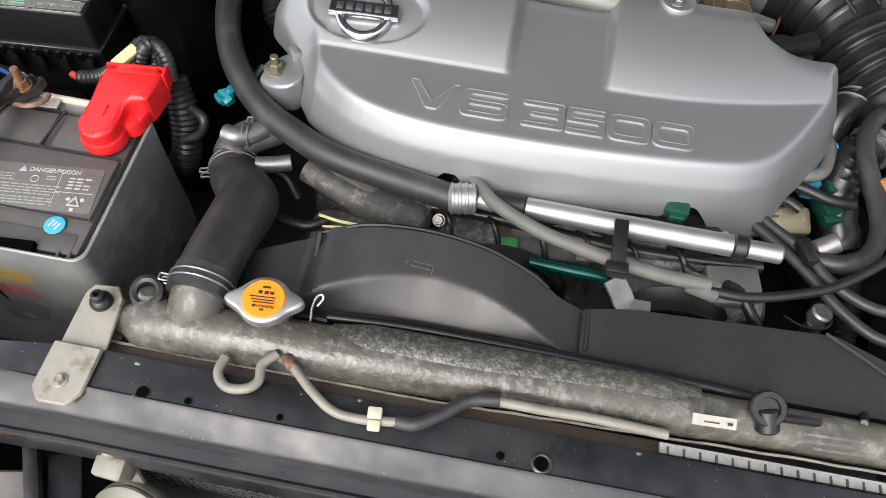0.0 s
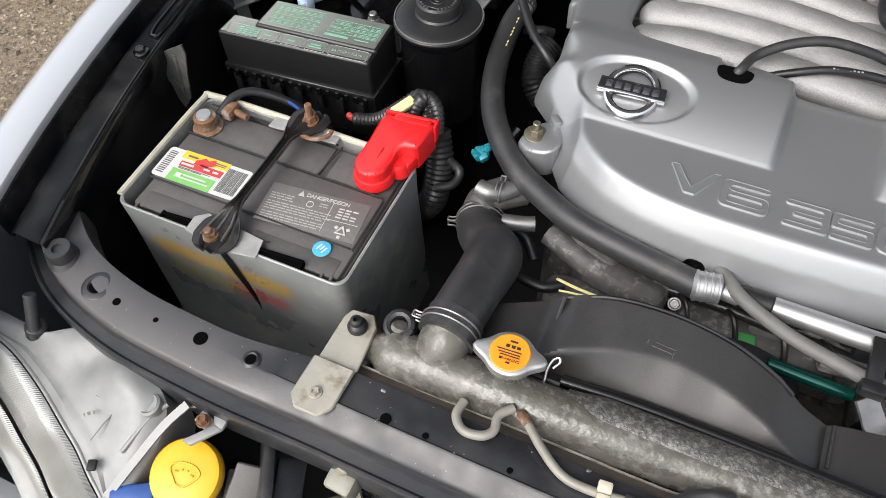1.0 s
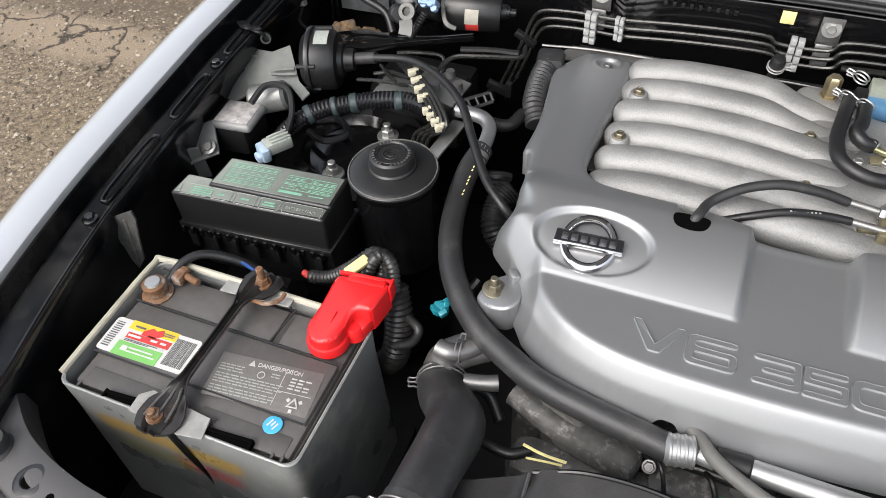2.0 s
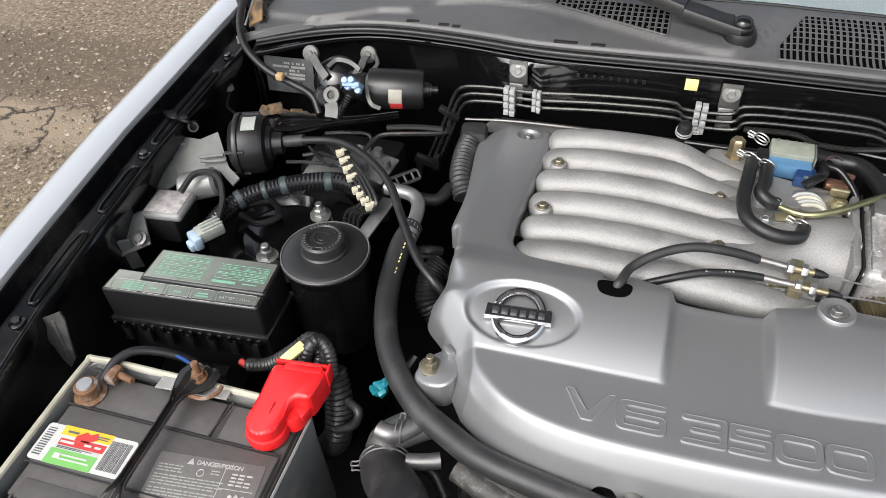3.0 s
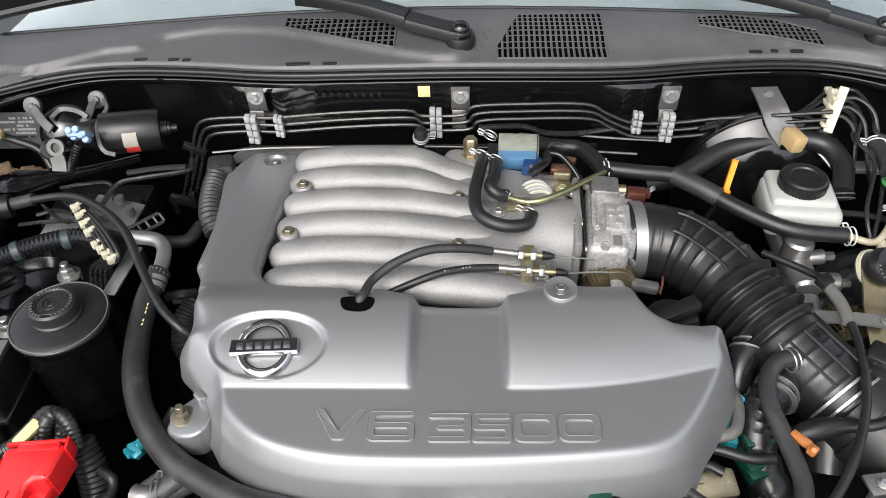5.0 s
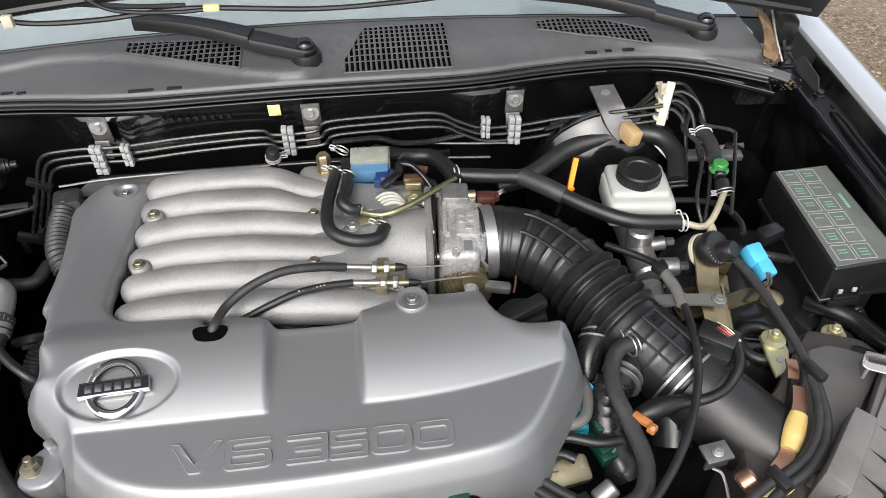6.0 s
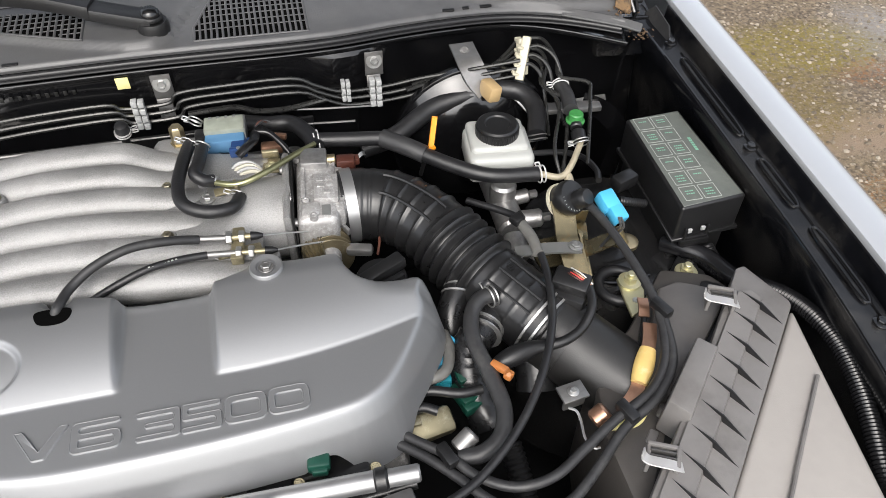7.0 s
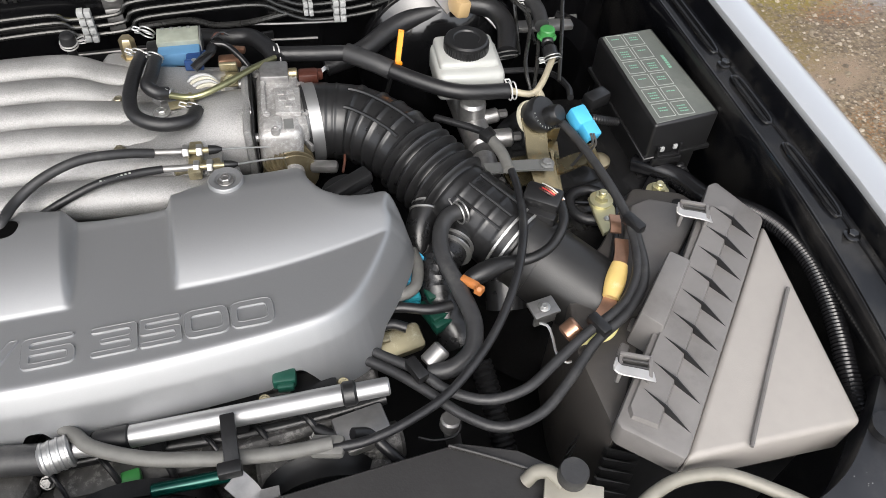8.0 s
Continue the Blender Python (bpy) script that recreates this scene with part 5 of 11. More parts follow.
def engine_cover():
    """A pressed shell over a plan outline, its height a function of the place."""
    out = np.array(ring_outline(OUT, 3))
    step = 0.0019
    gx, gy = np.arange(-0.30, 0.335, step), np.arange(0.43, 0.97, step)
    X, Y = np.meshgrid(gx, gy, indexing="ij")
    a, b = out, np.roll(out, -1, axis=0)

    def inside(x, y):
        hit = np.zeros(x.shape, bool)
        for (x0, y0), (x1, y1) in zip(a, b):
            if y0 != y1:
                hit ^= ((y0 > y) != (y1 > y)) & (x < (x1 - x0) * (y - y0) / (y1 - y0) + x0)
        return hit

    def nearest(x, y):
        best, px, py = np.full(x.shape, 9.0), np.zeros(x.shape), np.zeros(x.shape)
        for (x0, y0), (x1, y1) in zip(a, b):
            dx, dy = x1 - x0, y1 - y0
            t = np.clip(((x - x0) * dx + (y - y0) * dy) / (dx * dx + dy * dy + 1e-12), 0, 1)
            qx, qy = x0 + t * dx, y0 + t * dy
            d = np.hypot(x - qx, y - qy)
            m = d < best
            best, px, py = np.where(m, d, best), np.where(m, qx, px), np.where(m, qy, py)
        return best, px, py

    def height(x, y, d):
        panel = 1.0185 + 0.025 * (y - 0.46)
        crease = 0.536 + 0.03 * np.clip((x - 0.1) / 0.2, 0, 1) ** 2
        s = np.clip((y - crease) / 0.10, 0, 1)
        rise = 0.0208 * (1 - (1 - s) ** 2.2) * smooth(0.0, 0.04, s)
        right = smooth(0.082, 0.092, x)
        left = 1 - smooth(-0.012, -0.002, x)
        back = smooth(0.63, 0.675, y)
        left = left * smooth(-0.268, -0.235, x)
        z = panel + rise * np.maximum(left, right)
        arm = 1.0345 - 0.105 * (y - 0.645) - 0.012 * smooth(-0.245, -0.285, x)
        z = z * (1 - back) + arm * back
        e = np.hypot((x + 0.1535) / 0.0625, (y - 0.5820) / 0.0375)
        deep = smooth(0.0, 0.10, s)
        z = z - 0.0060 * deep * (1 - smooth(0.875, 0.985, e))
        c = np.hypot(x + 0.218, y - 0.929)
        z = z - 0.004 * (1 - smooth(0.011, 0.015, c)) + 0.0015 * np.exp(-((c - 0.016) / 0.003) ** 2)
        arm_side = (y > 0.66) & (x < -0.205)
        w = 0.0155 * (1 - smooth(0.585, 0.625, y)) * (1 + 0.3 * smooth(0.25, 0.31, x))
        side = (1 - smooth(-0.205, -0.165, x)) * (1 - smooth(0.600, 0.645, y))
        w = np.maximum(w, 0.0240 * side)
        w = np.where(arm_side, 0.004, np.maximum(w, 0.003))
        q, soft_r = w - d, 0.0030 + 0.0035 * (1 - smooth(-0.215, -0.18, x))
        fold = 0.5 * (q + np.sqrt(q * q + soft_r * soft_r)) - 0.5 * (-w - 0.05 + np.sqrt((w + 0.05) ** 2 + soft_r ** 2))
        k = np.clip(1 - d / 0.0045, 0, 1)
        steep = np.where(arm_side, 0.6, 1.7 - 0.62 * side)
        return z - steep * np.clip(fold - 0.0003, 0, 1) - 0.0035 * (1 - np.sqrt(np.clip(1 - k * k, 0, 1)))

    cell = inside(X[:-1, :-1] + step / 2, Y[:-1, :-1] + step / 2)
    used = np.zeros(X.shape, int)
    for i in (0, 1):
        for j in (0, 1):
            used[i:i + cell.shape[0], j:j + cell.shape[1]] += cell
    edge = (used > 0) & (used < 4)
    d, px, py = nearest(X, Y)
    xs, ys = np.where(edge, px, X), np.where(edge, py, Y)
    d = np.where(edge, 0, d)
    Z = height(xs, ys, d)
    bm = bmesh.new()
    vs = {}
    for i, j in zip(*np.nonzero(used)):
        vs[i, j] = bm.verts.new((xs[i, j], ys[i, j], Z[i, j]))
    for i, j in zip(*np.nonzero(cell)):
        bm.faces.new((vs[i, j], vs[i + 1, j], vs[i + 1, j + 1], vs[i, j + 1]))
    bmesh.ops.remove_doubles(bm, verts=bm.verts, dist=0.0004)
    rim = [e for e in bm.edges if e.is_boundary]
    made = bmesh.ops.extrude_edge_only(bm, edges=rim)["geom"]
    for v in made:
        if isinstance(v, bmesh.types.BMVert):
            x, y = v.co.x, v.co.y
            if y < 0.60 and x > -0.23:
                low = 0.966
                low -= 0.020 * float(smooth(0.195, 0.215, x) * (1 - smooth(0.25, 0.275, x)))
                low += 0.012 * math.exp(-((x + 0.045) / 0.012) ** 4) + 0.012 * math.exp(-((x - 0.178) / 0.016) ** 4)
            elif x < -0.205 and y < 0.68:
                low = 0.975 + 0.02 * float(smooth(0.64, 0.68, y))
            elif x < -0.205:
                low = v.co.z - 0.03
            else:
                low = v.co.z - 0.010
            low = min(low, v.co.z - 0.004)
            if y < 0.60 and x > -0.23:
                # the skirt flares out towards its lower edge
                flare = 0.42 * (v.co.z - low)
                gx = 7 * max(0.0, x - 0.2) - 7 * max(0.0, -0.12 - x)
                g = math.hypot(gx, 1.0)
                v.co.x += flare * gx / g
                v.co.y -= flare / g
            elif x < -0.205 and y < 0.68:
                v.co.x -= 0.005 * float(smooth(0.54, 0.59, y) * (1 - smooth(0.60, 0.63, y)))
            v.co.z = low
    return bm


cover = thing("engine_cover", (0.02, 0.6, 0.95), "silver plastic engine cover with raised shoulders and embossed lettering", "engine cover")
shell = part("shell", engine_cover(), SILVER, cover)
shell.data.set_sharp_from_angle(angle=radians(70))


def glyph(ch):
    """Closed outlines of the broad squared letters, one unit high."""
    def rounded(pts, r):
        out, n = [], len(pts)
        for i, q in enumerate(pts):
            a, c, q = Vector(pts[i - 1]), Vector(pts[(i + 1) % n]), Vector(q)
            u, v = (a - q), (c - q)
            k1, k2 = min(r, 0.45 * u.length), min(r, 0.45 * v.length)
            u, v = u.normalized() * k1, v.normalized() * k2
            for k in range(4):
                t = k / 3
                out.append(tuple((q + u) * (1 - t) ** 2 + q * 2 * t * (1 - t) + (q + v) * t * t))
        return out + out[:1]
    if ch == "V":
        return [rounded([(0.0, 1), (0.22, 1), (0.71, 0.24), (1.2, 1), (1.42, 1), (0.86, 0), (0.56, 0)], 0.04)]
    if ch == "0":
        return [rounded([(0, 0), (1.5, 0), (1.5, 1), (0, 1)], 0.3), rounded([(0.22, 0.2), (1.28, 0.2), (1.28, 0.8), (0.22, 0.8)], 0.16)]
    if ch == "6":
        return [rounded([(1.46, 1), (0, 1), (0, 0), (1.5, 0), (1.5, 0.60), (0.22, 0.60), (0.22, 0.84), (1.46, 0.84)], 0.22), rounded([(0.22, 0.44), (1.30, 0.44), (1.30, 0.16), (0.22, 0.16)], 0.09)]
    if ch == "5":
        return [rounded([(1.48, 1), (0, 1), (0, 0.44), (1.30, 0.44), (1.30, 0.16), (0, 0.16), (0, 0), (1.5, 0), (1.5, 0.60), (0.20, 0.60), (0.20, 0.84), (1.48, 0.84)], 0.12)]
    return [rounded([(0, 1), (1.5, 1), (1.5, 0), (0, 0), (0, 0.16), (1.30, 0.16), (1.30, 0.43), (0.3, 0.43), (0.3, 0.57), (1.30, 0.57), (1.30, 0.84), (0, 0.84)], 0.14)]


def cover_top(x, y):
    return 1.0185 + 0.025 * (y - 0.46)


def raised(loops, rise, slope):
    """A low plateau over flat outlines, with sloping sides."""
    bm, rims = bmesh.new(), []
    for o in loops:
        o = [Vector((*q, 0)) for q in o[:-1]]
        n = len(o)
        area = sum(o[i].x * o[(i + 1) % n].y - o[(i + 1) % n].x * o[i].y for i in range(n))
        top, low = [], []
        for i, q in enumerate(o):
            t = (o[(i + 1) % n] - o[i - 1]).normalized()
            out = Vector((t.y, -t.x, 0)) * (1 if area > 0 else -1) * (slope if o is not None else 0)
            if len(rims):
                out = -out
            top.append(bm.verts.new((q.x, q.y, cover_top(q.x, q.y) + rise)))
            low.append(bm.verts.new((q.x + out.x, q.y + out.y, cover_top(q.x, q.y) - 0.0003)))
        for i in range(n):
            bm.faces.new((low[i], low[(i + 1) % n], top[(i + 1) % n], top[i]))
        rims += [bm.edges.get((top[i], top[(i + 1) % n])) for i in range(n)]
    bmesh.ops.triangle_fill(bm, use_beauty=True, use_dissolve=False, edges=rims)
    return bm


for ch, x, w, y0, h in (("V", -0.095, 0.047, 0.4810, 0.0310), ("6", -0.045, 0.044, 0.4800, 0.0310), ("3", 0.0125, 0.039, 0.4795, 0.0295), ("5", 0.0535, 0.0355, 0.4795, 0.0295), ("0", 0.092, 0.039, 0.4800, 0.0290), ("0", 0.133, 0.0385, 0.4810, 0.0280)):
    unit = w / (1.42 if ch == "V" else 1.5)
    loops = [[(x + qx * unit, y0 + 0.004 * (qx * unit) + qy * h) for qx, qy in o] for o in glyph(ch)]
    rise = 0.0019
    letter = part("raised_letter_" + {"V": "v", "6": "six", "3": "three", "5": "five", "0": "zero"}[ch], raised(loops, rise, 0.0009), SILVER, cover)
    for o in loops:
        ring = [Vector((qx, qy, cover_top(qx, qy) + rise - 0.0001)) for qx, qy in o]
        part("rolled_edge", sweep(ring + ring[1:2], 0.00048, 6, False), SILVER, letter)
# black disc painting the shade of the round notch where the accelerator cable dips under the cover
HX, HY = (-0.067, 0.629, 1.040)[:2]
top = BVHTree.FromPolygons([v.co.copy() for v in shell.data.vertices], [tuple(f.vertices) for f in shell.data.polygons])
hit = top.ray_cast(Vector((HX, HY, 1.2)), Vector((0, 0, -1)))[0]
HZ = hit.z if hit else 1.036
part("cable_notch", prism(ring_outline([(HX - 0.017, HY + 0.006), (HX - 0.015, HY - 0.006), (HX - 0.006, HY - 0.0105), (HX + 0.008, HY - 0.0105), (HX + 0.016, HY - 0.005), (HX + 0.017, HY + 0.006), (HX, HY + 0.008)], 4), HZ - 0.004, lambda x, y: HZ + 0.0012 + 0.10 * (y - HY), 0), HOLE_SHADE, cover, "black disc painting the shade of the cable notch")
# emblem: chrome hoop with a dark bar
E0 = Vector((-0.156, 0.5775, 1.0325))
tilt = pose(*E0, 15, 0, 3) @ Matrix.Diagonal((1.0, 1.10, 1, 1))
part("emblem_hoop", moved(lathe([(0.0212, 0.0), (0.0216, 0.0030), (0.0228, 0.0046), (0.0262, 0.0050), (0.0280, 0.0038), (0.0290, 0.0)], n=64, caps=False), tilt), CHROME, cover, "polished chrome ring")
part("emblem_inner_edge", moved(lathe([(0.0203, 0.0012), (0.0205, 0.0022), (0.0213, 0.0022), (0.0214, 0.0012)], n=64, caps=False), tilt), DCHROME, cover)
BAR = [(-0.0345, -0.0072), (0.0345, -0.0072), (0.0335, 0.0072), (-0.0335, 0.0072)]
part("emblem_frame", moved(prism(BAR, 0.0012, 0.0066, 0.0010, 2), tilt), CHROME, cover)
part("emblem_bar", moved(prism([(x * 0.985, y * 0.80) for x, y in BAR], 0.0050, 0.0070, 0.0005, 1), tilt), DCHROME, cover, "dark bar with chrome edge")
for k in range(6):
    part("emblem_mark", moved(join(rbox((0.0094 * (k - 2.5), 0, 0.0072), (0.0068, 0.0072, 0.0006), 0.0002), rbox((0.0094 * (k - 2.5), 0, 0.0075), (0.0046, 0.0044, 0.0006), 0.0002)), tilt), EMBLEM_MARK, cover)
# fixings of the cover
part("fixing_ear", join(prism(ring_outline([(-0.2515, 0.516), (-0.245, 0.506), (-0.231, 0.500), (-0.214, 0.501), (-0.206, 0.516), (-0.210, 0.542), (-0.226, 0.549), (-0.245, 0.536)], 4), 0.960, lambda x, y: 0.9915 + 0.25 * (x + 0.23), 0.004, 3), rbox((-0.221, 0.541, 0.993), (0.010, 0.014, 0.022), 0.003, (0, 0, 40))), SILVER, cover)
ear_b = part("fixing_bolt", moved(bolt(0.0072, 0.010, 1.75), pose(-0.236, 0.524, 0.9900)), BOLT_OLD, cover)
part("bolt_tip", rod((-0.236, 0.524, 0.998), (-0.236, 0.524, 1.008), 0.004), BOLT_OLD, ear_b)
part("washer_cup", lathe([(0, 0.001), (0.010, 0.001), (0.011, 0.004), (0.0165, 0.005), (0.018, 0.003), (0.018, -0.008)], (0.146, 0.648, 1.0425), 30), SILVER, cover)
part("fixing_bolt", moved(bolt(0.006, 0.006, 1.4), pose(0.146, 0.648, 1.0435)), STEEL, cover)
part("fixing_bolt", moved(bolt(0.005, 0.004, 1.4), pose(-0.218, 0.929, 1.0005)), STEEL, cover)


# ---- radiator and fan shroud ----
radiator = thing("radiator", (0.03, 0.25, 0.55), "radiator with dusty dark plastic top tank and filler neck", "radiator")


def tank():
    def size(x):
        return 0.0235 - 0.0028 * float(smooth(-0.15, 0.10, x)) - 0.0032 * float(smooth(0.08, 0.27, x))

    path = [p + Vector((0, 0.0235 - size(p.x), 0)) for p in spline([(-0.285, 0.243, 0.970), (-0.27, 0.243, 0.970), (-0.17, 0.244, 0.972), (0.0, 0.2455, 0.972), (0.18, 0.247, 0.970), (0.36, 0.250, 0.967), (0.375, 0.250, 0.967)], 10)]

    def r(s, d):
        e = min(s, 1 - s)
        return size(-0.285 + 0.66 * s) * (0.55 + 0.45 * float(smooth(0.0, 0.03, e)))
    return sweep(path, r, 24, True, 1.12)


top = part("top_tank", tank(), TANK, radiator, "dust-mottled dark plastic tank")
part("grained_band", sweep(spline([(-0.11, 0.2520, 0.9765), (0.0, 0.2545, 0.9765), (0.10, 0.2575, 0.9745), (0.19, 0.2600, 0.9725)], 10), lambda s, d: (0.0212 - 0.0032 * s) * (0.8 + 0.2 * float(smooth(0, 0.12, min(s, 1 - s)))), 20, True, 1.12), TANK_GRAIN, radiator, "grained glossy upper skin of the tank")
random.seed(12)
part("tank_crimp", hose([(-0.29 + 0.67 * k / 34, float(np.interp(k / 34, [0, 0.4, 0.55, 0.75, 1], [0.2215, 0.222, 0.226, 0.2305, 0.235])) - 0.0008, 0.9735 - 0.006 * max(0, k / 34 - 0.45) + random.uniform(-0.0013, 0.0013)) for k in range(35)], 0.0012, 6, 3), BRACKET, radiator, "wavy crimped edge of the tank")
part("foam_strip", hose([(-0.29, 0.2145, 0.962), (-0.1, 0.2145, 0.963), (0.1, 0.216, 0.962), (0.38, 0.220, 0.957)], 0.0115, 8, 6, 1.0), BROWN, radiator, "brown dirty foam seal")
part("core", rbox((0.04, 0.235, 0.72), (0.62, 0.03, 0.44), 0.004), FIN, radiator)
part("tank_side", rbox((-0.296, 0.243, 0.93), (0.03, 0.05, 0.07), 0.012), TANK, radiator)
neck = part("hose_neck", sweep(spline([(-0.226, 0.246, 0.962), (-0.225, 0.252, 0.978), (-0.222, 0.262, 0.994), (-0.221, 0.275, 1.001)], 6), lambda s, d: 0.0225 + 0.006 * (1 - s) ** 3, 24), TANK, radiator)
part("filler_neck", lathe([(0, 0), (0.018, 0), (0.018, 0.016), (0.0185, 0.018), (0.0185, 0.027), (0, 0.027)], (-0.163, 0.262, 0.982), 26), TANK, radiator)
# mounting boss with rubber loop beside the bracket
loop = [Vector((0.011 * math.cos(a), 0.011 * math.sin(a), 0)) for a in (2 * math.pi * k / 20 for k in range(21))]
part("pipe_stub", rod((-0.267, 0.253, 0.975), (-0.265, 0.262, 0.992), 0.009, 14), TANK, radiator)
part("rubber_grommet", moved(sweep(loop, 0.0042, 8, False), pose(*(-0.265, 0.261, 0.993), 18, 0, 0)), RUBBER, radiator)
part("wire_loop", hose([(-0.185, 0.219, 0.992), (-0.186, 0.205, 0.993), (-0.176, 0.195, 0.994), (-0.161, 0.196, 0.995), (-0.153, 0.204, 0.995), (-0.154, 0.217, 0.996), (-0.145, 0.228, 0.996)], 0.0040, 10), TUBE_BEIGE, radiator, "bent hose guide on the tank")
part("white_label", moved(bars([(0, 0, 0.034, 0.0085)], 0.0008), pose(*(0.196, 0.239, 0.997), 24, 2, 3)), LABEL_OLD, radiator, "small white sticker")
part("label_print", moved(bars([(-0.002, -0.0005, 0.012, 0.0008), (0.012, 0.0, 0.004, 0.0022)], 0.0004), pose(*(0.196, 0.238, 0.998), 24, 2, 3)), INK, radiator)
for mark_ in [(0, 0.004, 0.05, 0.002), (-0.006, -0.001, 0.045, 0.002), (0.004, -0.006, 0.04, 0.002)]:
    part("embossed_mark", moved(bars([mark_], 0.0007), pose(*(0.289, 0.241, 0.992), 24, 2, 3)), TANK, radiator)
stop = part("tank_stop", join(rod((0.240, 0.242, 0.988), (0.235, 0.257, 1.000), 0.0095, 16), moved(lathe([(0.007, 0), (0.0135, 0), (0.0142, 0.002), (0.0142, 0.006), (0.013, 0.0075), (0.009, 0.0075), (0.008, 0.005)], n=26), pose(*(0.235, 0.257, 0.999), 26, 0, 0))), BLACK, radiator, "black rubber mounting cap")
part("stop_plate", rbox((0.256, 0.255, 0.990), (0.05, 0.006, 0.008), 0.002, (0, 0, 3)), BLACK, stop)

plan = []
for k in range(48):
    a = 2 * math.pi * k / 48
    r = 0.0215 + 0.0108 * math.exp(-((math.sin(a - 0.05)) / 0.30) ** 2)
    plan.append((-0.163 + r * math.cos(a + 0.06), 0.262 + 0.95 * r * math.sin(a + 0.06)))
cap = part("radiator_cap", prism(plan, 1.010, 1.0185, 0.003, 3), ZINC, radiator, "zinc cap with orange warning label")
part("orange_disc", lathe([(0, 0.0), (0.0170, 0.0), (0.0162, 0.0010), (0, 0.0012)], (-0.163, 0.262, 1.0185), 36), ORANGE, cap, "orange warning label")
part("label_lines", moved(join(bars([(0, -0.002, 0.023, 0.0012), (0.001, -0.0048, 0.021, 0.0012), (-0.001, 0.0012, 0.026, 0.0012), (0.001, -0.0126, 0.004, 0.002), (-0.0075, -0.009, 0.003, 0.0026), (-0.004, 0.0062, 0.004, 0.0035), (0.002, 0.0062, 0.004, 0.0035), (0.0075, 0.0062, 0.004, 0.003), (0.001, 0.012, 0.008, 0.0022)], 0.0003), moved(text_bm("WARNING", 0.0042, 0.00015), Matrix.Translation((0.0025, -0.009, 0.0002)))), pose(-0.163, 0.262, 1.0198, 0, 0, 4) @ Matrix.Diagonal((0.8, 0.8, 1, 1))), INK, cap)
part("drip_ring", lathe([(0, 0), (0.0175, 0), (0.0175, 0.01), (0, 0.01)], (-0.163, 0.263, 1.001), 26), STEEL, cap)

hose_top = thing("radiator_hose", (-0.235, 0.342, 0.950), "thick black rubber upper radiator hose with spring clamps", "hose")
part("hose_body", sweep(spline([(-0.2215, 0.262, 0.999), (-0.2205, 0.285, 1.000), (-0.220, 0.318, 0.993), (-0.220, 0.352, 0.980), (-0.224, 0.382, 0.962), (-0.238, 0.404, 0.944), (-0.256, 0.424, 0.932), (-0.266, 0.446, 0.926)], 10), lambda s, d: 0.0250 + 0.003 * math.exp(-((s - 0.55) / 0.2) ** 2), 24), RUBBER_GREY, hose_top)
part("hose_cuff", sweep(spline([(-0.2215, 0.262, 0.999), (-0.2205, 0.284, 1.000)], 6), 0.0262, 24), RUBBER_GREY, hose_top)
part("spring_clamp", clamp_ring((-0.221, 0.272, 0.9995), (0.02, 1, 0.02), 0.0264, 0.008), STEEL, hose_top)
part("spring_clamp", clamp_ring((-0.262, 0.438, 0.928), (-0.3, 0.9, -0.2), 0.0258, 0.008), STEEL, hose_top)
outlet = thing("water_outlet", (-0.252, 0.482, 0.930), "grimy aluminium water outlet elbow with small clamped hoses", "pipe")
part("elbow", hose([(-0.267, 0.443, 0.940), (-0.265, 0.459, 0.942), (-0.249, 0.473, 0.945), (-0.232, 0.486, 0.945)], 0.018, 16), STEEL, outlet)
part("side_stub", hose([(-0.271, 0.454, 0.965), (-0.259, 0.452, 0.965), (-0.248, 0.459, 0.962), (-0.236, 0.472, 0.960)], 0.0095, 12), STEEL, outlet)
part("clamp", clamp_ring((-0.250, 0.458, 0.963), (1, 0.1, 0), 0.0105, 0.007), STEEL, outlet)
part("lower_stub", hose([(-0.239, 0.440, 0.940), (-0.219, 0.445, 0.940), (-0.206, 0.450, 0.940)], 0.0085, 12), STEEL, outlet)
part("short_hose", hose([(-0.228, 0.445, 0.930), (-0.212, 0.444, 0.920), (-0.196, 0.427, 0.910)], 0.006, 10), RUBBER, outlet)

overflow = thing("overflow_tube", (-0.061, 0.193, 0.985), "beige metal overflow tube with black rubber joint", "tube")
part("front_run", hose([(-0.148, 0.230, 0.988), (-0.133, 0.223, 0.992), (-0.112, 0.205, 0.994), (-0.091, 0.192, 0.994), (-0.068, 0.190, 0.994), (-0.041, 0.193, 0.994)], 0.0038, 12), TUBE_BEIGE, overflow)
part("rust_joint", rod((-0.139, 0.228, 0.992), (-0.130, 0.220, 0.994), 0.0044, 12), RUST, overflow)
part("rubber_joint", hose([(-0.043, 0.193, 0.994), (-0.028, 0.194, 0.994), (-0.010, 0.205, 0.994), (0.009, 0.220, 0.994), (0.032, 0.225, 0.994)], 0.0054, 12), RUBBER_GREY, overflow)
part("far_run", hose([(0.030, 0.224, 0.994), (0.066, 0.224, 0.993), (0.110, 0.226, 0.990), (0.164, 0.226, 0.985)], 0.0042, 10), TUBE_BEIGE, overflow)
part("clip", join(rbox((-0.059, 0.195, 0.999), (0.011, 0.009, 0.006), 0.0015, (0, 0, 5)), rbox((-0.058, 0.186, 0.997), (0.010, 0.008, 0.006), 0.0015, (0, 0, 5))), CREAM, overflow, "cream nylon clip")

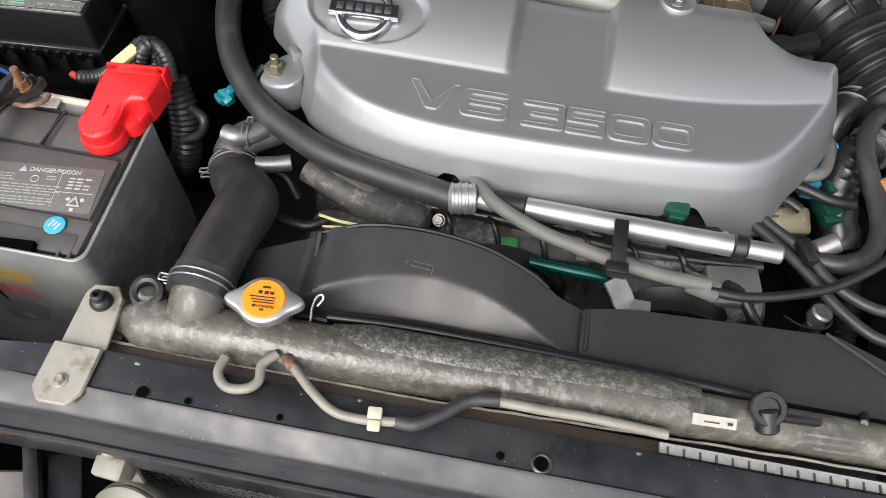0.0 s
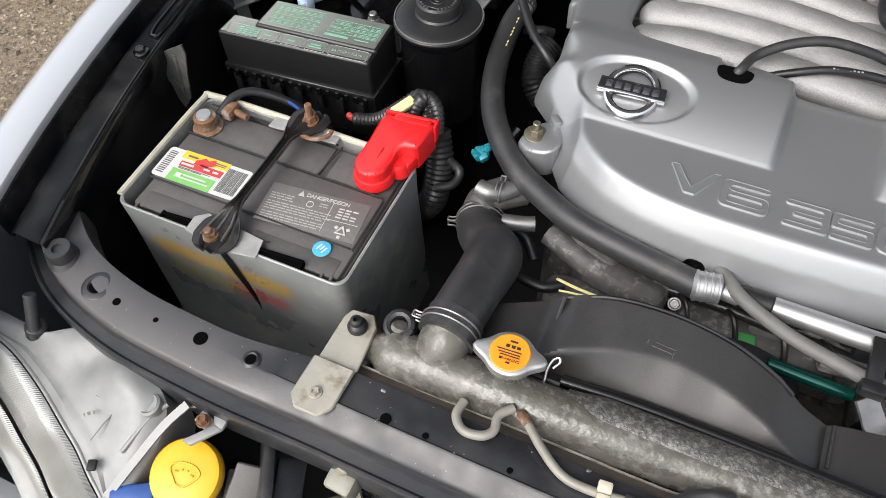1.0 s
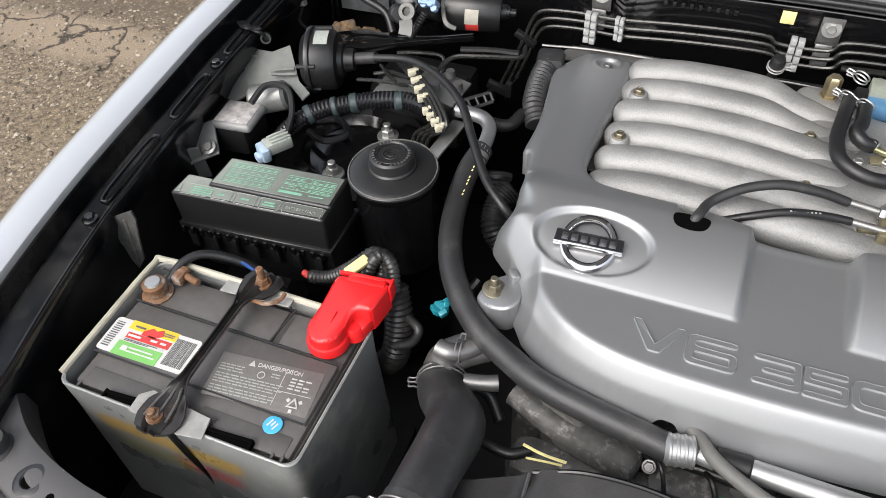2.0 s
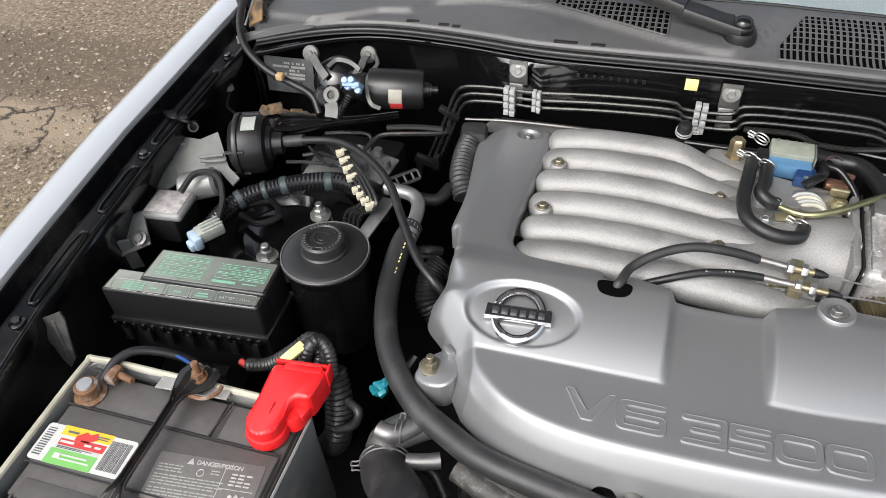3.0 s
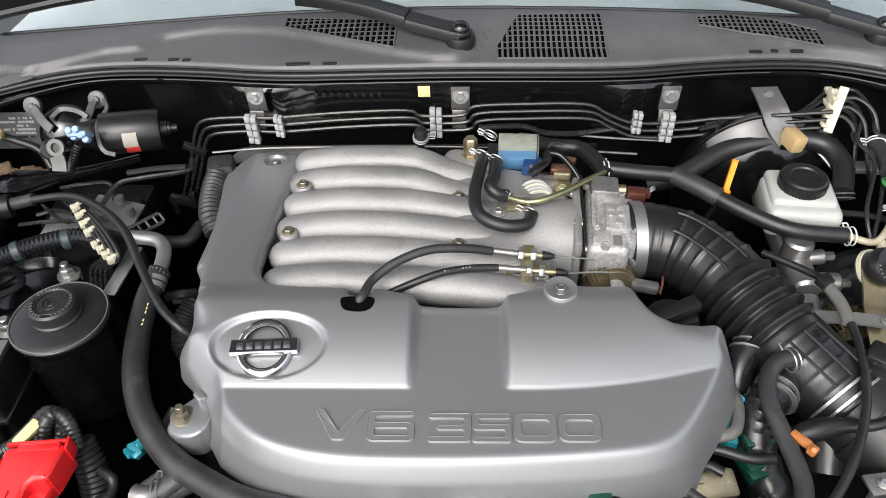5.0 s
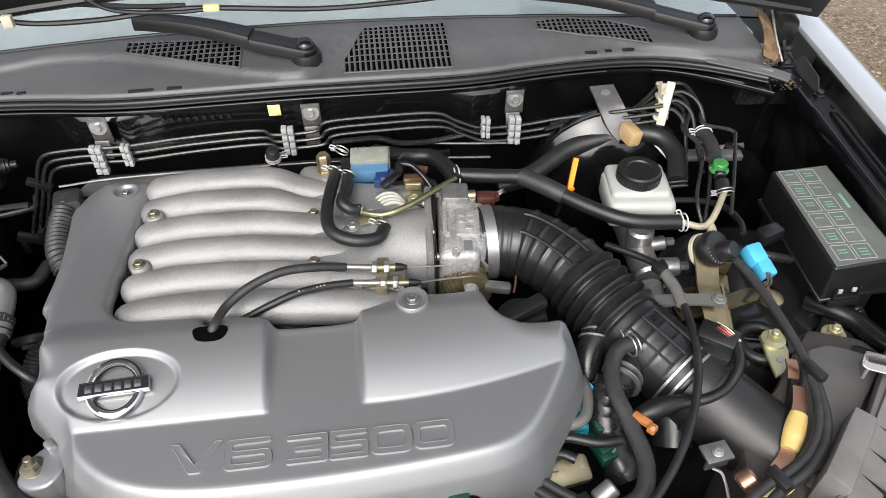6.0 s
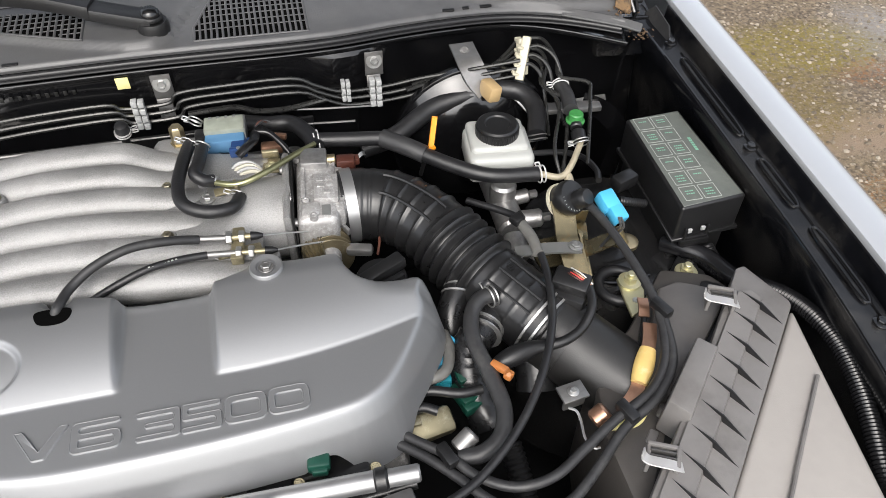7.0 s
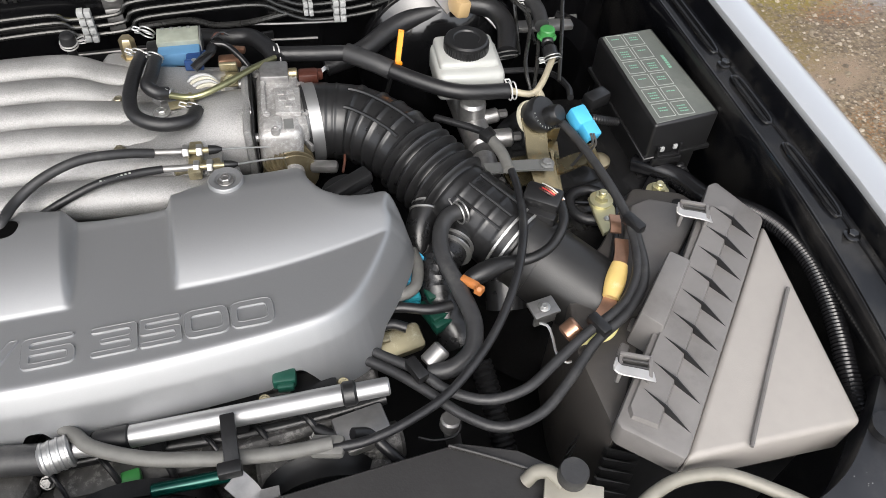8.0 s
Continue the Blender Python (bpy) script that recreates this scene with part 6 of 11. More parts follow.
mount = thing("radiator_bracket", (-0.30, 0.21, 0.99), "dusty beige radiator bracket bolted to the front panel", "bracket")
A, B = Vector((-0.300, 0.247, 0.988)), Vector((-0.301, 0.176, 0.991))
part("plate", join(prism([(-0.313, 0.262), (-0.292, 0.264), (-0.284, 0.253), (-0.2805, 0.206), (-0.318, 0.206), (-0.317, 0.253)], 0.984, 0.9875, 0.0012, 1), prism([(-0.320, 0.207), (-0.2805, 0.207), (-0.2815, 0.169), (-0.290, 0.158), (-0.312, 0.158), (-0.321, 0.168)], 0.9895, 0.993, 0.0012, 1)), BRACKET, mount)
stud = part("rubber_bush", lathe([(0, 0), (0.0092, 0), (0.0092, 0.003), (0.007, 0.006), (0.0052, 0.007), (0.0052, 0.013), (0.0028, 0.014), (0.0026, 0.009), (0, 0.009)], A + Vector((0, 0, 0.0)), 22), RUBBER, mount)
part("bolt", moved(bolt(0.0042, 0.005, 1.4), pose(B.x, B.y, B.z + 0.002)), BRACKET, mount)


def clip_tooth(p):
    return rbox(p, (0.005, 0.003, 0.007), 0.001, (0, 12, 0))


for p in ((-0.252, 0.202, 0.985), (-0.074, 0.206, 0.985), (0.142, 0.206, 0.985)):
    part("seal_clip", clip_tooth(p), STEEL, support)

# fan shroud: a long tray with an arched hood over the fan
def shroud_rear(x):
    return float(np.interp(x, [-0.20, -0.145, -0.10, -0.05, 0.0, 0.04, 0.07, 0.10, 0.14, 0.31, 0.36, 0.40], [0.325, 0.347, 0.357, 0.361, 0.357, 0.346, 0.334, 0.330, 0.336, 0.345, 0.325, 0.29]))


def shroud_z(x, s):
    """s runs from the front edge to the rear."""
    front = 0.960
    hood = float(np.interp(x, [-0.22, -0.15, -0.13, -0.09, -0.03, 0.02, 0.05, 0.075, 0.095], [0.012, 0.022, 0.038, 0.042, 0.041, 0.034, 0.026, 0.012, 0.003]))
    flat = 0.004 + 0.006 * s
    ridge = 0.10 + 0.42 * max(0.0, 1 - ((x + 0.030) / 0.118) ** 2)
    bowl = hood * (0.76 * min(1.0, s / ridge) + 0.24 * max(0.0, (s - ridge) / (1 - ridge)))
    return front + (bowl if x < 0.095 else flat * 0.9) + 0.003 * float(smooth(0.095, 0.11, x))


rows = []
for i in range(125):
    x = -0.205 + 0.0049 * i
    r = shroud_rear(x)
    row = [(x, 0.275 + 0.004 * x, 0.90), (x, 0.275 + 0.004 * x, 0.957)]
    for k in range(29):
        s = k / 28
        row.append((x, 0.279 + (r - 0.279) * s, shroud_z(x, s)))
    row += [(x, r + 0.002, shroud_z(x, 1) - 0.003), (x, r + 0.002, shroud_z(x, 1) - 0.012), (x, r + 0.006, 0.80)]
    rows.append(row)
shroud = thing("fan_shroud", (0.08, 0.31, 0.6), "satin black plastic fan shroud with arched hood", "fan shroud")
part("hood", thick(grid_mesh(rows), 0.002), SHROUD, shroud)
part("front_bead", hose([(-0.19, 0.2785, 0.9610), (0.0, 0.2790, 0.9610), (0.2, 0.2805, 0.9610), (0.37, 0.2815, 0.9595)], 0.0035, 8), SHROUD, shroud)
part("front_lip", hose([(-0.12, 0.2790, 0.9680), (-0.06, 0.2800, 0.9735), (0.0, 0.2800, 0.9745), (0.1, 0.2790, 0.9740), (0.2, 0.2765, 0.9735), (0.235, 0.2745, 0.9725)], 0.0052, 12), BLACK, shroud, "rounded glossy lip along the shroud")
part("facet_edge", hose([(0.30, 0.345, 0.9735), (0.335, 0.325, 0.9725), (0.375, 0.300, 0.9705)], 0.002, 8), SHROUD, shroud)
part("rear_rib", hose([(x, shroud_rear(x) - 0.001, shroud_z(x, 1) + 0.0005) for x in (-0.14, -0.1, -0.05, 0.0, 0.04, 0.06)], 0.0022, 8), GLOSS, shroud)
part("seam_step", hose([(-0.142, 0.292, 0.966), (-0.142, 0.31, 0.975), (-0.142, 0.345, 0.994)], 0.0022, 8), SHROUD, shroud)
part("join_rib", hose([(0.098, 0.292, 0.967), (0.098, 0.31, 0.968), (0.098, 0.33, 0.969)], 0.0016, 8), SHROUD, shroud)
part("cotter_pin", hose([(-0.133, 0.271, 0.972), (-0.134, 0.281, 0.976), (-0.132, 0.289, 0.980), (-0.128, 0.292, 0.982), (-0.126, 0.289, 0.980), (-0.130, 0.283, 0.977)], 0.0013, 6), ZINC, shroud)
part("scratch_mark", moved(bars([(0, 0, 0.022, 0.0006), (0.004, 0.004, 0.018, 0.0005), (-0.011, 0.001, 0.0006, 0.006), (0.008, -0.004, 0.02, 0.0005), (0.012, -0.001, 0.0006, 0.006)], 0.0003), pose(-0.052, 0.328, 0.9935, 30, 0, -4)), RUBBER_GREY, shroud, "faint scratched paint mark")
post = part("shroud_pin", rod((0.330, 0.281, 0.965), (0.318, 0.265, 0.985), 0.0035, 10), SHROUD, shroud)

# condenser edge in front of the radiator
condenser = thing("condenser", (0.1, 0.12, 0.6), "condenser core with pale crimped fins behind the front panel", "condenser")
part("core", rbox((0.06, 0.156, 0.80), (0.68, 0.02, 0.28), 0.003), FIN, condenser)
for k in range(9):
    z = 0.940 - 0.011 * k
    part("tube_row", rod((-0.27, 0.1452, z), (0.39, 0.1452, z), 0.0014, 6), FIN, condenser)
    part("zigzag_fins", sweep([Vector((-0.27 + 0.0042 * i, 0.1446, z - 0.0055 + 0.0042 * (-1) ** i)) for i in range(158)], 0.0007, 4), FIN_EDGE, condenser)
CA, CB = Vector((0.160, 0.2170, 0.9775)), Vector((0.336, 0.2195, 0.9735))
edge = part("pale_edge", strip([CA.lerp(CB, k / 12) for k in range(13)], 0.0085, 0.004), PALE_FIN, condenser, "pale exposed fin ends")
for k in range(14):
    part("fin_tab", rbox(CA.lerp(CB, (k + 0.5) / 14) + Vector((0, -0.0015, 0.0018)), (0.0016, 0.006, 0.003), 0.0003, (0, 0, 1)), BROWN, edge)

# lock bracket, horn and headlamp before the front panel
catch = thing("grille_bracket", (-0.264, 0.141, 0.930), "beige plastic grille bracket under the front panel", "bracket")
part("plate", join(rbox((-0.262, 0.144, 0.945), (0.03, 0.008, 0.012), 0.002, (0, 0, -4)), rbox((-0.261, 0.134, 0.930), (0.026, 0.02, 0.03), 0.004, (15, 0, -4))), HORN_BEIGE, catch)
part("peg", rod((-0.265, 0.140, 0.940), (-0.260, 0.142, 0.955), 0.007, 14), HORN_BEIGE, catch)
horn = thing("horn", (-0.261, 0.113, 0.880), "beige round horn below the front panel", "horn")
HC = Vector((-0.254, 0.104, 0.874))
shell_ = part("horn_body", moved(lathe([(0, -0.030), (0.016, -0.029), (0.027, -0.020), (0.0335, -0.011), (0.0350, -0.006), (0.0352, -0.0032), (0.0330, -0.0026), (0.0330, -0.0008), (0.0356, 0.0), (0.0358, 0.0028), (0.033, 0.0050), (0.021, 0.0072), (0.018, 0.0066), (0.0, 0.0072)], n=44), along(HC, HC + Vector((-0.10, -0.78, 0.58)))), HORN_BEIGE, horn)
part("clamp_seam", moved(lathe([(0.0331, -0.0024), (0.0334, -0.0017), (0.0331, -0.0010)], n=44, caps=False), along(HC, HC + Vector((-0.10, -0.78, 0.58)))), HOLE_SHADE, shell_, "dark seam round the rim")
part("hanger", strip(spline([(-0.262, 0.139, 0.930), (-0.259, 0.136, 0.912), (-0.256, 0.130, 0.890)], 5), 0.020, 0.003, (0, -0.8, 0.6)), HORN_BEIGE, horn)

lamp = thing("headlamp", (-0.6, 0.08, 0.85), "grey headlamp housing with ribbed clear lens", "headlight")
UP = spline([(-0.704, 0.143, 0.945), (-0.650, 0.142, 0.946), (-0.585, 0.142, 0.948), (-0.556, 0.160, 0.950), (-0.518, 0.158, 0.948), (-0.476, 0.146, 0.942), (-0.444, 0.132, 0.934), (-0.435, 0.104, 0.922), (-0.440, 0.069, 0.910), (-0.439, 0.046, 0.900)], 6)
LO = spline([(-0.706, 0.125, 0.938), (-0.671, 0.123, 0.937), (-0.634, 0.119, 0.935), (-0.605, 0.112, 0.932), (-0.565, 0.096, 0.926), (-0.529, 0.078, 0.919), (-0.502, 0.064, 0.912), (-0.481, 0.050, 0.905), (-0.463, 0.039, 0.897), (-0.444, 0.025, 0.888)], 6)
LN = len(UP) - 1
rows = []
for a, b in zip(UP, LO):
    k = len(rows) / LN
    row = [tuple(a + Vector((0.006, 0.008, -0.05))), tuple(a + Vector((0.001, 0.001, -0.004)))]
    for i in range(17):
        t = i / 16
        # shallow shell, the bulb dome near the front panel, a step along the lens
        lift = 0.007 * math.sin(math.pi * t) + 0.017 * math.exp(-((k - 0.60) / 0.13) ** 2 - ((t - 0.22) / 0.26) ** 2) - 0.010 * math.exp(-((k - 0.46) / 0.05) ** 2 - ((t - 0.30) / 0.30) ** 2)
        lift += 0.004 * float(smooth(0.80, 0.86, t))
        row.append(tuple(a.lerp(b, t) + Vector((0, 0, lift))))
    rows.append(row)
part("housing", thick(grid_mesh(rows), 0.003), HORN, lamp)
part("housing_rib", hose([(-0.490, 0.075, 0.928), (-0.486, 0.090, 0.933), (-0.484, 0.107, 0.937), (-0.505, 0.109, 0.940)], 0.0009, 6), HORN, lamp)
part("housing_rib", hose([(-0.459, 0.078, 0.924), (-0.449, 0.111, 0.936), (-0.439, 0.129, 0.940)], 0.0022, 8), HORN, lamp)
part("housing_mark", moved(bars([(-0.004, 0, 0.0012, 0.004), (0, 0, 0.0026, 0.004), (0.004, 0, 0.0014, 0.004)], 0.0004), pose(*(-0.501, 0.093, 0.938), -8, 10, 48)), BRACKET, lamp)
part("housing_window", rbox((-0.478, 0.058, 0.920), (0.008, 0.010, 0.004), 0.001, (0, 0, 25)), DARK, lamp)
part("boot_cup", lathe([(0, 0), (0.010, 0), (0.011, 0.004), (0.011, 0.010), (0.009, 0.012), (0.007, 0.010), (0, 0.010)], (-0.451, 0.123, 0.934), 20, (10, -10, 0)), HORN, lamp)
for inner, outer, drop, lab_ in ((0.003, 0.040, 0.000, "ribbed bright headlamp lens"), (0.046, 0.075, 0.006, "outer ribbed band of the lens")):
    rows = []
    for i in range(len(LO) - 1):
        for q in range(6):
            p = LO[i].lerp(LO[i + 1], q / 6)
            rip = 0.0012 * (q % 2)
            row = []
            for f in (0.0, 0.15, 0.4, 0.7, 0.9, 1.0):
                d = inner + (outer - inner) * f
                row.append(tuple(p + Vector((-d * 0.80, -d * 0.60, 0.004 - drop - 0.10 * d - 4.5 * d * d + (rip if 0 < f < 1 else -0.002)))))
            rows.append(row)
    part("lens", thick(grid_mesh(rows), 0.002), LENS, lamp, lab_)
part("lens_rim", hose([p + Vector((0.001, 0.001, 0.0045)) for p in LO[::3]], 0.0022, 8, 3), HORN, lamp)
part("adjuster", join(rod((-0.596, 0.132, 0.945), (-0.600, 0.157, 0.985), 0.0062, 12), rod((-0.600, 0.137, 0.940), (-0.597, 0.141, 0.955), 0.0105, 14)), RUBBER_GREY, lamp)
part("mount_arm", strip(spline([(-0.456, 0.042, 0.905), (-0.442, 0.077, 0.925), (-0.430, 0.110, 0.940), (-0.417, 0.134, 0.950)], 5), 0.0075, 0.0035, (0.2, -0.3, 1)), HORN, lamp, "pale grey plastic arm")
PM = pose(*(-0.398, 0.130, 0.944), 8, 0, -16)
part("mount_plate", moved(join(prism([(-0.019, -0.002), (-0.015, 0.014), (0.003, 0.016), (0.004, 0.008), (-0.010, 0.005)], -0.0015, 0.0020, 0.001, 2), prism([(0.003, 0.016), (0.019, 0.011), (0.021, 0.003), (0.012, 0.002), (0.004, 0.008)], -0.0015, 0.0020, 0.001, 2), prism([(0.021, 0.003), (0.008, -0.024), (-0.002, -0.026), (0.012, 0.002)], -0.0015, 0.0020, 0.001, 2), rbox((0.002, -0.001, -0.002), (0.020, 0.012, 0.002), 0.0008)), PM), HORN, lamp, "pale grey plastic bolt frame")
part("tab_bolt", moved(bolt(0.005, 0.008, 1.3), pose(*(-0.396, 0.127, 0.947))), RUST, lamp)
for p in ((-0.603, 0.205, 0.985),):
    part("bump_stop", join(lathe([(0, 0), (0.016, 0), (0.017, 0.003), (0.013, 0.008), (0.0135, 0.016), (0.012, 0.020), (0.006, 0.020), (0.005, 0.017), (0, 0.017)], (p[0], p[1], 0.975), 24)), RUBBER_GREY, support, "rubber bonnet bump stop")

washer = thing("washer_filler", (-0.415, 0.075, 0.860), "yellow washer reservoir cap on a dark filler neck", "reservoir cap")
WC = Vector((-0.398, 0.086, 0.915))
WM = pose(WC.x, WC.y, WC.z, 14, 4, 8)
capw = part("cap", moved(lathe([(0, 0.004), (0.027, 0.005), (0.031, 0.0035), (0.0325, 0.0), (0.0325, -0.009), (0.031, -0.011), (0, -0.011)], n=36), WM), YELLOW, washer, "bright yellow snap cap")
part("cap_tab", moved(rbox((0.013, -0.031, -0.005), (0.014, 0.012, 0.006), 0.002, (0, 0, 22)), WM), YELLOW, capw)
fan = [Vector((x, y, 0.0048)) for x, y in ((-0.004, -0.010), (-0.014, 0.002), (-0.009, 0.008), (0.0, 0.0095), (0.009, 0.008), (0.014, 0.002), (0.004, -0.010), (-0.004, -0.010))]
part("embossed_mark", moved(join(sweep(spline(fan, 4), 0.0010, 6, False), *[rod((x, y, 0.0040), (x * 1.5, y * 1.5 - 0.001, 0.0054), 0.0010, 6) for x, y in ((-0.006, 0.001), (-0.002, 0.003), (0.002, 0.003), (0.006, 0.001))]), WM), YELLOW, capw)
part("neck", moved(lathe([(0, -0.2), (0.026, -0.2), (0.026, -0.011), (0, -0.011)], n=24), WM), BLACK, washer)
part("filler_panel", join(rbox((-0.352, 0.082, 0.880), (0.030, 0.090, 0.006), 0.003, (38, 30, 20)), rbox((-0.366, 0.078, 0.860), (0.014, 0.07, 0.06), 0.003, (0, 20, 24))), FILLER, washer, "grey-beige filler panel")
part("dark_bracket", join(rbox((-0.336, 0.112, 0.895), (0.012, 0.10, 0.05), 0.004, (0, 18, 28)), rbox((-0.318, 0.105, 0.865), (0.028, 0.09, 0.01), 0.003, (20, 20, 24))), RUBBER_GREY, washer)
part("blue_clip", rbox((-0.436, 0.053, 0.900), (0.04, 0.02, 0.02), 0.004, (10, 0, 30)), BLUE, washer)

# ---- battery and its neighbours ----
battery = thing("battery", (-0.472, 0.366, 0.78), "dark grey battery in a milky plastic sleeve, corroded terminals", "battery")
BX0, BX1, BY0, BY1, BT = -0.600, -0.343, 0.287, 0.446, 0.972
BC = ((BX0 + BX1) / 2, (BY0 + BY1) / 2)
part("case", rbox((*BC, 0.865), (BX1 - BX0 - 0.006, BY1 - BY0 - 0.004, 0.20), 0.006), BATTERY, battery)
lid = part("lid", rbox((*BC, 0.964), (BX1 - BX0 - 0.012, BY1 - BY0 - 0.010, 0.012), 0.004), BATTERY, battery, "dusty moulded battery lid")
for c, w in (((BC[0], 0.360, 0.970), (BX1 - BX0 - 0.016, 0.068, 0.010)), ((-0.508, 0.418, 0.9685), (0.155, 0.040, 0.009)), ((-0.400, 0.418, 0.9685), (0.045, 0.040, 0.009)), ((-0.530, 0.302, 0.967), (0.11, 0.022, 0.008)), ((-0.405, 0.302, 0.967), (0.10, 0.022, 0.008))):
    part("lid_panel", rbox(c, w, 0.002), BATTERY, lid)
for a, b in (((-0.594, 0.3945), (-0.352, 0.3945)), ((-0.594, 0.3255), (-0.352, 0.3255)), ((-0.430, 0.397), (-0.424, 0.440)), ((-0.594, 0.441), (-0.43, 0.441)), ((-0.515, 0.2935), (-0.430, 0.3015))):
    a, b = Vector((*a, 0.9757)), Vector((*b, 0.9757))
    part("lid_groove", strip([a.lerp(b, k / 4) for k in range(5)], 0.0018, 0.0012), INK, lid)
# black pieces laid on the lid paint the shade of the lift slots
for x in (-0.525, -0.412):
    part("lift_slot", join(rbox((x, 0.2925, 0.9735), (0.052, 0.0035, 0.007), 0.001, (0, 0, 4)), rbox((x, 0.2885, 0.9715), (0.046, 0.007, 0.006), 0.001, (0, 0, 4)), rbox((x + 0.025, 0.290, 0.9735), (0.003, 0.009, 0.007), 0.001), rbox((x - 0.025, 0.289, 0.9735), (0.003, 0.009, 0.007), 0.001)), HOLE_SHADE, lid)
for x in (-0.585, -0.365, -0.355):
    part("lid_clip", rbox((x, 0.290, 0.968), (0.003, 0.006, 0.008), 0.0006), BATTERY, lid)


def sleeve_wall():
    out = [(BX0 - 0.004, BY0 - 0.003), (BX1 + 0.004, BY0 - 0.003), (BX1 + 0.004, BY1 + 0.004), (BX0 - 0.004, BY1 + 0.004)]
    bm = bmesh.new()
    rings = []
    for z, g in ((0.74, 0.004), (0.80, 0.003), (0.88, 0.002), (0.94, 0.001), (0.9755, 0.0015), (0.9765, 0.0), (0.9755, -0.0015), (0.94, -0.002), (0.80, -0.001)):
        ring = []
        for i, (x, y) in enumerate(out):
            sx, sy = (-1 if i in (0, 3) else 1), (-1 if i in (0, 1) else 1)
            for k in range(5):
                a = {0: 180, 1: 270, 2: 0, 3: 90}[i] + 90 * k / 4
                r = 0.012
                ring.append((x - sx * (r - g) + (r) * math.cos(radians(a)), y - sy * (r - g) + (r) * math.sin(radians(a)), z))
        rings.append([bm.verts.new(p) for p in ring])
    n = len(rings[0])
    for a, b in zip(rings, rings[1:]):
        for k in range(n):
            bm.faces.new((a[k], a[(k + 1) % n], b[(k + 1) % n], b[k]))
    return bm


sleeve = part("sleeve", sleeve_wall(), SLEEVE_LABEL, battery, "milky grey translucent sleeve, label showing through")
part("sleeve_rim", hose([(-0.36, 0.4515, 0.977), (-0.50, 0.4515, 0.979), (-0.596, 0.4505, 0.979), (-0.6055, 0.440, 0.979), (-0.6055, 0.36, 0.979), (-0.605, 0.292, 0.978)], 0.0036, 8, 8), SLEEVE_PALE, sleeve, "yellowed sleeve edge")
part("sleeve_lip", strip(spline([(-0.6035, 0.452, 0.9765), (-0.6085, 0.440, 0.9765), (-0.6090, 0.40, 0.9765), (-0.6090, 0.34, 0.9760), (-0.6085, 0.294, 0.9750)], 6), 0.011, 0.0018, (-0.5, 0, 0.85)), SLEEVE_PALE, sleeve, "yellowed outer sleeve lip")


def flat_quad(a, b, d, lift=0.0):
    """The pose of a label whose corner is a, with its x towards b and y towards d; also its size."""
    a, b, d = Vector(a), Vector(b), Vector(d)
    u, v = b - a, d - a
    w, h = u.length, v.length
    u.normalize()
    n = Vector((0, 0, 1))
    m = Matrix((u, n.cross(u), n)).transposed().to_4x4()
    c = a + (b - a) / 2 + (d - a) / 2
    m.translation = c + Vector((0, 0, lift))
    return m, w, h


# paper label and warning label on the lid
LM, LW, LH = flat_quad((-0.597, 0.329, 0.975), (-0.493, 0.331, 0.975), (-0.596, 0.370, 0.975))
paper = part("paper_label", moved(prism([(sx * (LW / 2 - 0.004) + 0.004 * math.cos(a), sy * (LH / 2 - 0.004) + 0.004 * math.sin(a)) for sx, sy, a0 in ((1, 1, 0), (-1, 1, 90), (-1, -1, 180), (1, -1, 270)) for a in (radians(a0 + 22.5 * k) for k in range(5))], 0.0, 0.0007, 0), LM), LABEL_WHITE, battery, "white battery label with coloured panel")
X = LW / 2
LP = LM @ Matrix.Translation((0.004, 0, 0)) @ Matrix.Diagonal((0.86, 0.96, 1, 1))
part("yellow_panel", moved(bars([(-0.010, 0.0165, 0.066, 0.011)], 0.0004), LP @ Matrix.Translation((0, 0, 0.0007))), LABEL_YELLOW, paper)
part("red_panel", moved(join(bars([(0.004, 0.0045, 0.034, 0.009), (-0.026, 0.0035, 0.026, 0.007), (-0.012, 0.0105, 0.020, 0.006)], 0.0005), prism([(-0.022, 0.012), (-0.012, 0.019), (-0.006, 0.0165), (0.002, 0.0205), (0.006, 0.013), (0.0, 0.010)], 0.0, 0.0008, 0)), LP @ Matrix.Translation((0, 0, 0.0007))), LABEL_RED, paper)
part("green_panel", moved(bars([(-0.012, -0.0135, 0.062, 0.017)], 0.0004), LP @ Matrix.Translation((0, 0, 0.0007))), LABEL_GREEN, paper)
random.seed(8)
x = X - 0.027
while x < X - 0.004:
    w = random.choice((0.0005, 0.0008, 0.0012))
    part("code_bar", moved(bars([(x, 0.0, w, 0.032)], 0.0004), LM @ Matrix.Translation((0, 0, 0.0007))), CODE_GREY, paper)
    x += w + random.choice((0.0006, 0.0009))
for k in range(12):
    part("code_bar", moved(bars([(-X + 0.0075, 0.015 - 0.0027 * k, 0.009, 0.0010 + 0.0005 * (k % 2))], 0.0004), LM @ Matrix.Translation((0, 0, 0.0007))), CODE_GREY, paper)
part("white_lines", moved(bars([(0.012, 0.0045, 0.008, 0.0024), (-0.001, 0.0045, 0.009, 0.0024), (-0.028, 0.0035, 0.018, 0.0026), (-0.008, -0.0105, 0.034, 0.0016), (-0.006, -0.0150, 0.040, 0.0016), (-0.030, -0.0125, 0.008, 0.006), (-0.012, -0.0028, 0.058, 0.0024)], 0.0004), LP @ Matrix.Translation((0, 0, 0.0013))), LABEL_WHITE, paper)
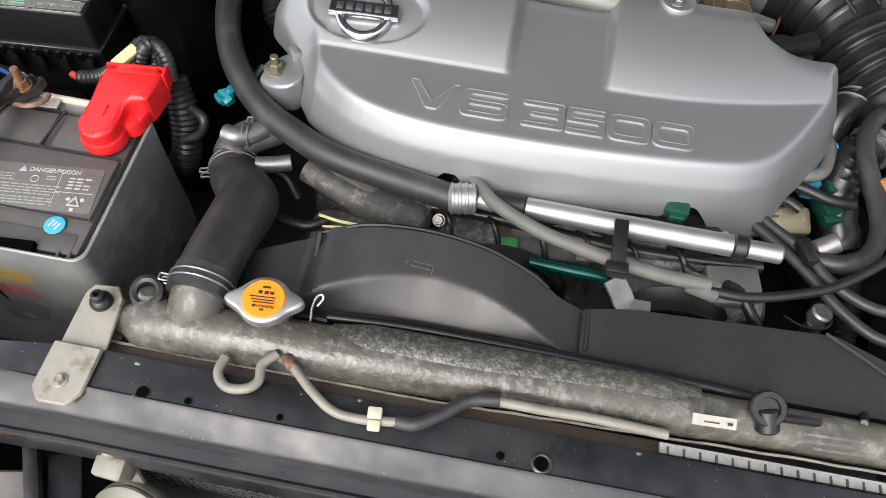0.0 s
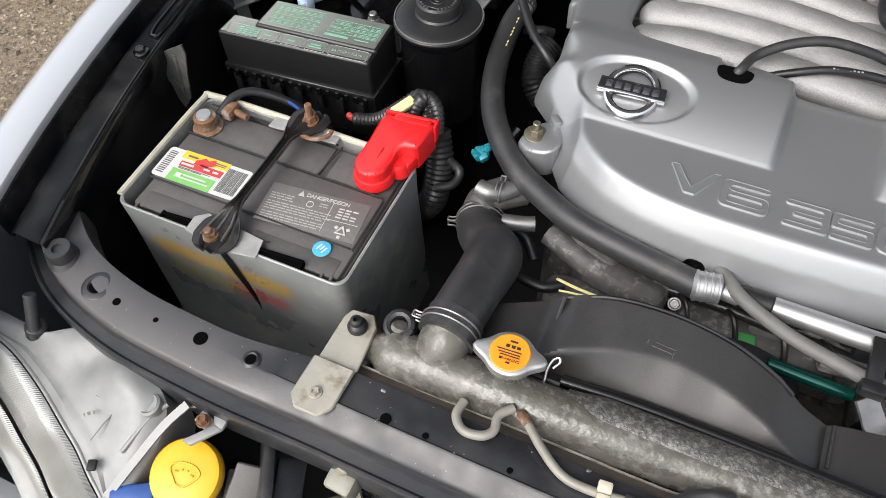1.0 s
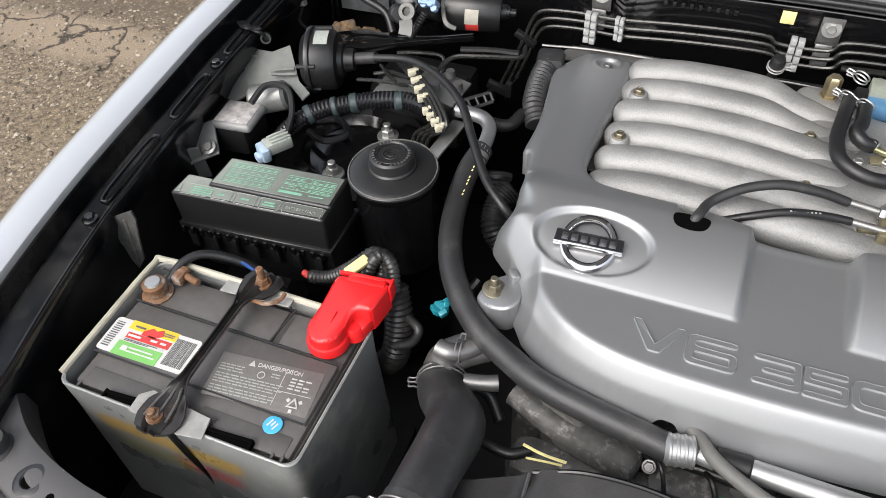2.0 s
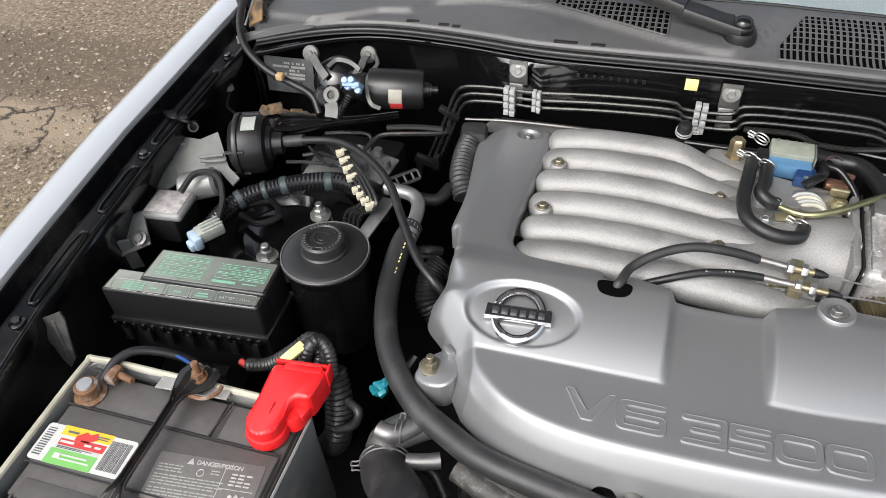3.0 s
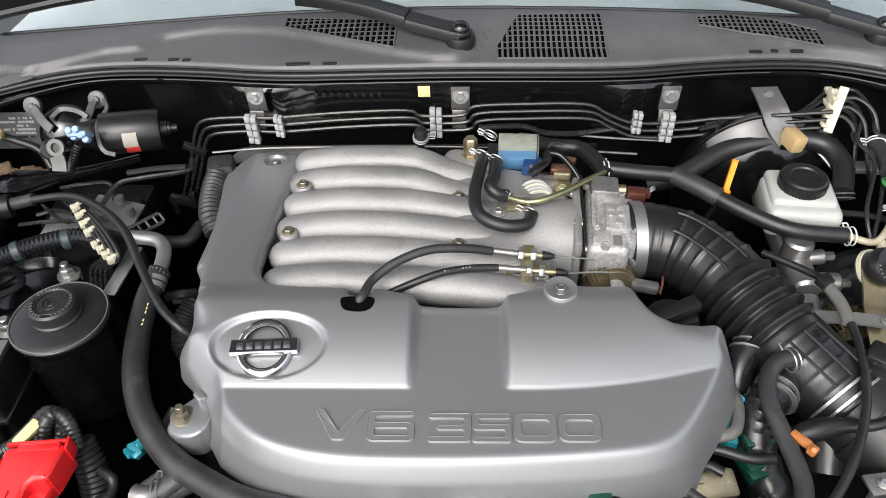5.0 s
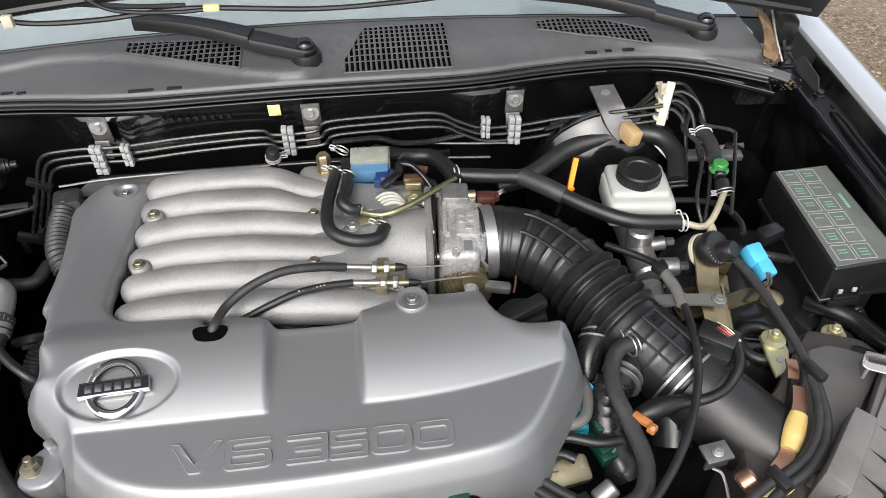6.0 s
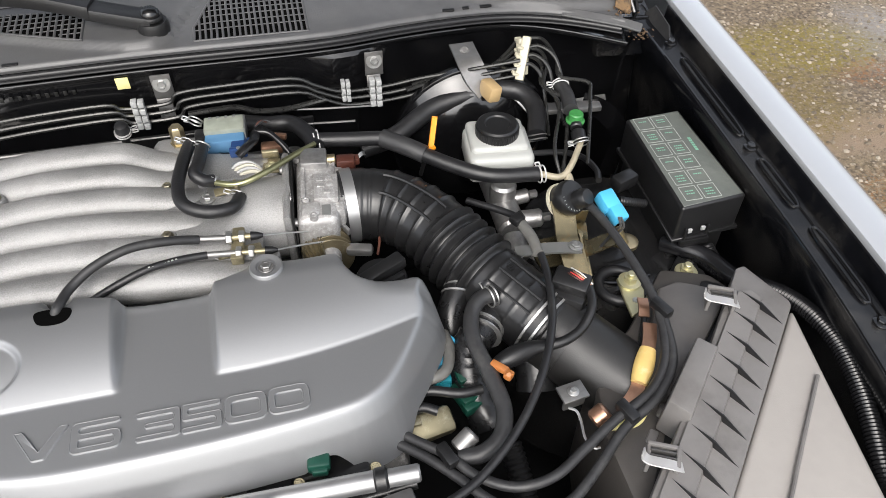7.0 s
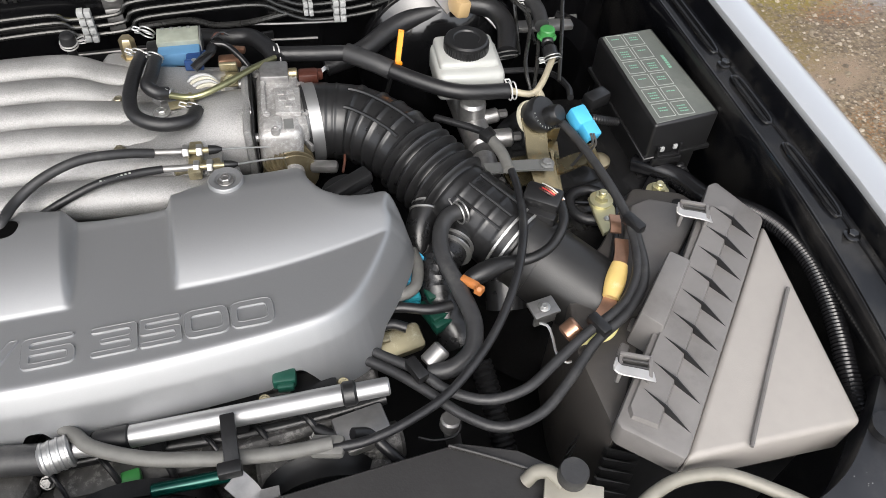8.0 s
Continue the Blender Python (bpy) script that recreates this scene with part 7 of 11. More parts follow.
part("fine_rows", moved(bars([(-0.014, -0.0024, 0.046, 0.0007), (-0.020, -0.0038, 0.034, 0.0007), (0.012, 0.0165, 0.016, 0.0012), (0.012, 0.0140, 0.014, 0.0010), (-0.028, 0.0150, 0.014, 0.0022)], 0.0004), LP @ Matrix.Translation((0, 0, 0.0019))), CODE_GREY, paper)
DM, DW, DH = flat_quad((-0.466, 0.321, 0.975), (-0.357, 0.332, 0.975), (-0.463, 0.370, 0.975))
warn = part("warning_label", moved(rbox((0, 0, 0.0003), (DW, DH, 0.0008), 0.0003), DM), LABEL_GREY, battery, "scuffed grey danger label")
part("danger_words", moved(text_bm("DANGER/POISON", 0.0064, 0.0003, 0.92), DM @ Matrix.Translation((0.010, DH / 2 - 0.0065, 0.001))), PRINT_BOLD, warn)
part("heading_mark", moved(prism([(-0.0035, -0.003), (0.0035, -0.003), (0, 0.0035)], 0, 0.0004, 0), DM @ Matrix.Translation((-0.0195, DH / 2 - 0.0062, 0.0008))), PRINT_BOLD, warn)
random.seed(4)
lines = []
for x0, x1, top_, n_ in ((-0.5, -0.22, 0.24, 3), (-0.5, 0.16, 0.02, 4), (-0.5, 0.16, -0.26, 3), (0.0, 0.14, 0.24, 2)):
    for r in range(n_):
        x = x0 * DW + 0.004
        while x < x1 * DW - 0.004:
            w = random.uniform(0.003, 0.009)
            lines.append((x + w / 2, top_ * DH - 0.0031 * r, w, 0.0010))
            x += w + 0.0012
part("fine_print", moved(bars(lines, 0.0003), DM @ Matrix.Translation((0, 0, 0.0008))), PRINT_WHITE, warn)
for r in range(4):
    part("bold_print", moved(bars([(0.022 + 0.0075 * c, 0.0115 - 0.0036 * r, 0.0058, 0.0014) for c in range(3 - (r == 1))], 0.0003), DM @ Matrix.Translation((0.006, 0, 0.0008))), PRINT_BOLD, warn)
part("print_rule", moved(bars([(0.017, -0.0005, 0.0005, 0.040), (0.034, -0.004, 0.034, 0.0005)], 0.0003), DM @ Matrix.Translation((0, 0, 0.0008))), PRINT_BOLD, warn)
part("no_entry_mark", moved(sweep([Vector((0.0036 * math.cos(a), 0.0036 * math.sin(a), 0)) for a in (2 * math.pi * k / 16 for k in range(17))], 0.0005, 5, False), DM @ Matrix.Translation((-0.006, 0.008, 0.001))), PRINT_BOLD, warn)
tri = [Vector((0.006 * math.cos(a), 0.006 * math.sin(a), 0)) for a in (math.pi / 2 + 2 * math.pi * k / 3 for k in range(4))]
part("recycling_mark", moved(join(sweep(tri, 0.0013, 6, False), *[rbox((0.0072 * math.cos(a), 0.0072 * math.sin(a), 0), (0.0036, 0.0036, 0.0012), 0.0004, (0, 0, math.degrees(a))) for a in (0.52, 2.62, 4.71)]), DM @ Matrix.Translation((DW / 2 - 0.017, -DH / 2 + 0.010, 0.001))), PRINT_BOLD, warn)
DP = (-0.380, 0.317, 0.972)
dot = part("date_sticker", lathe([(0, 0), (0.0095, 0), (0.009, 0.0006), (0, 0.0006)], DP, 28), SKYBLUE, battery, "round sky-blue date sticker")
part("sticker_marks", moved(bars([(-0.0035, 0, 0.0016, 0.008), (0.000, 0.001, 0.0016, 0.006), (0.0035, 0, 0.0016, 0.008)], 0.0003), pose(DP[0], DP[1], DP[2] + 0.0006, 0, 0, -20)), LABEL_WHITE, dot)
# negative post and corroded clamp
NP = Vector((-0.579, 0.411, 0.972))
neg = part("negative_terminal", lathe([(0, 0), (0.0165, 0), (0.017, 0.003), (0.0125, 0.005), (0.0125, 0.018), (0.0105, 0.0195), (0, 0.0195)], NP, 26), RUST, battery, "rusty negative terminal clamp")
part("post_top", lathe([(0, 0.0), (0.0088, 0.0), (0.008, 0.002), (0, 0.0025)], NP + Vector((0, 0, 0.0195)), 20), ZINC, neg)
part("clamp_bolt", join(rod(NP + Vector((0.008, 0.028, 0.010)), NP + Vector((0.040, 0.022, 0.010)), 0.004), rbox(NP + Vector((0.016, 0.024, 0.010)), (0.012, 0.02, 0.012), 0.002)), RUST, neg)
part("earth_lead", hose([NP + Vector((0.006, 0.015, 0.008)), NP + Vector((0.012, 0.04, 0.016)), NP + Vector((0.03, 0.06, 0.012)), NP + Vector((0.07, 0.075, -0.01)), NP + Vector((0.10, 0.08, -0.05))], 0.005, 10), RUBBER, neg)
part("blue_lead", hose([NP + Vector((0.03, 0.062, 0.006)), NP + Vector((0.06, 0.070, 0.0)), NP + Vector((0.095, 0.065, -0.02)), NP + Vector((0.11, 0.06, -0.05))], 0.0022, 8), BLUE, neg)
# red cover over the positive post
U = Vector((0.0135, 0.0615, 0.0))
U.z = 0
U.normalize()
PM = Matrix((U, Vector((0, 0, 1)).cross(U), Vector((0, 0, 1)))).transposed().to_4x4()
PM.translation = Vector((-0.373, 0.4165, 0.987))
part("positive_post", lathe([(0, 0), (0.014, 0), (0.014, 0.016), (0, 0.016)], (PM.translation.x, PM.translation.y, 0.968), 20), RUST, battery)
CAP = [(0.0185 * math.cos(a), 0.0185 * math.sin(a)) for a in (math.pi * (0.5 + k / 12) for k in range(13))]
CAP += [(0.012, -0.0155), (0.027, -0.0125), (0.0325, -0.0165), (0.0345, -0.0275), (0.0385, -0.0300), (0.0725, -0.0270), (0.0550, 0.0265), (0.045, 0.0255), (0.02, 0.0215)]


def cap_top(x, y):
    return 0.0145 + 0.008 * float(smooth(0.012, 0.05, x)) - 0.002 * float(smooth(0.0, -0.018, x))


red = part("terminal_cover", moved(prism(CAP, -0.012, cap_top, 0.0042, 3), PM), RED, battery, "bright red positive terminal cover")
part("cover_skirt", moved(lathe([(0.0195, -0.013), (0.0212, -0.012), (0.0216, -0.004), (0.0205, -0.001), (0.018, 0.0)], n=36), PM), RED, red)
part("cover_bulge", moved(join(lathe([(0, -0.012), (0.0115, -0.012), (0.0112, -0.001), (0.0085, 0.004), (0, 0.005)], (0.0215, -0.0165, 0.0), 22), rbox((0.032, -0.019, -0.004), (0.022, 0.020, 0.017), 0.004)), PM), RED, red)
part("cover_ridge", moved(rbox((0.012, -0.001, 0.0160), (0.014, 0.0016, 0.0014), 0.0006, (0, -8, 8)), PM), RED, red)
HG = PM @ pose(0.0625, 0.0, 0.0215, 0, 0, 18)
part("cover_hinge", moved(join(rbox((-0.002, -0.004, 0.0002), (0.0075, 0.040, 0.0030), 0.001), rbox((0.0045, -0.0002, -0.0015), (0.0035, 0.056, 0.006), 0.0014), rbox((0.0015, -0.029, -0.010), (0.014, 0.0028, 0.022), 0.001)), HG), RED, red)
part("hinge_gap", moved(rbox((0.0020, -0.004, 0.0012), (0.0012, 0.036, 0.0010), 0.0003), HG), LABEL_RED, red)
part("post_ring", lathe([(0.012, 0), (0.0185, 0), (0.0185, 0.002), (0.012, 0.003)], (PM.translation.x, PM.translation.y, 0.9755), 26), COPPER, battery)
# hold-down bar with its plates, nuts and rod
hold = thing("battery_clamp", (-0.46, 0.36, 0.975), "black battery hold-down bar with rusty end plates", "clamp")
F, Rr = Vector((-0.471, 0.295, 0.984)), Vector((-0.448, 0.448, 0.988))


def hold_down():
    """A pressed channel that flares into a ribbed plate at each end."""
    way = resample(spline([(-0.478, 0.265, 0.980), (-0.479, 0.287, 0.982), (-0.476, 0.309, 0.985), (-0.475, 0.326, 0.987), (-0.474, 0.376, 0.988), (-0.474, 0.425, 0.988), (-0.473, 0.438, 0.988), (-0.470, 0.454, 0.987), (-0.468, 0.469, 0.985)], 10), 0.0022)
    rows = []
    for i, p in enumerate(way):
        s = i / (len(way) - 1)
        d = way[min(i + 1, len(way) - 1)] - way[max(i - 1, 0)]
        side = Vector((d.y, -d.x, 0)).normalized()
        w = float(np.interp(s, [0, 0.03, 0.08, 0.14, 0.20, 0.26, 0.30, 0.50, 0.72, 0.77, 0.83, 0.90, 0.96, 1.0], [0.012, 0.0200, 0.0240, 0.0225, 0.0150, 0.0075, 0.0054, 0.0050, 0.0054, 0.0085, 0.0170, 0.0225, 0.0210, 0.0120]))
        flare = float(smooth(0.007, 0.018, w))
        row = []
        for k in range(17):
            u = -1 + k / 8
            z = 0.0045 * abs(u) ** 5 * (1 - 0.35 * flare) + flare * (0.0022 * math.cos(3 * math.pi * u) - 0.002) + (1 - flare) * (0.0042 * math.exp(-(u / 0.22) ** 2) + 0.003 * abs(u) ** 3)
            row.append(tuple(p + side * w * u + Vector((0, 0, z))))
        rows.append(row)
    return thick(grid_mesh(rows), 0.0016)


part("pressed_bar", hold_down(), HOLD, hold, "pressed black channel with flared ends")
# ridges in lighter steel, their highlight put into the colour
for o in (-0.0046, 0.0, 0.0046):
    part("bar_ridge", hose([(-0.4755 + o, 0.334, 0.9915), (-0.474 + o, 0.376, 0.9925), (-0.474 + o, 0.420, 0.9920)], 0.0012, 8), HOLD_EDGE, hold)
for o in (-0.012, 0.0, 0.012):
    part("plate_rib", hose([(-0.479 + o * 0.35, 0.318, 0.988), (-0.479 + o * 0.8, 0.300, 0.9865), (-0.480 + o, 0.279, 0.985)], 0.0016, 8), HOLD_EDGE, hold)
FB, RB = Vector((-0.483, 0.282, 0.982)), Vector((-0.469, 0.453, 0.986))
part("rust_bolt", join(rod(FB, FB + Vector((0, -0.001, 0.012)), 0.0042), lathe([(0, 0), (0.0085, 0), (0.008, 0.003), (0, 0.003)], FB, 16), lathe([(0, 0.003), (0.0066, 0.003), (0.0062, 0.0075), (0, 0.0075)], FB, 6)), RUST, hold)
part("rear_bolt", join(rod(RB, RB + Vector((0, 0.001, 0.024)), 0.0040), lathe([(0, 0), (0.0095, 0), (0.009, 0.002), (0, 0.002)], RB, 16), lathe([(0, 0.002), (0.0072, 0.002), (0.0068, 0.009), (0, 0.009)], RB, 6)), RUST, hold)
part("rust_edge", hose([(-0.465, 0.427, 0.990), (-0.449, 0.428, 0.990), (-0.439, 0.438, 0.989), (-0.439, 0.447, 0.988)], 0.0024, 8), RUST, hold)
part("front_shim", prism([p[:2] for p in ((-0.515, 0.280, 0.978), (-0.516, 0.298, 0.978), (-0.505, 0.307, 0.978), (-0.435, 0.300, 0.978), (-0.431, 0.279, 0.978), (-0.456, 0.275, 0.978))], 0.9765, 0.9780, 0.0004, 1), SHIM, hold, "scuffed pale grey shim")
part("rear_shim", prism([p[:2] for p in ((-0.513, 0.433, 0.980), (-0.512, 0.451, 0.980), (-0.431, 0.452, 0.980), (-0.431, 0.438, 0.980))], 0.9790, 0.9805, 0.0004, 1), SHIM, hold, "scuffed pale grey shim")
part("front_rod", hose([(F.x - 0.010, F.y - 0.014, 0.98), (F.x - 0.008, 0.281, 0.965), (F.x + 0.004, 0.2795, 0.93), (F.x + 0.012, 0.283, 0.88), (F.x + 0.014, 0.287, 0.82)], 0.0028, 8), DARK, hold)
tray = thing("battery_tray", (-0.47, 0.366, 0.70), "dark metal tray carrying the battery", "tray")
part("tray_plate", rbox((-0.47, 0.366, 0.735), (0.30, 0.21, 0.02), 0.004), DARK, tray)
part("tray_leg", rbox((-0.47, 0.366, 0.62), (0.20, 0.16, 0.22), 0.01), DARK, tray)

# positive leads in ribbed sleeves
leads = thing("positive_lead_bundle", (-0.351, 0.510, 0.950), "black ribbed wiring sleeves feeding the red terminal cover", "cable")
part("sleeve", loom([(-0.445, 0.500, 0.955), (-0.417, 0.504, 0.962), (-0.389, 0.510, 0.985), (-0.369, 0.521, 1.000), (-0.352, 0.514, 0.995), (-0.346, 0.500, 0.985)], 0.0080), LOOM_DUSTY, leads)
part("sleeve", loom([(-0.367, 0.496, 0.990), (-0.363, 0.506, 1.005), (-0.355, 0.515, 1.008), (-0.343, 0.509, 1.000), (-0.335, 0.494, 0.980)], 0.0075), LOOM_DUSTY, leads)
part("sleeve", loom([(-0.371, 0.490, 0.990), (-0.372, 0.504, 0.998), (-0.365, 0.514, 1.002), (-0.355, 0.509, 0.990), (-0.353, 0.493, 0.985)], 0.0070), LOOM_DUSTY, leads)
part("tape_flag", rbox((-0.376, 0.494, 1.005), (0.011, 0.028, 0.009), 0.002, (6, 20, -25)), PALE_YELLOW, leads)
part("pink_end", rod((-0.455, 0.503, 0.955), (-0.445, 0.499, 0.956), 0.004), LABEL_RED, leads)
part("down_sleeve", loom([(-0.344, 0.507, 0.970), (-0.334, 0.491, 0.940), (-0.334, 0.474, 0.900), (-0.352, 0.481, 0.860)], 0.0165, 0.006, 0.12, 14), LOOM_DUSTY, leads)
part("side_lead", hose([(-0.318, 0.484, 0.955), (-0.302, 0.474, 0.955), (-0.307, 0.466, 0.940), (-0.326, 0.461, 0.930)], 0.005, 10), RUBBER, leads)

# large fuse and relay box
fuse = thing("fuse_box", (-0.54, 0.575, 0.90), "black fuse box with stepped lid and green printed diagram", "fuse box")
part("base", rbox((-0.543, 0.5765, 0.912), (0.188, 0.068, 0.085), 0.006, (0, 0, 4.5)), BLACK, fuse)
# one plastic: black paints the shaded sides, pale panels the reflecting top
flid = part("lid", join(prism([(-0.642, 0.530), (-0.446, 0.546), (-0.446, 0.576), (-0.640, 0.566)], 0.948, 0.9985, 0.004, 3), prism([(-0.604, 0.555), (-0.446, 0.565), (-0.4475, 0.617), (-0.604, 0.606)], 0.948, 1.0012, 0.004, 3)), BLACK, fuse, "black lid, worn printed top with painted sky sheen")
part("lower_panel", prism([(-0.638, 0.5335), (-0.4495, 0.5495), (-0.4495, 0.5635), (-0.602, 0.5535), (-0.604, 0.5655), (-0.637, 0.563)], 0.9975, 0.9988, 0.0005, 1), LID_SHEEN, flid, "worn printed panel, pale sky sheen in its colour")
part("upper_panel", prism([(-0.6005, 0.5585), (-0.4495, 0.5685), (-0.451, 0.6135), (-0.6005, 0.603)], 1.0002, 1.0015, 0.0005, 1), LID_SHEEN, flid, "worn printed panel, pale sky sheen in its colour")
part("lid_rim", join(prism([(-0.645, 0.527), (-0.443, 0.543), (-0.443, 0.62), (-0.606, 0.610), (-0.608, 0.57), (-0.643, 0.568)], 0.944, 0.950, 0.001, 1)), BLACK, flid)
for k in range(7):
    x = -0.63 + 0.028 * k
    part("base_rib", rbox((x, 0.527 + 0.08 * (x + 0.645), 0.925), (0.010, 0.004, 0.025), 0.001), BLACK, fuse)
for k in range(16):
    x = -0.640 + 0.0124 * k
    part("snap_tab", rbox((x, 0.5255 + 0.079 * (x + 0.645), 0.941), (0.0055, 0.003, 0.010), 0.0008), GLOSS, fuse)
UM = pose(-0.5265, 0.586, 1.0016, 0, 0, 3.7)
cells = []
for x0, x1, y0, y1, nx, ny in ((-0.066, -0.004, -0.017, 0.017, 7, 4), (0.010, 0.072, -0.010, 0.012, 8, 3)):
    cells += [((x0 + x1) / 2, y0 + (y1 - y0) * k / ny, x1 - x0, 0.0005) for k in range(ny + 1)]
    cells += [(x0 + (x1 - x0) * k / nx, (y0 + y1) / 2, 0.0005, y1 - y0) for k in range(nx + 1)]
part("print_grid", moved(bars(cells, 0.0003), UM), PRINT, flid, "green printed fuse table")
random.seed(6)
for x0, y0, nx, ny, dx, dy in ((-0.0615, 0.0128, 7, 4, 0.00886, -0.0085), (0.0139, 0.0083, 8, 3, 0.00775, -0.0073)):
    for r in range(ny):
        row_ = [(x0 + dx * c, y0 + dy * r + e, random.uniform(0.0032, 0.006), 0.0011) for c in range(nx) for e in (-0.0017, 0.0007) if random.random() < 0.85]
        part("print_row", moved(bars(row_, 0.0003), UM), PRINT, flid)
part("maker_bar", moved(bars([(0.024, -0.0155, 0.030, 0.0036), (0.056, -0.0150, 0.018, 0.0012)], 0.0003), UM), PRINT, flid)
LMx = pose(-0.545, 0.5475, 0.9989, 0, 0, 4.2)
for x0, x1 in ((-0.088, -0.05), (-0.047, -0.02), (-0.017, 0.012), (0.015, 0.042), (0.045, 0.094)):
    loop_ = [(x0 + 0.004, -0.0085), (x1 - 0.002, -0.0085), (x1, -0.0065), (x1 - 0.001, 0.0065), (x1 - 0.003, 0.0085), (x0 + 0.003, 0.0085), (x0, 0.006), (x0 + 0.002, -0.0065), (x0 + 0.004, -0.0085)]
    part("print_frame", moved(sweep([Vector((a, b, 0.0002)) for a, b in loop_], 0.00035, 4, False), LMx), PRINT_WHITE, flid)
for k in range(4):
    part("print_word", moved(bars([(-0.070 + 0.007 * c, 0.0052 - 0.0034 * k, 0.0058, 0.0016) for c in range(4)], 0.0003), LMx), PRINT, flid)
for word_ in ((-0.034, 0, 0.010, 0.0022), (-0.003, 0, 0.010, 0.0022), (0.028, 0.002, 0.013, 0.002), (0.028, -0.002, 0.016, 0.002)):
    part("print_word", moved(bars([word_], 0.0003), LMx), PRINT, flid)
part("main_words", moved(text_bm("BATTERY MAIN", 0.0052, 0.00015, 1.1), LMx @ Matrix.Translation((0.068, 0, 0.0003))), PRINT_WHITE, flid)

# steering fluid reservoir
steer = thing("steering_fluid_reservoir", (-0.397, 0.632, 0.86), "black round steering fluid reservoir with screw cap", "reservoir")
SC = Vector((-0.3965, 0.632, 0.0))
part("canister", lathe([(0, 0.880), (0.036, 0.880), (0.0465, 0.884), (0.0478, 0.890), (0.0480, 1.000), (0.0485, 1.004), (0.0515, 1.008), (0.0525, 1.014), (0.0520, 1.0165), (0.0505, 1.0175), (0.0490, 1.0160), (0, 1.0155)], SC, 48), GLOSS, steer)
part("lid", lathe([(0.0, 1.0222), (0.030, 1.0222), (0.044, 1.0205), (0.0505, 1.0185), (0.0528, 1.0165), (0.0530, 1.0145), (0.0515, 1.0135), (0, 1.0135)], SC, 52), RES_LID, steer, "matt dark grey flat lid")
# grey bead paints the shine along the black lid's edge
part("lid_rim", moved(sweep([Vector((0.0512 * math.cos(a), 0.0512 * math.sin(a), 0)) for a in (2 * math.pi * k / 48 for k in range(49))], 0.0009, 6, False), pose(SC.x, SC.y, 1.0186)), LOOM_GREY, steer)
scap = part("cap", lathe([(0.0, 1.0395), (0.019, 1.0395), (0.0205, 1.041), (0.0225, 1.041), (0.0250, 1.039), (0.0258, 1.035), (0.0258, 1.027), (0.0275, 1.025), (0.0275, 1.0205), (0, 1.0205)], SC, 40), RES_LID, steer, "ridged black screw cap")
part("cap_spiral", moved(join(*[sweep([Vector((r * math.cos(a), r * math.sin(a), 0)) for a in (2 * math.pi * k / 22 for k in range(20))], 0.0007, 5) for r in (0.004, 0.009, 0.0165)]), pose(SC.x, SC.y, 1.0398, 0, 0, 40)), BLACK, scap)
part("cap_words", moved(join(*[moved(bars([(0, 0, 0.0022, 0.003)], 0.0003), pose(0, 0, 0, 0, 0, 12 * k) @ Matrix.Translation((0, 0.0205, 0))) for k in range(26) if k not in (6, 7, 15, 16)]), pose(SC.x, SC.y, 1.0411)), STEEL, scap)
part("back_plate", rbox((-0.405, 0.672, 0.985), (0.085, 0.035, 0.035), 0.015), BLACK, steer)

# ---- behind the battery: strut top, actuator, modulator ----
strut = thing("strut_tower", (-0.52, 0.74, 0.6), "dark strut tower top with zinc nuts", "strut tower")
part("tower", lathe([(0, 0.55), (0.125, 0.55), (0.12, 0.88), (0.108, 0.905), (0.07, 0.912), (0.06, 0.90), (0, 0.90)], (-0.535, 0.765, 0), 40), GLOSS, strut)
for p in ((-0.531, 0.704, 0.930), (-0.494, 0.802, 0.930)):
    part("nut", join(lathe([(0, 0), (0.0155, 0), (0.0155, 0.004), (0.012, 0.005), (0, 0.005)], (p[0], p[1], 0.908), 20), lathe([(0, 0.004), (0.0098, 0.004), (0.0098, 0.013), (0.008, 0.015), (0, 0.015)], (p[0], p[1], 0.908), 6), rod((p[0], p[1], 0.92), (p[0], p[1], 0.932), 0.0058)), ZINC, strut)
part("rubber_fold", hose([(-0.605, 0.770, 0.915), (-0.571, 0.756, 0.917), (-0.547, 0.779, 0.917), (-0.573, 0.805, 0.917), (-0.603, 0.793, 0.917)], 0.005, 8), RUBBER, strut)

cruise = thing("cruise_actuator", (-0.617, 0.856, 0.980), "round black cruise actuator on a zinc bracket", "actuator")
CA = Vector((-0.599, 0.827, 1.000))
ax = (Vector((-0.556, 0.842, 1.000)) - Vector((-0.631, 0.819, 1.000))).normalized()
drum = part("drum", moved(lathe([(0, -0.022), (0.034, -0.022), (0.042, -0.014), (0.0455, -0.013), (0.0462, -0.010), (0.0455, -0.007), (0.0422, -0.006), (0.0410, 0.020), (0.037, 0.026), (0.025, 0.028), (0.0225, 0.034), (0.0165, 0.035), (0.015, 0.048), (0.008, 0.050), (0, 0.050)], n=44), along(CA, CA + ax)), BLACK, cruise)
part("pale_label", wrap(CA + ax * -0.001, CA + ax * 0.018, 0.0420, 62, 98), PRINT_WHITE, drum)
for ang in (20, 118, -35):
    w = radians(ang)
    off = Vector((0, -math.cos(w), math.sin(w))) * 0.0432
    part("side_lug", rod(CA + ax * -0.012 + off, CA + ax * 0.014 + off, 0.003, 8), BLACK, drum)
PLATE = [(-0.701, 0.788, 1.000), (-0.700, 0.816, 1.005), (-0.668, 0.813, 1.008), (-0.648, 0.830, 1.012), (-0.630, 0.807, 1.005), (-0.612, 0.784, 0.990), (-0.589, 0.770, 0.985), (-0.595, 0.759, 0.980), (-0.624, 0.778, 0.985), (-0.650, 0.778, 0.985), (-0.674, 0.751, 0.980), (-0.698, 0.781, 0.992)]
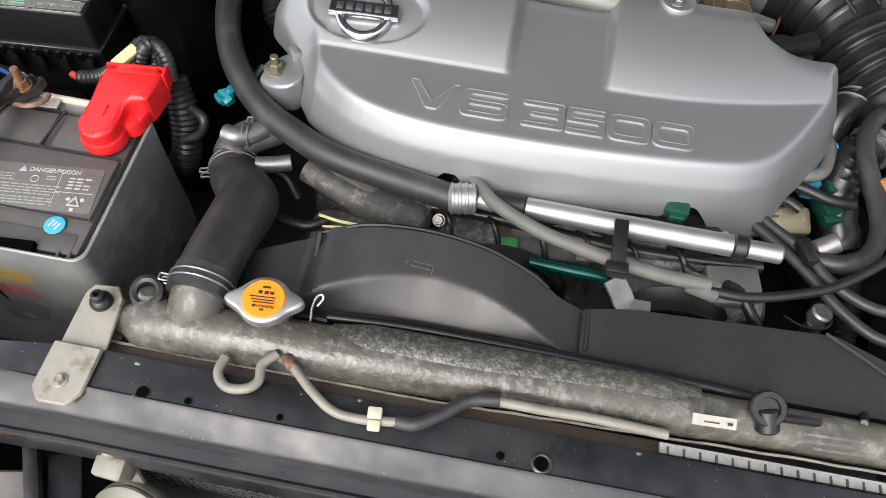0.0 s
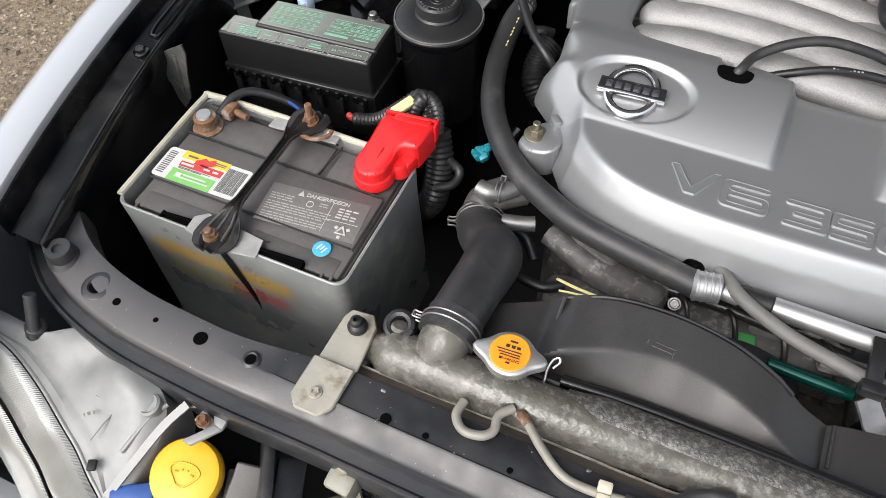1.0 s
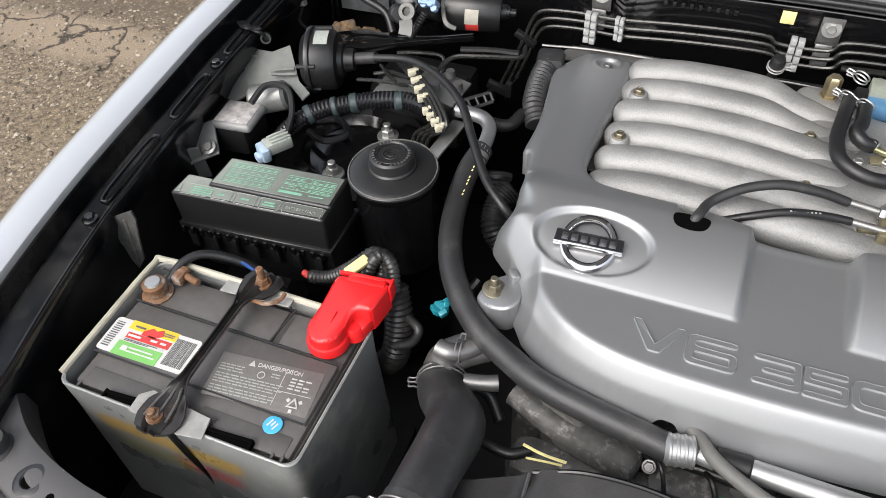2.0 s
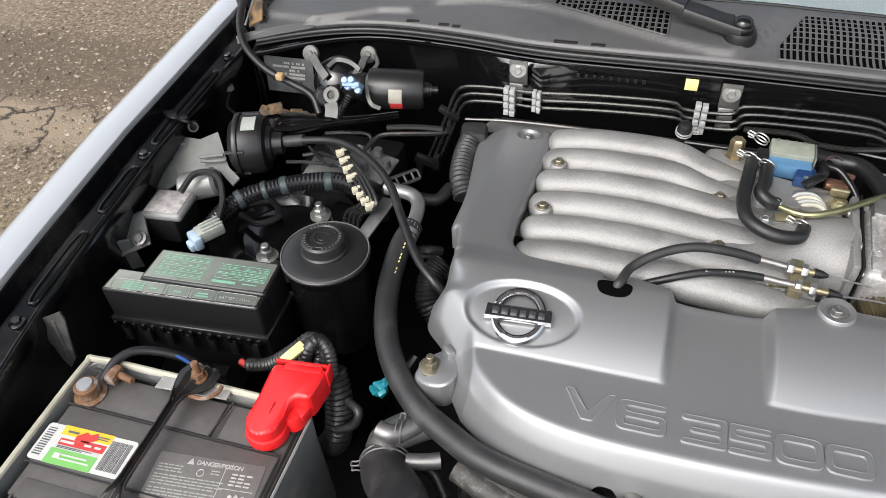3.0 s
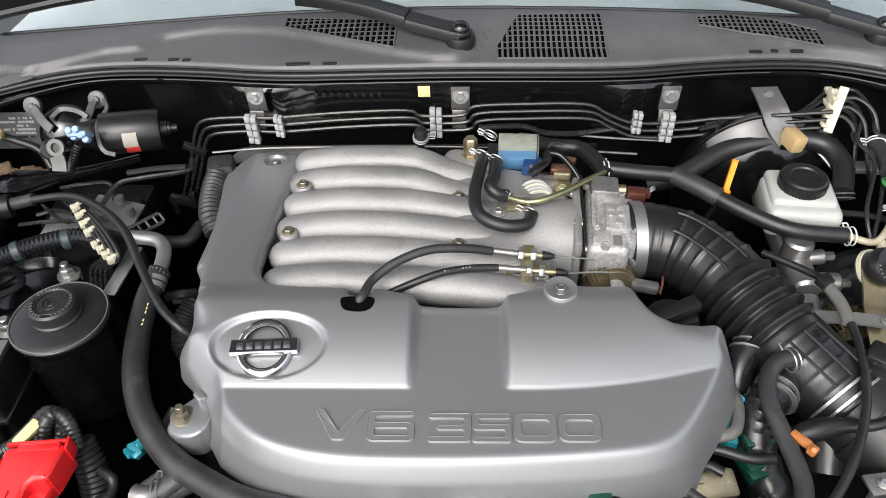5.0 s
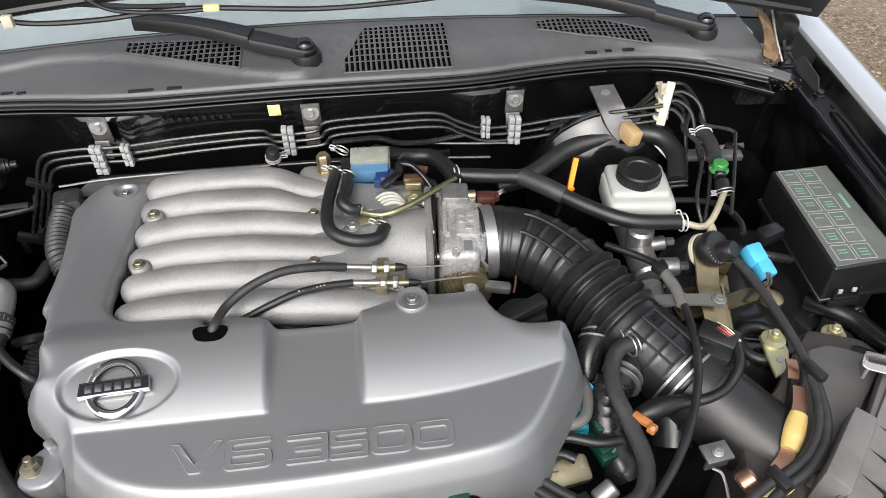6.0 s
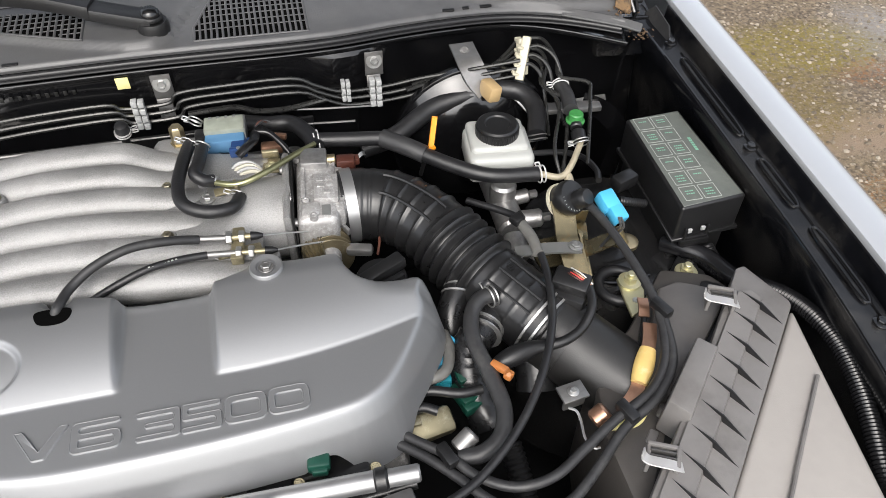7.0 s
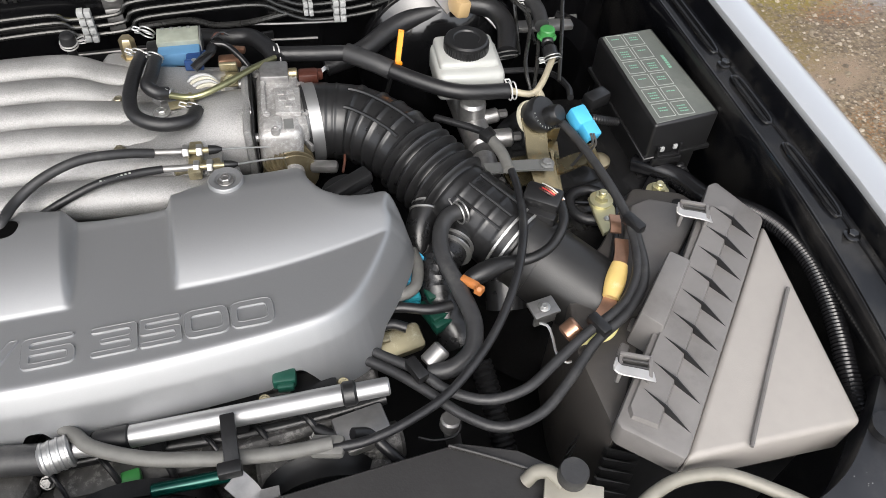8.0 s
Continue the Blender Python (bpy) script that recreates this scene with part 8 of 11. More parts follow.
bm = bmesh.new()
lo = [bm.verts.new(Vector(p) - Vector((0, 0, 0.0025))) for p in PLATE]
hi = [bm.verts.new(p) for p in PLATE]
bm.faces.new(hi)
bm.faces.new(lo)
for k in range(12):
    bm.faces.new((lo[k], lo[(k + 1) % 12], hi[(k + 1) % 12], hi[k]))
part("bracket_plate", bm, SHEET_ZINC, cruise, "galvanised bracket")
SHEET = [(-0.698, 0.781, 0.992), (-0.676, 0.753, 0.978), (-0.692, 0.727, 0.972), (-0.687, 0.681, 0.955), (-0.710, 0.681, 0.955), (-0.730, 0.707, 0.965)]
bm = bmesh.new()
lo = [bm.verts.new(Vector(p) - Vector((0, 0, 0.0025))) for p in SHEET]
hi = [bm.verts.new(p) for p in SHEET]
bm.faces.new(hi)
bm.faces.new(lo)
for k in range(6):
    bm.faces.new((lo[k], lo[(k + 1) % 6], hi[(k + 1) % 6], hi[k]))
part("lower_sheet", bm, SHEET_ZINC, cruise)
for a, b in (((-0.655, 0.783, 1.000), (-0.622, 0.794, 1.002)), ((-0.651, 0.778, 0.997), (-0.616, 0.788, 0.998))):
    part("pressed_bead", rod(a, b, 0.0022, 8), SHEET_ZINC, cruise)
part("bracket_bolt", moved(bolt(0.006, 0.006, 1.5), pose(*(-0.693, 0.804, 0.995), 30)), ZINC, cruise)
part("motor_can", rod((-0.666, 0.741, 0.975), (-0.616, 0.758, 0.985), 0.0205, 24), GALV, cruise, "dull grey motor can")
part("pump_block", rbox((-0.673, 0.706, 0.955), (0.062, 0.062, 0.045), 0.006, (0, 0, 5)), BLACK, cruise)
cap_ = part("dusty_cap", rbox((-0.662, 0.703, 0.977), (0.058, 0.054, 0.013), 0.0075, (0, 0, 5), 3), mat("dusty_grey_cap", (0.25, 0.248, 0.245), 0.5, 0.15, 0.25, 60, 0.3, 160), cruise, "dull grey pump lid")
part("mottled_top", rbox((-0.662, 0.703, 0.9836), (0.048, 0.044, 0.0014), 0.0006, (0, 0, 5)), mat("mottled_pale_oxide", (0.40, 0.375, 0.365), 0.75, 0.0, 0.4, 90, 0.5, 200, spots=(0.22, 0.21, 0.21), spot_scale=70, spot_cut=0.56), cap_, "pale mottled corrosion")
part("lead", hose([(-0.640, 0.708, 1.000), (-0.632, 0.736, 1.010), (-0.607, 0.747, 1.005), (-0.592, 0.727, 0.985), (-0.588, 0.700, 0.970)], 0.0042, 8), RUBBER, cruise)
pa = part("plug_a", rbox((-0.592, 0.681, 0.966), (0.022, 0.036, 0.017), 0.003, (0, 0, -35)), PRINT_WHITE, cruise, "grey-white connector")
for k in (-1, 0, 1):
    part("plug_rib", moved(rbox((0.007 * k, 0.004, 0.0095), (0.0026, 0.028, 0.003), 0.0008), pose(-0.592, 0.681, 0.966, 0, 0, -35)), PRINT_WHITE, pa)
part("plug_b", join(rbox((-0.603, 0.663, 0.962), (0.026, 0.012, 0.019), 0.003, (0, 0, -35)), rbox((-0.606, 0.658, 0.957), (0.016, 0.012, 0.012), 0.003, (0, 0, -35))), mat("pale_blue_connector", (0.36, 0.46, 0.58), 0.42), cruise)
part("support_leg", join(rbox((-0.699, 0.651, 0.960), (0.06, 0.05, 0.004), 0.001, (30, -20, 25)), rbox((-0.712, 0.627, 0.940), (0.06, 0.004, 0.06), 0.001, (10, 0, 30))), GALV, cruise)
part("leg_bolt", moved(bolt(0.007, 0.006, 1.5), pose(*(-0.673, 0.643, 0.968), 30)), STEEL, cruise)
part("actuator_cable", hose([(-0.565, 0.840, 1.000), (-0.519, 0.841, 1.010), (-0.464, 0.835, 1.020), (-0.408, 0.800, 1.030), (-0.358, 0.750, 1.035), (-0.325, 0.699, 1.030), (-0.291, 0.649, 1.020), (-0.263, 0.624, 1.010), (-0.246, 0.622, 0.990)], 0.0052, 10), RUBBER, cruise, "black cable looping to the engine")
part("cable_boot", hose([(-0.567, 0.839, 1.000), (-0.546, 0.842, 1.003), (-0.520, 0.844, 1.008)], 0.0085, 10), RUBBER_GREY, cruise)

loomL = thing("wiring_loom", (-0.534, 0.804, 0.950), "black ribbed wiring loom bound with tape across the bay", "wiring")
part("ribbed_sleeve", loom([(-0.604, 0.697, 0.955), (-0.592, 0.727, 0.965), (-0.565, 0.752, 0.975), (-0.528, 0.772, 0.980), (-0.491, 0.785, 0.985), (-0.454, 0.795, 0.985), (-0.422, 0.792, 0.980)], 0.0125, 0.0055, 0.1, 12), LOOM_GLOSS, loomL)
for p, q in (((-0.582, 0.739, 0.970), (-0.574, 0.747, 0.972)), ((-0.551, 0.760, 0.977), (-0.544, 0.764, 0.978)), ((-0.529, 0.771, 0.980), (-0.518, 0.777, 0.981)), ((-0.470, 0.789, 0.985), (-0.458, 0.794, 0.985))):
    part("tape_band", rod(p, q, 0.0134, 14), TAPE, loomL)

modulator = thing("brake_modulator", (-0.470, 0.900, 0.920), "brake modulator block with zinc cover and pipes", "modulator")
part("cover_plate", join(rbox((-0.431, 0.856, 0.972), (0.070, 0.050, 0.004), 0.0015, (10, 6, -12)), rbox((-0.483, 0.836, 0.968), (0.075, 0.042, 0.004), 0.0015, (8, -4, -6))), GALV, modulator, "galvanised cover plate")
part("pump_body", rbox((-0.447, 0.875, 0.945), (0.085, 0.055, 0.045), 0.005, (8, 0, -8)), BLACK, modulator)
for p in ((-0.419, 0.864, 0.985), (-0.429, 0.834, 0.982), (-0.402, 0.848, 0.980)):
    part("stud", lathe([(0, 0), (0.007, 0), (0.006, 0.01), (0, 0.01)], p, 12), STEEL, modulator)
part("bracket", rbox((-0.386, 0.755, 0.965), (0.026, 0.07, 0.003), 0.001, (20, -18, -25)), STEEL, modulator)
for p, q, n_ in (((-0.460, 0.829, 1.006), (-0.429, 0.788, 1.000), 4), ((-0.415, 0.771, 0.995), (-0.388, 0.747, 0.992), 4)):
    comb = [Vector(p).lerp(Vector(q), k / (n_ - 1)) for k in range(n_)]
    for c in comb:
        part("nylon_clip", join(rbox(c, (0.0110, 0.0080, 0.0090), 0.0012, (0, 0, 35)), rbox(c + Vector((0.005, 0.003, 0.005)), (0.007, 0.005, 0.003), 0.0008, (0, 0, 35))), CREAM, modulator)
for k in range(4):
    o = Vector((0.008 * k, -0.003 * k, 0.002 * k))
    part("pipe", hose([Vector((-0.500, 0.867, 0.990)) + o, Vector((-0.459, 0.824, 1.000)) + o, Vector((-0.424, 0.787, 1.000)) + o, Vector((-0.402, 0.757, 0.990)) + o, Vector((-0.430, 0.764, 0.960)) + o, Vector((-0.437, 0.756, 0.930)) + o], 0.0028, 8), PIPE, modulator)
for pts in (((-0.520, 0.853, 0.990), (-0.480, 0.821, 0.990), (-0.453, 0.810, 1.000), (-0.435, 0.810, 0.990)), ((-0.544, 0.825, 0.980), (-0.509, 0.825, 0.985), (-0.464, 0.821, 0.990)), ((-0.524, 0.839, 0.985), (-0.499, 0.843, 0.990), (-0.464, 0.826, 0.998)), ((-0.510, 0.889, 0.990), (-0.475, 0.892, 0.995), (-0.443, 0.897, 0.990), (-0.436, 0.868, 0.970))):
    part("pipe", hose(pts, 0.0028, 8), PIPE, modulator)
part("dark_base", rbox((-0.481, 0.909, 0.900), (0.14, 0.10, 0.09), 0.01), DARK, modulator)

condp = thing("air_conditioning_pipe", (-0.347, 0.797, 0.950), "bright bent aluminium pipe joined to rubber hose", "pipe")
part("bent_pipe", hose([(-0.378, 0.786, 0.994), (-0.356, 0.781, 0.997), (-0.338, 0.776, 0.997), (-0.327, 0.764, 0.995), (-0.3235, 0.745, 0.992), (-0.3240, 0.722, 0.988)], 0.0090, 16), ALU_TUBE, condp)
for k in range(3):
    part("crimp", hose([(-0.3240 - 0.0006 * k, 0.728 - 0.0085 * k, 0.989 - 0.0015 * k), (-0.3243 - 0.0006 * k, 0.7225 - 0.0085 * k, 0.9875 - 0.0015 * k)], 0.0132, 18), ALU_TUBE, condp)
part("hose_run", hose([(-0.3235, 0.730, 0.989), (-0.3285, 0.694, 0.983), (-0.323, 0.638, 0.978), (-0.308, 0.581, 0.977), (-0.283, 0.532, 0.975), (-0.244, 0.489, 0.972), (-0.201, 0.463, 0.970), (-0.151, 0.442, 0.970), (-0.035, 0.421, 0.968)], 0.0135, 16), RUBBER_GREY, condp, "thick black hose sweeping round the cover")
for k in range(9):
    q = Vector((-0.3268, 0.690, 0.9826)).lerp(Vector((-0.3240, 0.645, 0.9790)), k / 8)
    if k not in (2, 6):
        part("printed_mark", rbox(q + Vector((0.0068, 0, 0.0115)), (0.0016, 0.0034, 0.0006), 0.0001, (0, 30, -4)), PALE_YELLOW, condp)
HC = Vector((-0.042, 0.419, 0.970)), Vector((-0.016, 0.424, 0.970))
part("crimp_collar", join(rod(*HC, 0.0142, 20), *[rod(HC[0].lerp(HC[1], t - 0.06), HC[0].lerp(HC[1], t + 0.06), 0.0150, 20) for t in (0.15, 0.4, 0.65, 0.9)]), ALU_TUBE, condp, "crimped aluminium collar")
part("tail_pipe", rod(HC[1], (0.003, 0.423, 0.968), 0.0085, 16), ALU_TUBE, condp)
la, lb, lc, ld = (Vector(p) for p in ((-0.380, 0.792, 1.002), (-0.343, 0.811, 1.012), (-0.336, 0.805, 1.004), (-0.370, 0.782, 0.996)))
part("clip_block", join(rod(la, lb, 0.0026, 8), rod(ld, lc, 0.0026, 8), *[rod(la.lerp(lb, t), ld.lerp(lc, t), 0.0022, 8) for t in (0.0, 0.3, 0.55, 0.8, 1.0)], rbox(la.lerp(ld, 0.5) - Vector((0.002, 0, 0.006)), (0.014, 0.018, 0.012), 0.002, (0, 0, 15))), BLACK, condp, "black ladder-shaped hose clip")
part("side_pipe", hose([(-0.345, 0.797, 0.975), (-0.315, 0.803, 0.972), (-0.303, 0.829, 0.975)], 0.0085, 12), DARK, condp)

vent = thing("breather_hose", (-0.305, 0.932, 0.950), "ribbed dark breather sleeve beside the cover", "hose")
part("ribbed_sleeve", loom([(-0.300, 0.931, 0.990), (-0.300, 0.886, 0.985), (-0.293, 0.843, 0.980), (-0.281, 0.819, 0.970)], 0.016, 0.007, 0.14, 14), RUBBER_GREY, vent)
part("boot", rbox((-0.297, 0.931, 0.990), (0.038, 0.035, 0.03), 0.008, (0, 0, 10)), RUBBER_GREY, vent)
part("ribbed_lower", loom([(-0.277, 0.697, 0.965), (-0.285, 0.677, 0.955), (-0.282, 0.654, 0.940), (-0.266, 0.647, 0.920)], 0.017, 0.004, 0.12, 14), BLACK, vent)
part("taped_wire", hose([(-0.319, 0.714, 0.960), (-0.298, 0.715, 0.965), (-0.284, 0.721, 0.960)], 0.006, 8), BLACK, vent)
part("taped_wire", hose([(-0.311, 0.711, 0.955), (-0.290, 0.715, 0.955), (-0.273, 0.703, 0.950)], 0.004, 8), BLACK, vent)
part("taped_wire", hose([(-0.268, 0.562, 0.950), (-0.273, 0.545, 0.940), (-0.258, 0.533, 0.930)], 0.005, 8), BLACK, vent)
part("teal_plug", moved(join(rbox((0, 0, 0), (0.016, 0.014, 0.014), 0.003), rbox((0.007, 0.004, 0.004), (0.010, 0.009, 0.010), 0.002, (20, 10, 30)), rbox((-0.007, -0.003, 0.005), (0.008, 0.012, 0.006), 0.0015, (-15, 20, 10)), rbox((0.001, -0.008, 0.003), (0.010, 0.006, 0.012), 0.0015, (10, -12, 20)), rod((0.002, 0.002, 0.005), (0.006, -0.003, 0.013), 0.0035, 10)), pose(-0.291, 0.510, 0.952, 10, 0, 30)), TEAL, vent, "teal sensor connector wrapped in torn tape")

# wiper motor on the bulkhead
wm = thing("wiper_motor", (-0.42, 1.0, 1.03), "black wiper motor bolted to the bulkhead with blue connector", "motor")
WA, WB = Vector((-0.459, 0.951, 1.035)), Vector((-0.383, 0.971, 1.030))
wl = (WB - WA).length
can = part("motor_can", moved(lathe([(0, 0), (0.0275, 0), (0.0290, 0.002), (0.0290, wl - 0.006), (0.0270, wl), (0.012, wl), (0.011, wl + 0.002), (0.011, wl + 0.008), (0.009, wl + 0.009), (0.009, wl + 0.012), (0.0055, wl + 0.013), (0.0055, wl + 0.021), (0, wl + 0.022)], n=40), along(WA, WB)), BLACK, wm)
part("white_label", wrap(WA.lerp(WB, 0.38), WA.lerp(WB, 0.62), 0.0291, 30, -12), LABEL_OLD, can)
part("red_label", wrap(WA.lerp(WB, 0.40), WA.lerp(WB, 0.63), 0.0291, -12, -40), LABEL_RED, can)
GA, GB = Vector((-0.513, 0.966, 1.030)), Vector((-0.496, 0.922, 1.064))
case = part("gear_case", moved(lathe([(0, -0.012), (0.037, -0.012), (0.038, -0.008), (0.038, 0.004), (0.034, 0.010), (0.026, 0.019), (0.014, 0.025), (0, 0.027)], n=40), along(GA, GB)), GLOSS, wm, "gloss black domed gear case")
part("case_neck", rod(GA.lerp(WA, 0.35), WA, 0.021, 24), BLACK, case)
part("case_cap", rod((-0.523, 0.927, 1.030), (-0.502, 0.893, 1.050), 0.013, 18), BLACK, case)
for path_, wide in ((((-0.557, 0.978, 1.062), (-0.533, 0.950, 1.058), (-0.519, 0.939, 1.052)), 0.012), (((-0.521, 0.952, 1.062), (-0.512, 0.967, 1.066), (-0.490, 0.964, 1.066), (-0.473, 0.957, 1.060)), 0.006), (((-0.477, 0.991, 1.062), (-0.476, 0.968, 1.058), (-0.480, 0.954, 1.052)), 0.011), (((-0.470, 1.006, 1.062), (-0.454, 0.979, 1.060), (-0.457, 0.948, 1.056), (-0.450, 0.923, 1.046), (-0.441, 0.911, 1.036), (-0.428, 0.911, 1.030)), 0.0055)):
    part("mount_arm", strip(spline(path_, 5), wide, 0.003, (0, -0.8, 0.5)), WORN_ZINC, wm)
EL = Vector((-0.486, 0.883, 1.062))
part("eye_lug", join(moved(lathe([(0.0062, -0.002), (0.0115, -0.002), (0.0118, 0), (0.0115, 0.002), (0.0062, 0.002), (0.0062, -0.002)], n=24), pose(EL.x, EL.y, EL.z, 58)), strip(spline([EL + Vector((0, -0.006, -0.009)), (-0.484, 0.873, 1.045), (-0.484, 0.867, 1.036)], 4), 0.019, 0.0035, (0, -0.8, 0.5))), WORN_ZINC, wm, "galvanised lug with round hole")
for p in ((-0.565, 0.989, 1.058), (-0.476, 1.001, 1.060)):
    part("mount_bolt", moved(join(lathe([(0, -0.010), (0.0095, -0.010), (0.0125, -0.004), (0.0125, 0.002), (0.011, 0.003), (0, 0.003)], n=24), bolt(0.0055, 0.006, 1.4)), pose(p[0], p[1], p[2], 65)), WORN_ZINC, wm)
BP = Vector((-0.469, 0.912, 1.064))
part("blue_plug", join(rbox(BP + Vector((0.002, 0.003, -0.004)), (0.026, 0.008, 0.028), 0.003, (50, 0, 5)), *[rod(BP + Vector((dx, 0.0, dz)), BP + Vector((dx, -0.007, dz + 0.006)), 0.0048, 12) for dx, dz in ((-0.006, 0.004), (0.004, 0.006), (-0.003, -0.006), (0.007, -0.003), (0.012, -0.010))]), mat("ice_blue_connector", (0.23, 0.34, 0.50), 0.4, 0, 0.2, 200), wm, "ice-blue connector")
part("loom_tail", loom([(-0.470, 0.906, 1.050), (-0.479, 0.899, 1.035), (-0.491, 0.898, 1.015)], 0.006, 0.004, 0.15), BLACK, wm)
plate = thing("maker_plate", (-0.58, 1.0, 1.03), "worn grey data plate riveted to the bulkhead", "plate")
q0, q1, q2 = Vector((-0.674, 1.030, 1.020)), Vector((-0.588, 1.030, 1.021)), Vector((-0.677, 1.030, 0.957))
DX = (q1 - q0).normalized()
DN = Vector((0, -1, 0.12)).normalized()
DM = Matrix.Translation((q1 + q2) / 2) @ Matrix((DX, DN.cross(DX), DN)).transposed().to_4x4()
part("sheet", moved(rbox((0, 0, 0), ((q1 - q0).length, (q2 - q0).length * 0.96, 0.0016), 0.0005), DM), DATA_PLATE, plate)
random.seed(5)
for k in range(6):
    y_, row_ = 0.017 - 0.0062 * k, []
    for c in range((10, 17, 5, 16, 9, 17)[k]):
        if random.random() < 0.9:
            row_.append(((-0.006, -0.030, 0.002, -0.028, -0.004, -0.030)[k] + 0.0036 * c, y_ + 0.004, 0.0026, 0.0036))
    part("stamped_line", moved(bars(row_, 0.0006), DM @ Matrix.Translation((0, 0, 0.0009))), PRINT_BOLD if k < 5 else BLACK, plate)
hl = thing("bonnet_cable", (-0.737, 1.086, 1.050), "black cable looping down beside the bonnet hinge", "cable")
part("sheath", hose([(-0.678, 1.116, 1.130), (-0.697, 1.072, 1.110), (-0.690, 1.016, 1.090), (-0.664, 0.972, 1.070), (-0.622, 0.947, 1.050), (-0.582, 0.941, 1.035), (-0.548, 0.937, 1.020), (-0.531, 0.921, 1.000)], 0.0055, 10), RUBBER, hl)
part("rust_clip", rbox((-0.590, 0.931, 1.050), (0.012, 0.012, 0.010), 0.003), TAN, hl)
part("gusset_edge", strip(spline([(0.628, 0.940, 0.984), (0.641, 0.930, 0.982), (0.663, 0.930, 0.967), (0.688, 0.930, 0.937), (0.699, 0.930, 0.916), (0.696, 0.930, 0.895), (0.690, 0.930, 0.862), (0.687, 0.930, 0.840)], 5), 0.030, 0.0022, (0, -1, 0.1)), GLOSS, wall, "gloss black gusset edge")
part("closing_strip", strip(spline([(0.560, 0.988, 0.962), (0.600, 0.985, 0.948), (0.628, 0.985, 0.950), (0.668, 0.985, 0.952), (0.690, 0.988, 0.950)], 5), 0.012, 0.002, (0, -0.7, 0.7)), WORN_ZINC, wall, "dull dusty closing strip")
for k in range(9):
    part("stamped_mark", rbox((-0.166 + 0.0112 * k, 1.0105, 1.0575), (0.0046, 0.0008, 0.0072), 0.0002, (4, 0, 0)), STAMP, wall)
debris = thing("leaf_debris", (-0.62, 1.0, 1.05), "dried leaf dirt caught in the bay corner", "debris", kind="stuff")
bm = bmesh.new()
random.seed(11)
for k in range(150):
    base = random.choice(((-0.654, 1.059, 1.075), (-0.666, 1.079, 1.080), (-0.589, 0.899, 1.010), (-0.591, 0.874, 1.010), (0.712, 1.026, 1.078), (0.732, 0.999, 1.050)))
    p = Vector(base) + Vector((random.gauss(0, 0.010), random.gauss(0, 0.008), random.gauss(0, 0.002)))
    bm = join(bm, rbox(p, (random.uniform(0.0015, 0.006), random.uniform(0.001, 0.003), 0.0008), 0, (random.uniform(-40, 40), random.uniform(-40, 40), random.uniform(0, 180))))
part("mud_crust", join(*[rbox((-0.628 + 0.0125 * k, 0.932 + 0.006 * math.sin(1.7 * k), 0.982 + 0.004 * math.sin(2.3 * k)), (0.024, 0.020, 0.008), 0.003, (20 + 9 * math.sin(k), 12 * math.cos(2 * k), 30 * k)) for k in range(7)]), RUST_MUD, debris, "brown crust of mud and rust")
part("flakes", bm, MUD, debris)

# black ledge between wing and bulkhead, under the motor
LEDGE = [(-0.608, 0.862, 1.000), (-0.614, 0.898, 1.000), (-0.575, 0.919, 1.000), (-0.521, 0.917, 1.000), (-0.419, 0.954, 1.000), (-0.415, 0.947, 1.000), (-0.512, 0.900, 1.000), (-0.556, 0.871, 1.000)]
ledge = part("wing_ledge", prism([(p[0], p[1]) for p in LEDGE], 0.992, 1.0, 0.0015, 2), GLOSS, body, "black welded ledge with edge sheen")
part("ledge_seam", hose([(-0.519, 0.913, 1.001), (-0.470, 0.927, 1.001), (-0.418, 0.951, 1.001)], 0.0014, 8), GLOSS, ledge)
part("wing_seam", hose([(-0.688, 1.020, 1.002), (-0.686, 1.015, 0.963), (-0.687, 1.005, 0.924)], 0.0026, 8), GLOSS, body)
# ---- pipes and clips on the bulkhead ----
pipes = thing("brake_pipe_run", (0.05, 0.985, 1.03), "three thin dark brake pipes clipped along the bulkhead", "pipe")
RUN = [(-0.380, 0.962, 0.915), (-0.354, 0.974, 0.980), (-0.340, 0.984, 1.020), (-0.326, 0.985, 1.034), (-0.30, 0.985, 1.038), (-0.263, 0.985, 1.039), (-0.222, 0.985, 1.038), (-0.134, 0.985, 1.045), (-0.039, 0.985, 1.048), (-0.017, 0.985, 1.039), (0.040, 0.985, 1.040), (0.057, 0.985, 1.054), (0.116, 0.985, 1.057), (0.206, 0.985, 1.056), (0.239, 0.985, 1.040), (0.276, 0.985, 1.025), (0.337, 0.985, 1.025), (0.387, 0.982, 1.033), (0.444, 0.975, 1.041), (0.465, 0.965, 1.049), (0.528, 0.958, 1.058)]
for k in range(3):
    o = Vector((0.004 * k, -0.001, -0.0118 * k))
    part("pipe", sweep(spline([Vector(p) + o for p in RUN], 5), 0.0027, 8), PIPE, pipes)
part("lower_pipe", hose([(0.062, 0.985, 1.019), (0.124, 0.985, 1.020), (0.155, 0.985, 1.009), (0.198, 0.985, 1.007), (0.251, 0.985, 1.015)], 0.0042, 8), PIPE, pipes)
part("left_pipe", hose([(-0.440, 0.854, 0.990), (-0.425, 0.886, 1.000), (-0.389, 0.893, 1.005), (-0.335, 0.908, 1.005), (-0.332, 0.927, 1.010)], 0.0035, 8), PIPE, pipes)
part("left_drop", hose([(-0.420, 0.909, 1.000), (-0.378, 0.912, 1.005), (-0.335, 0.909, 1.010)], 0.0045, 8), DARK, pipes)
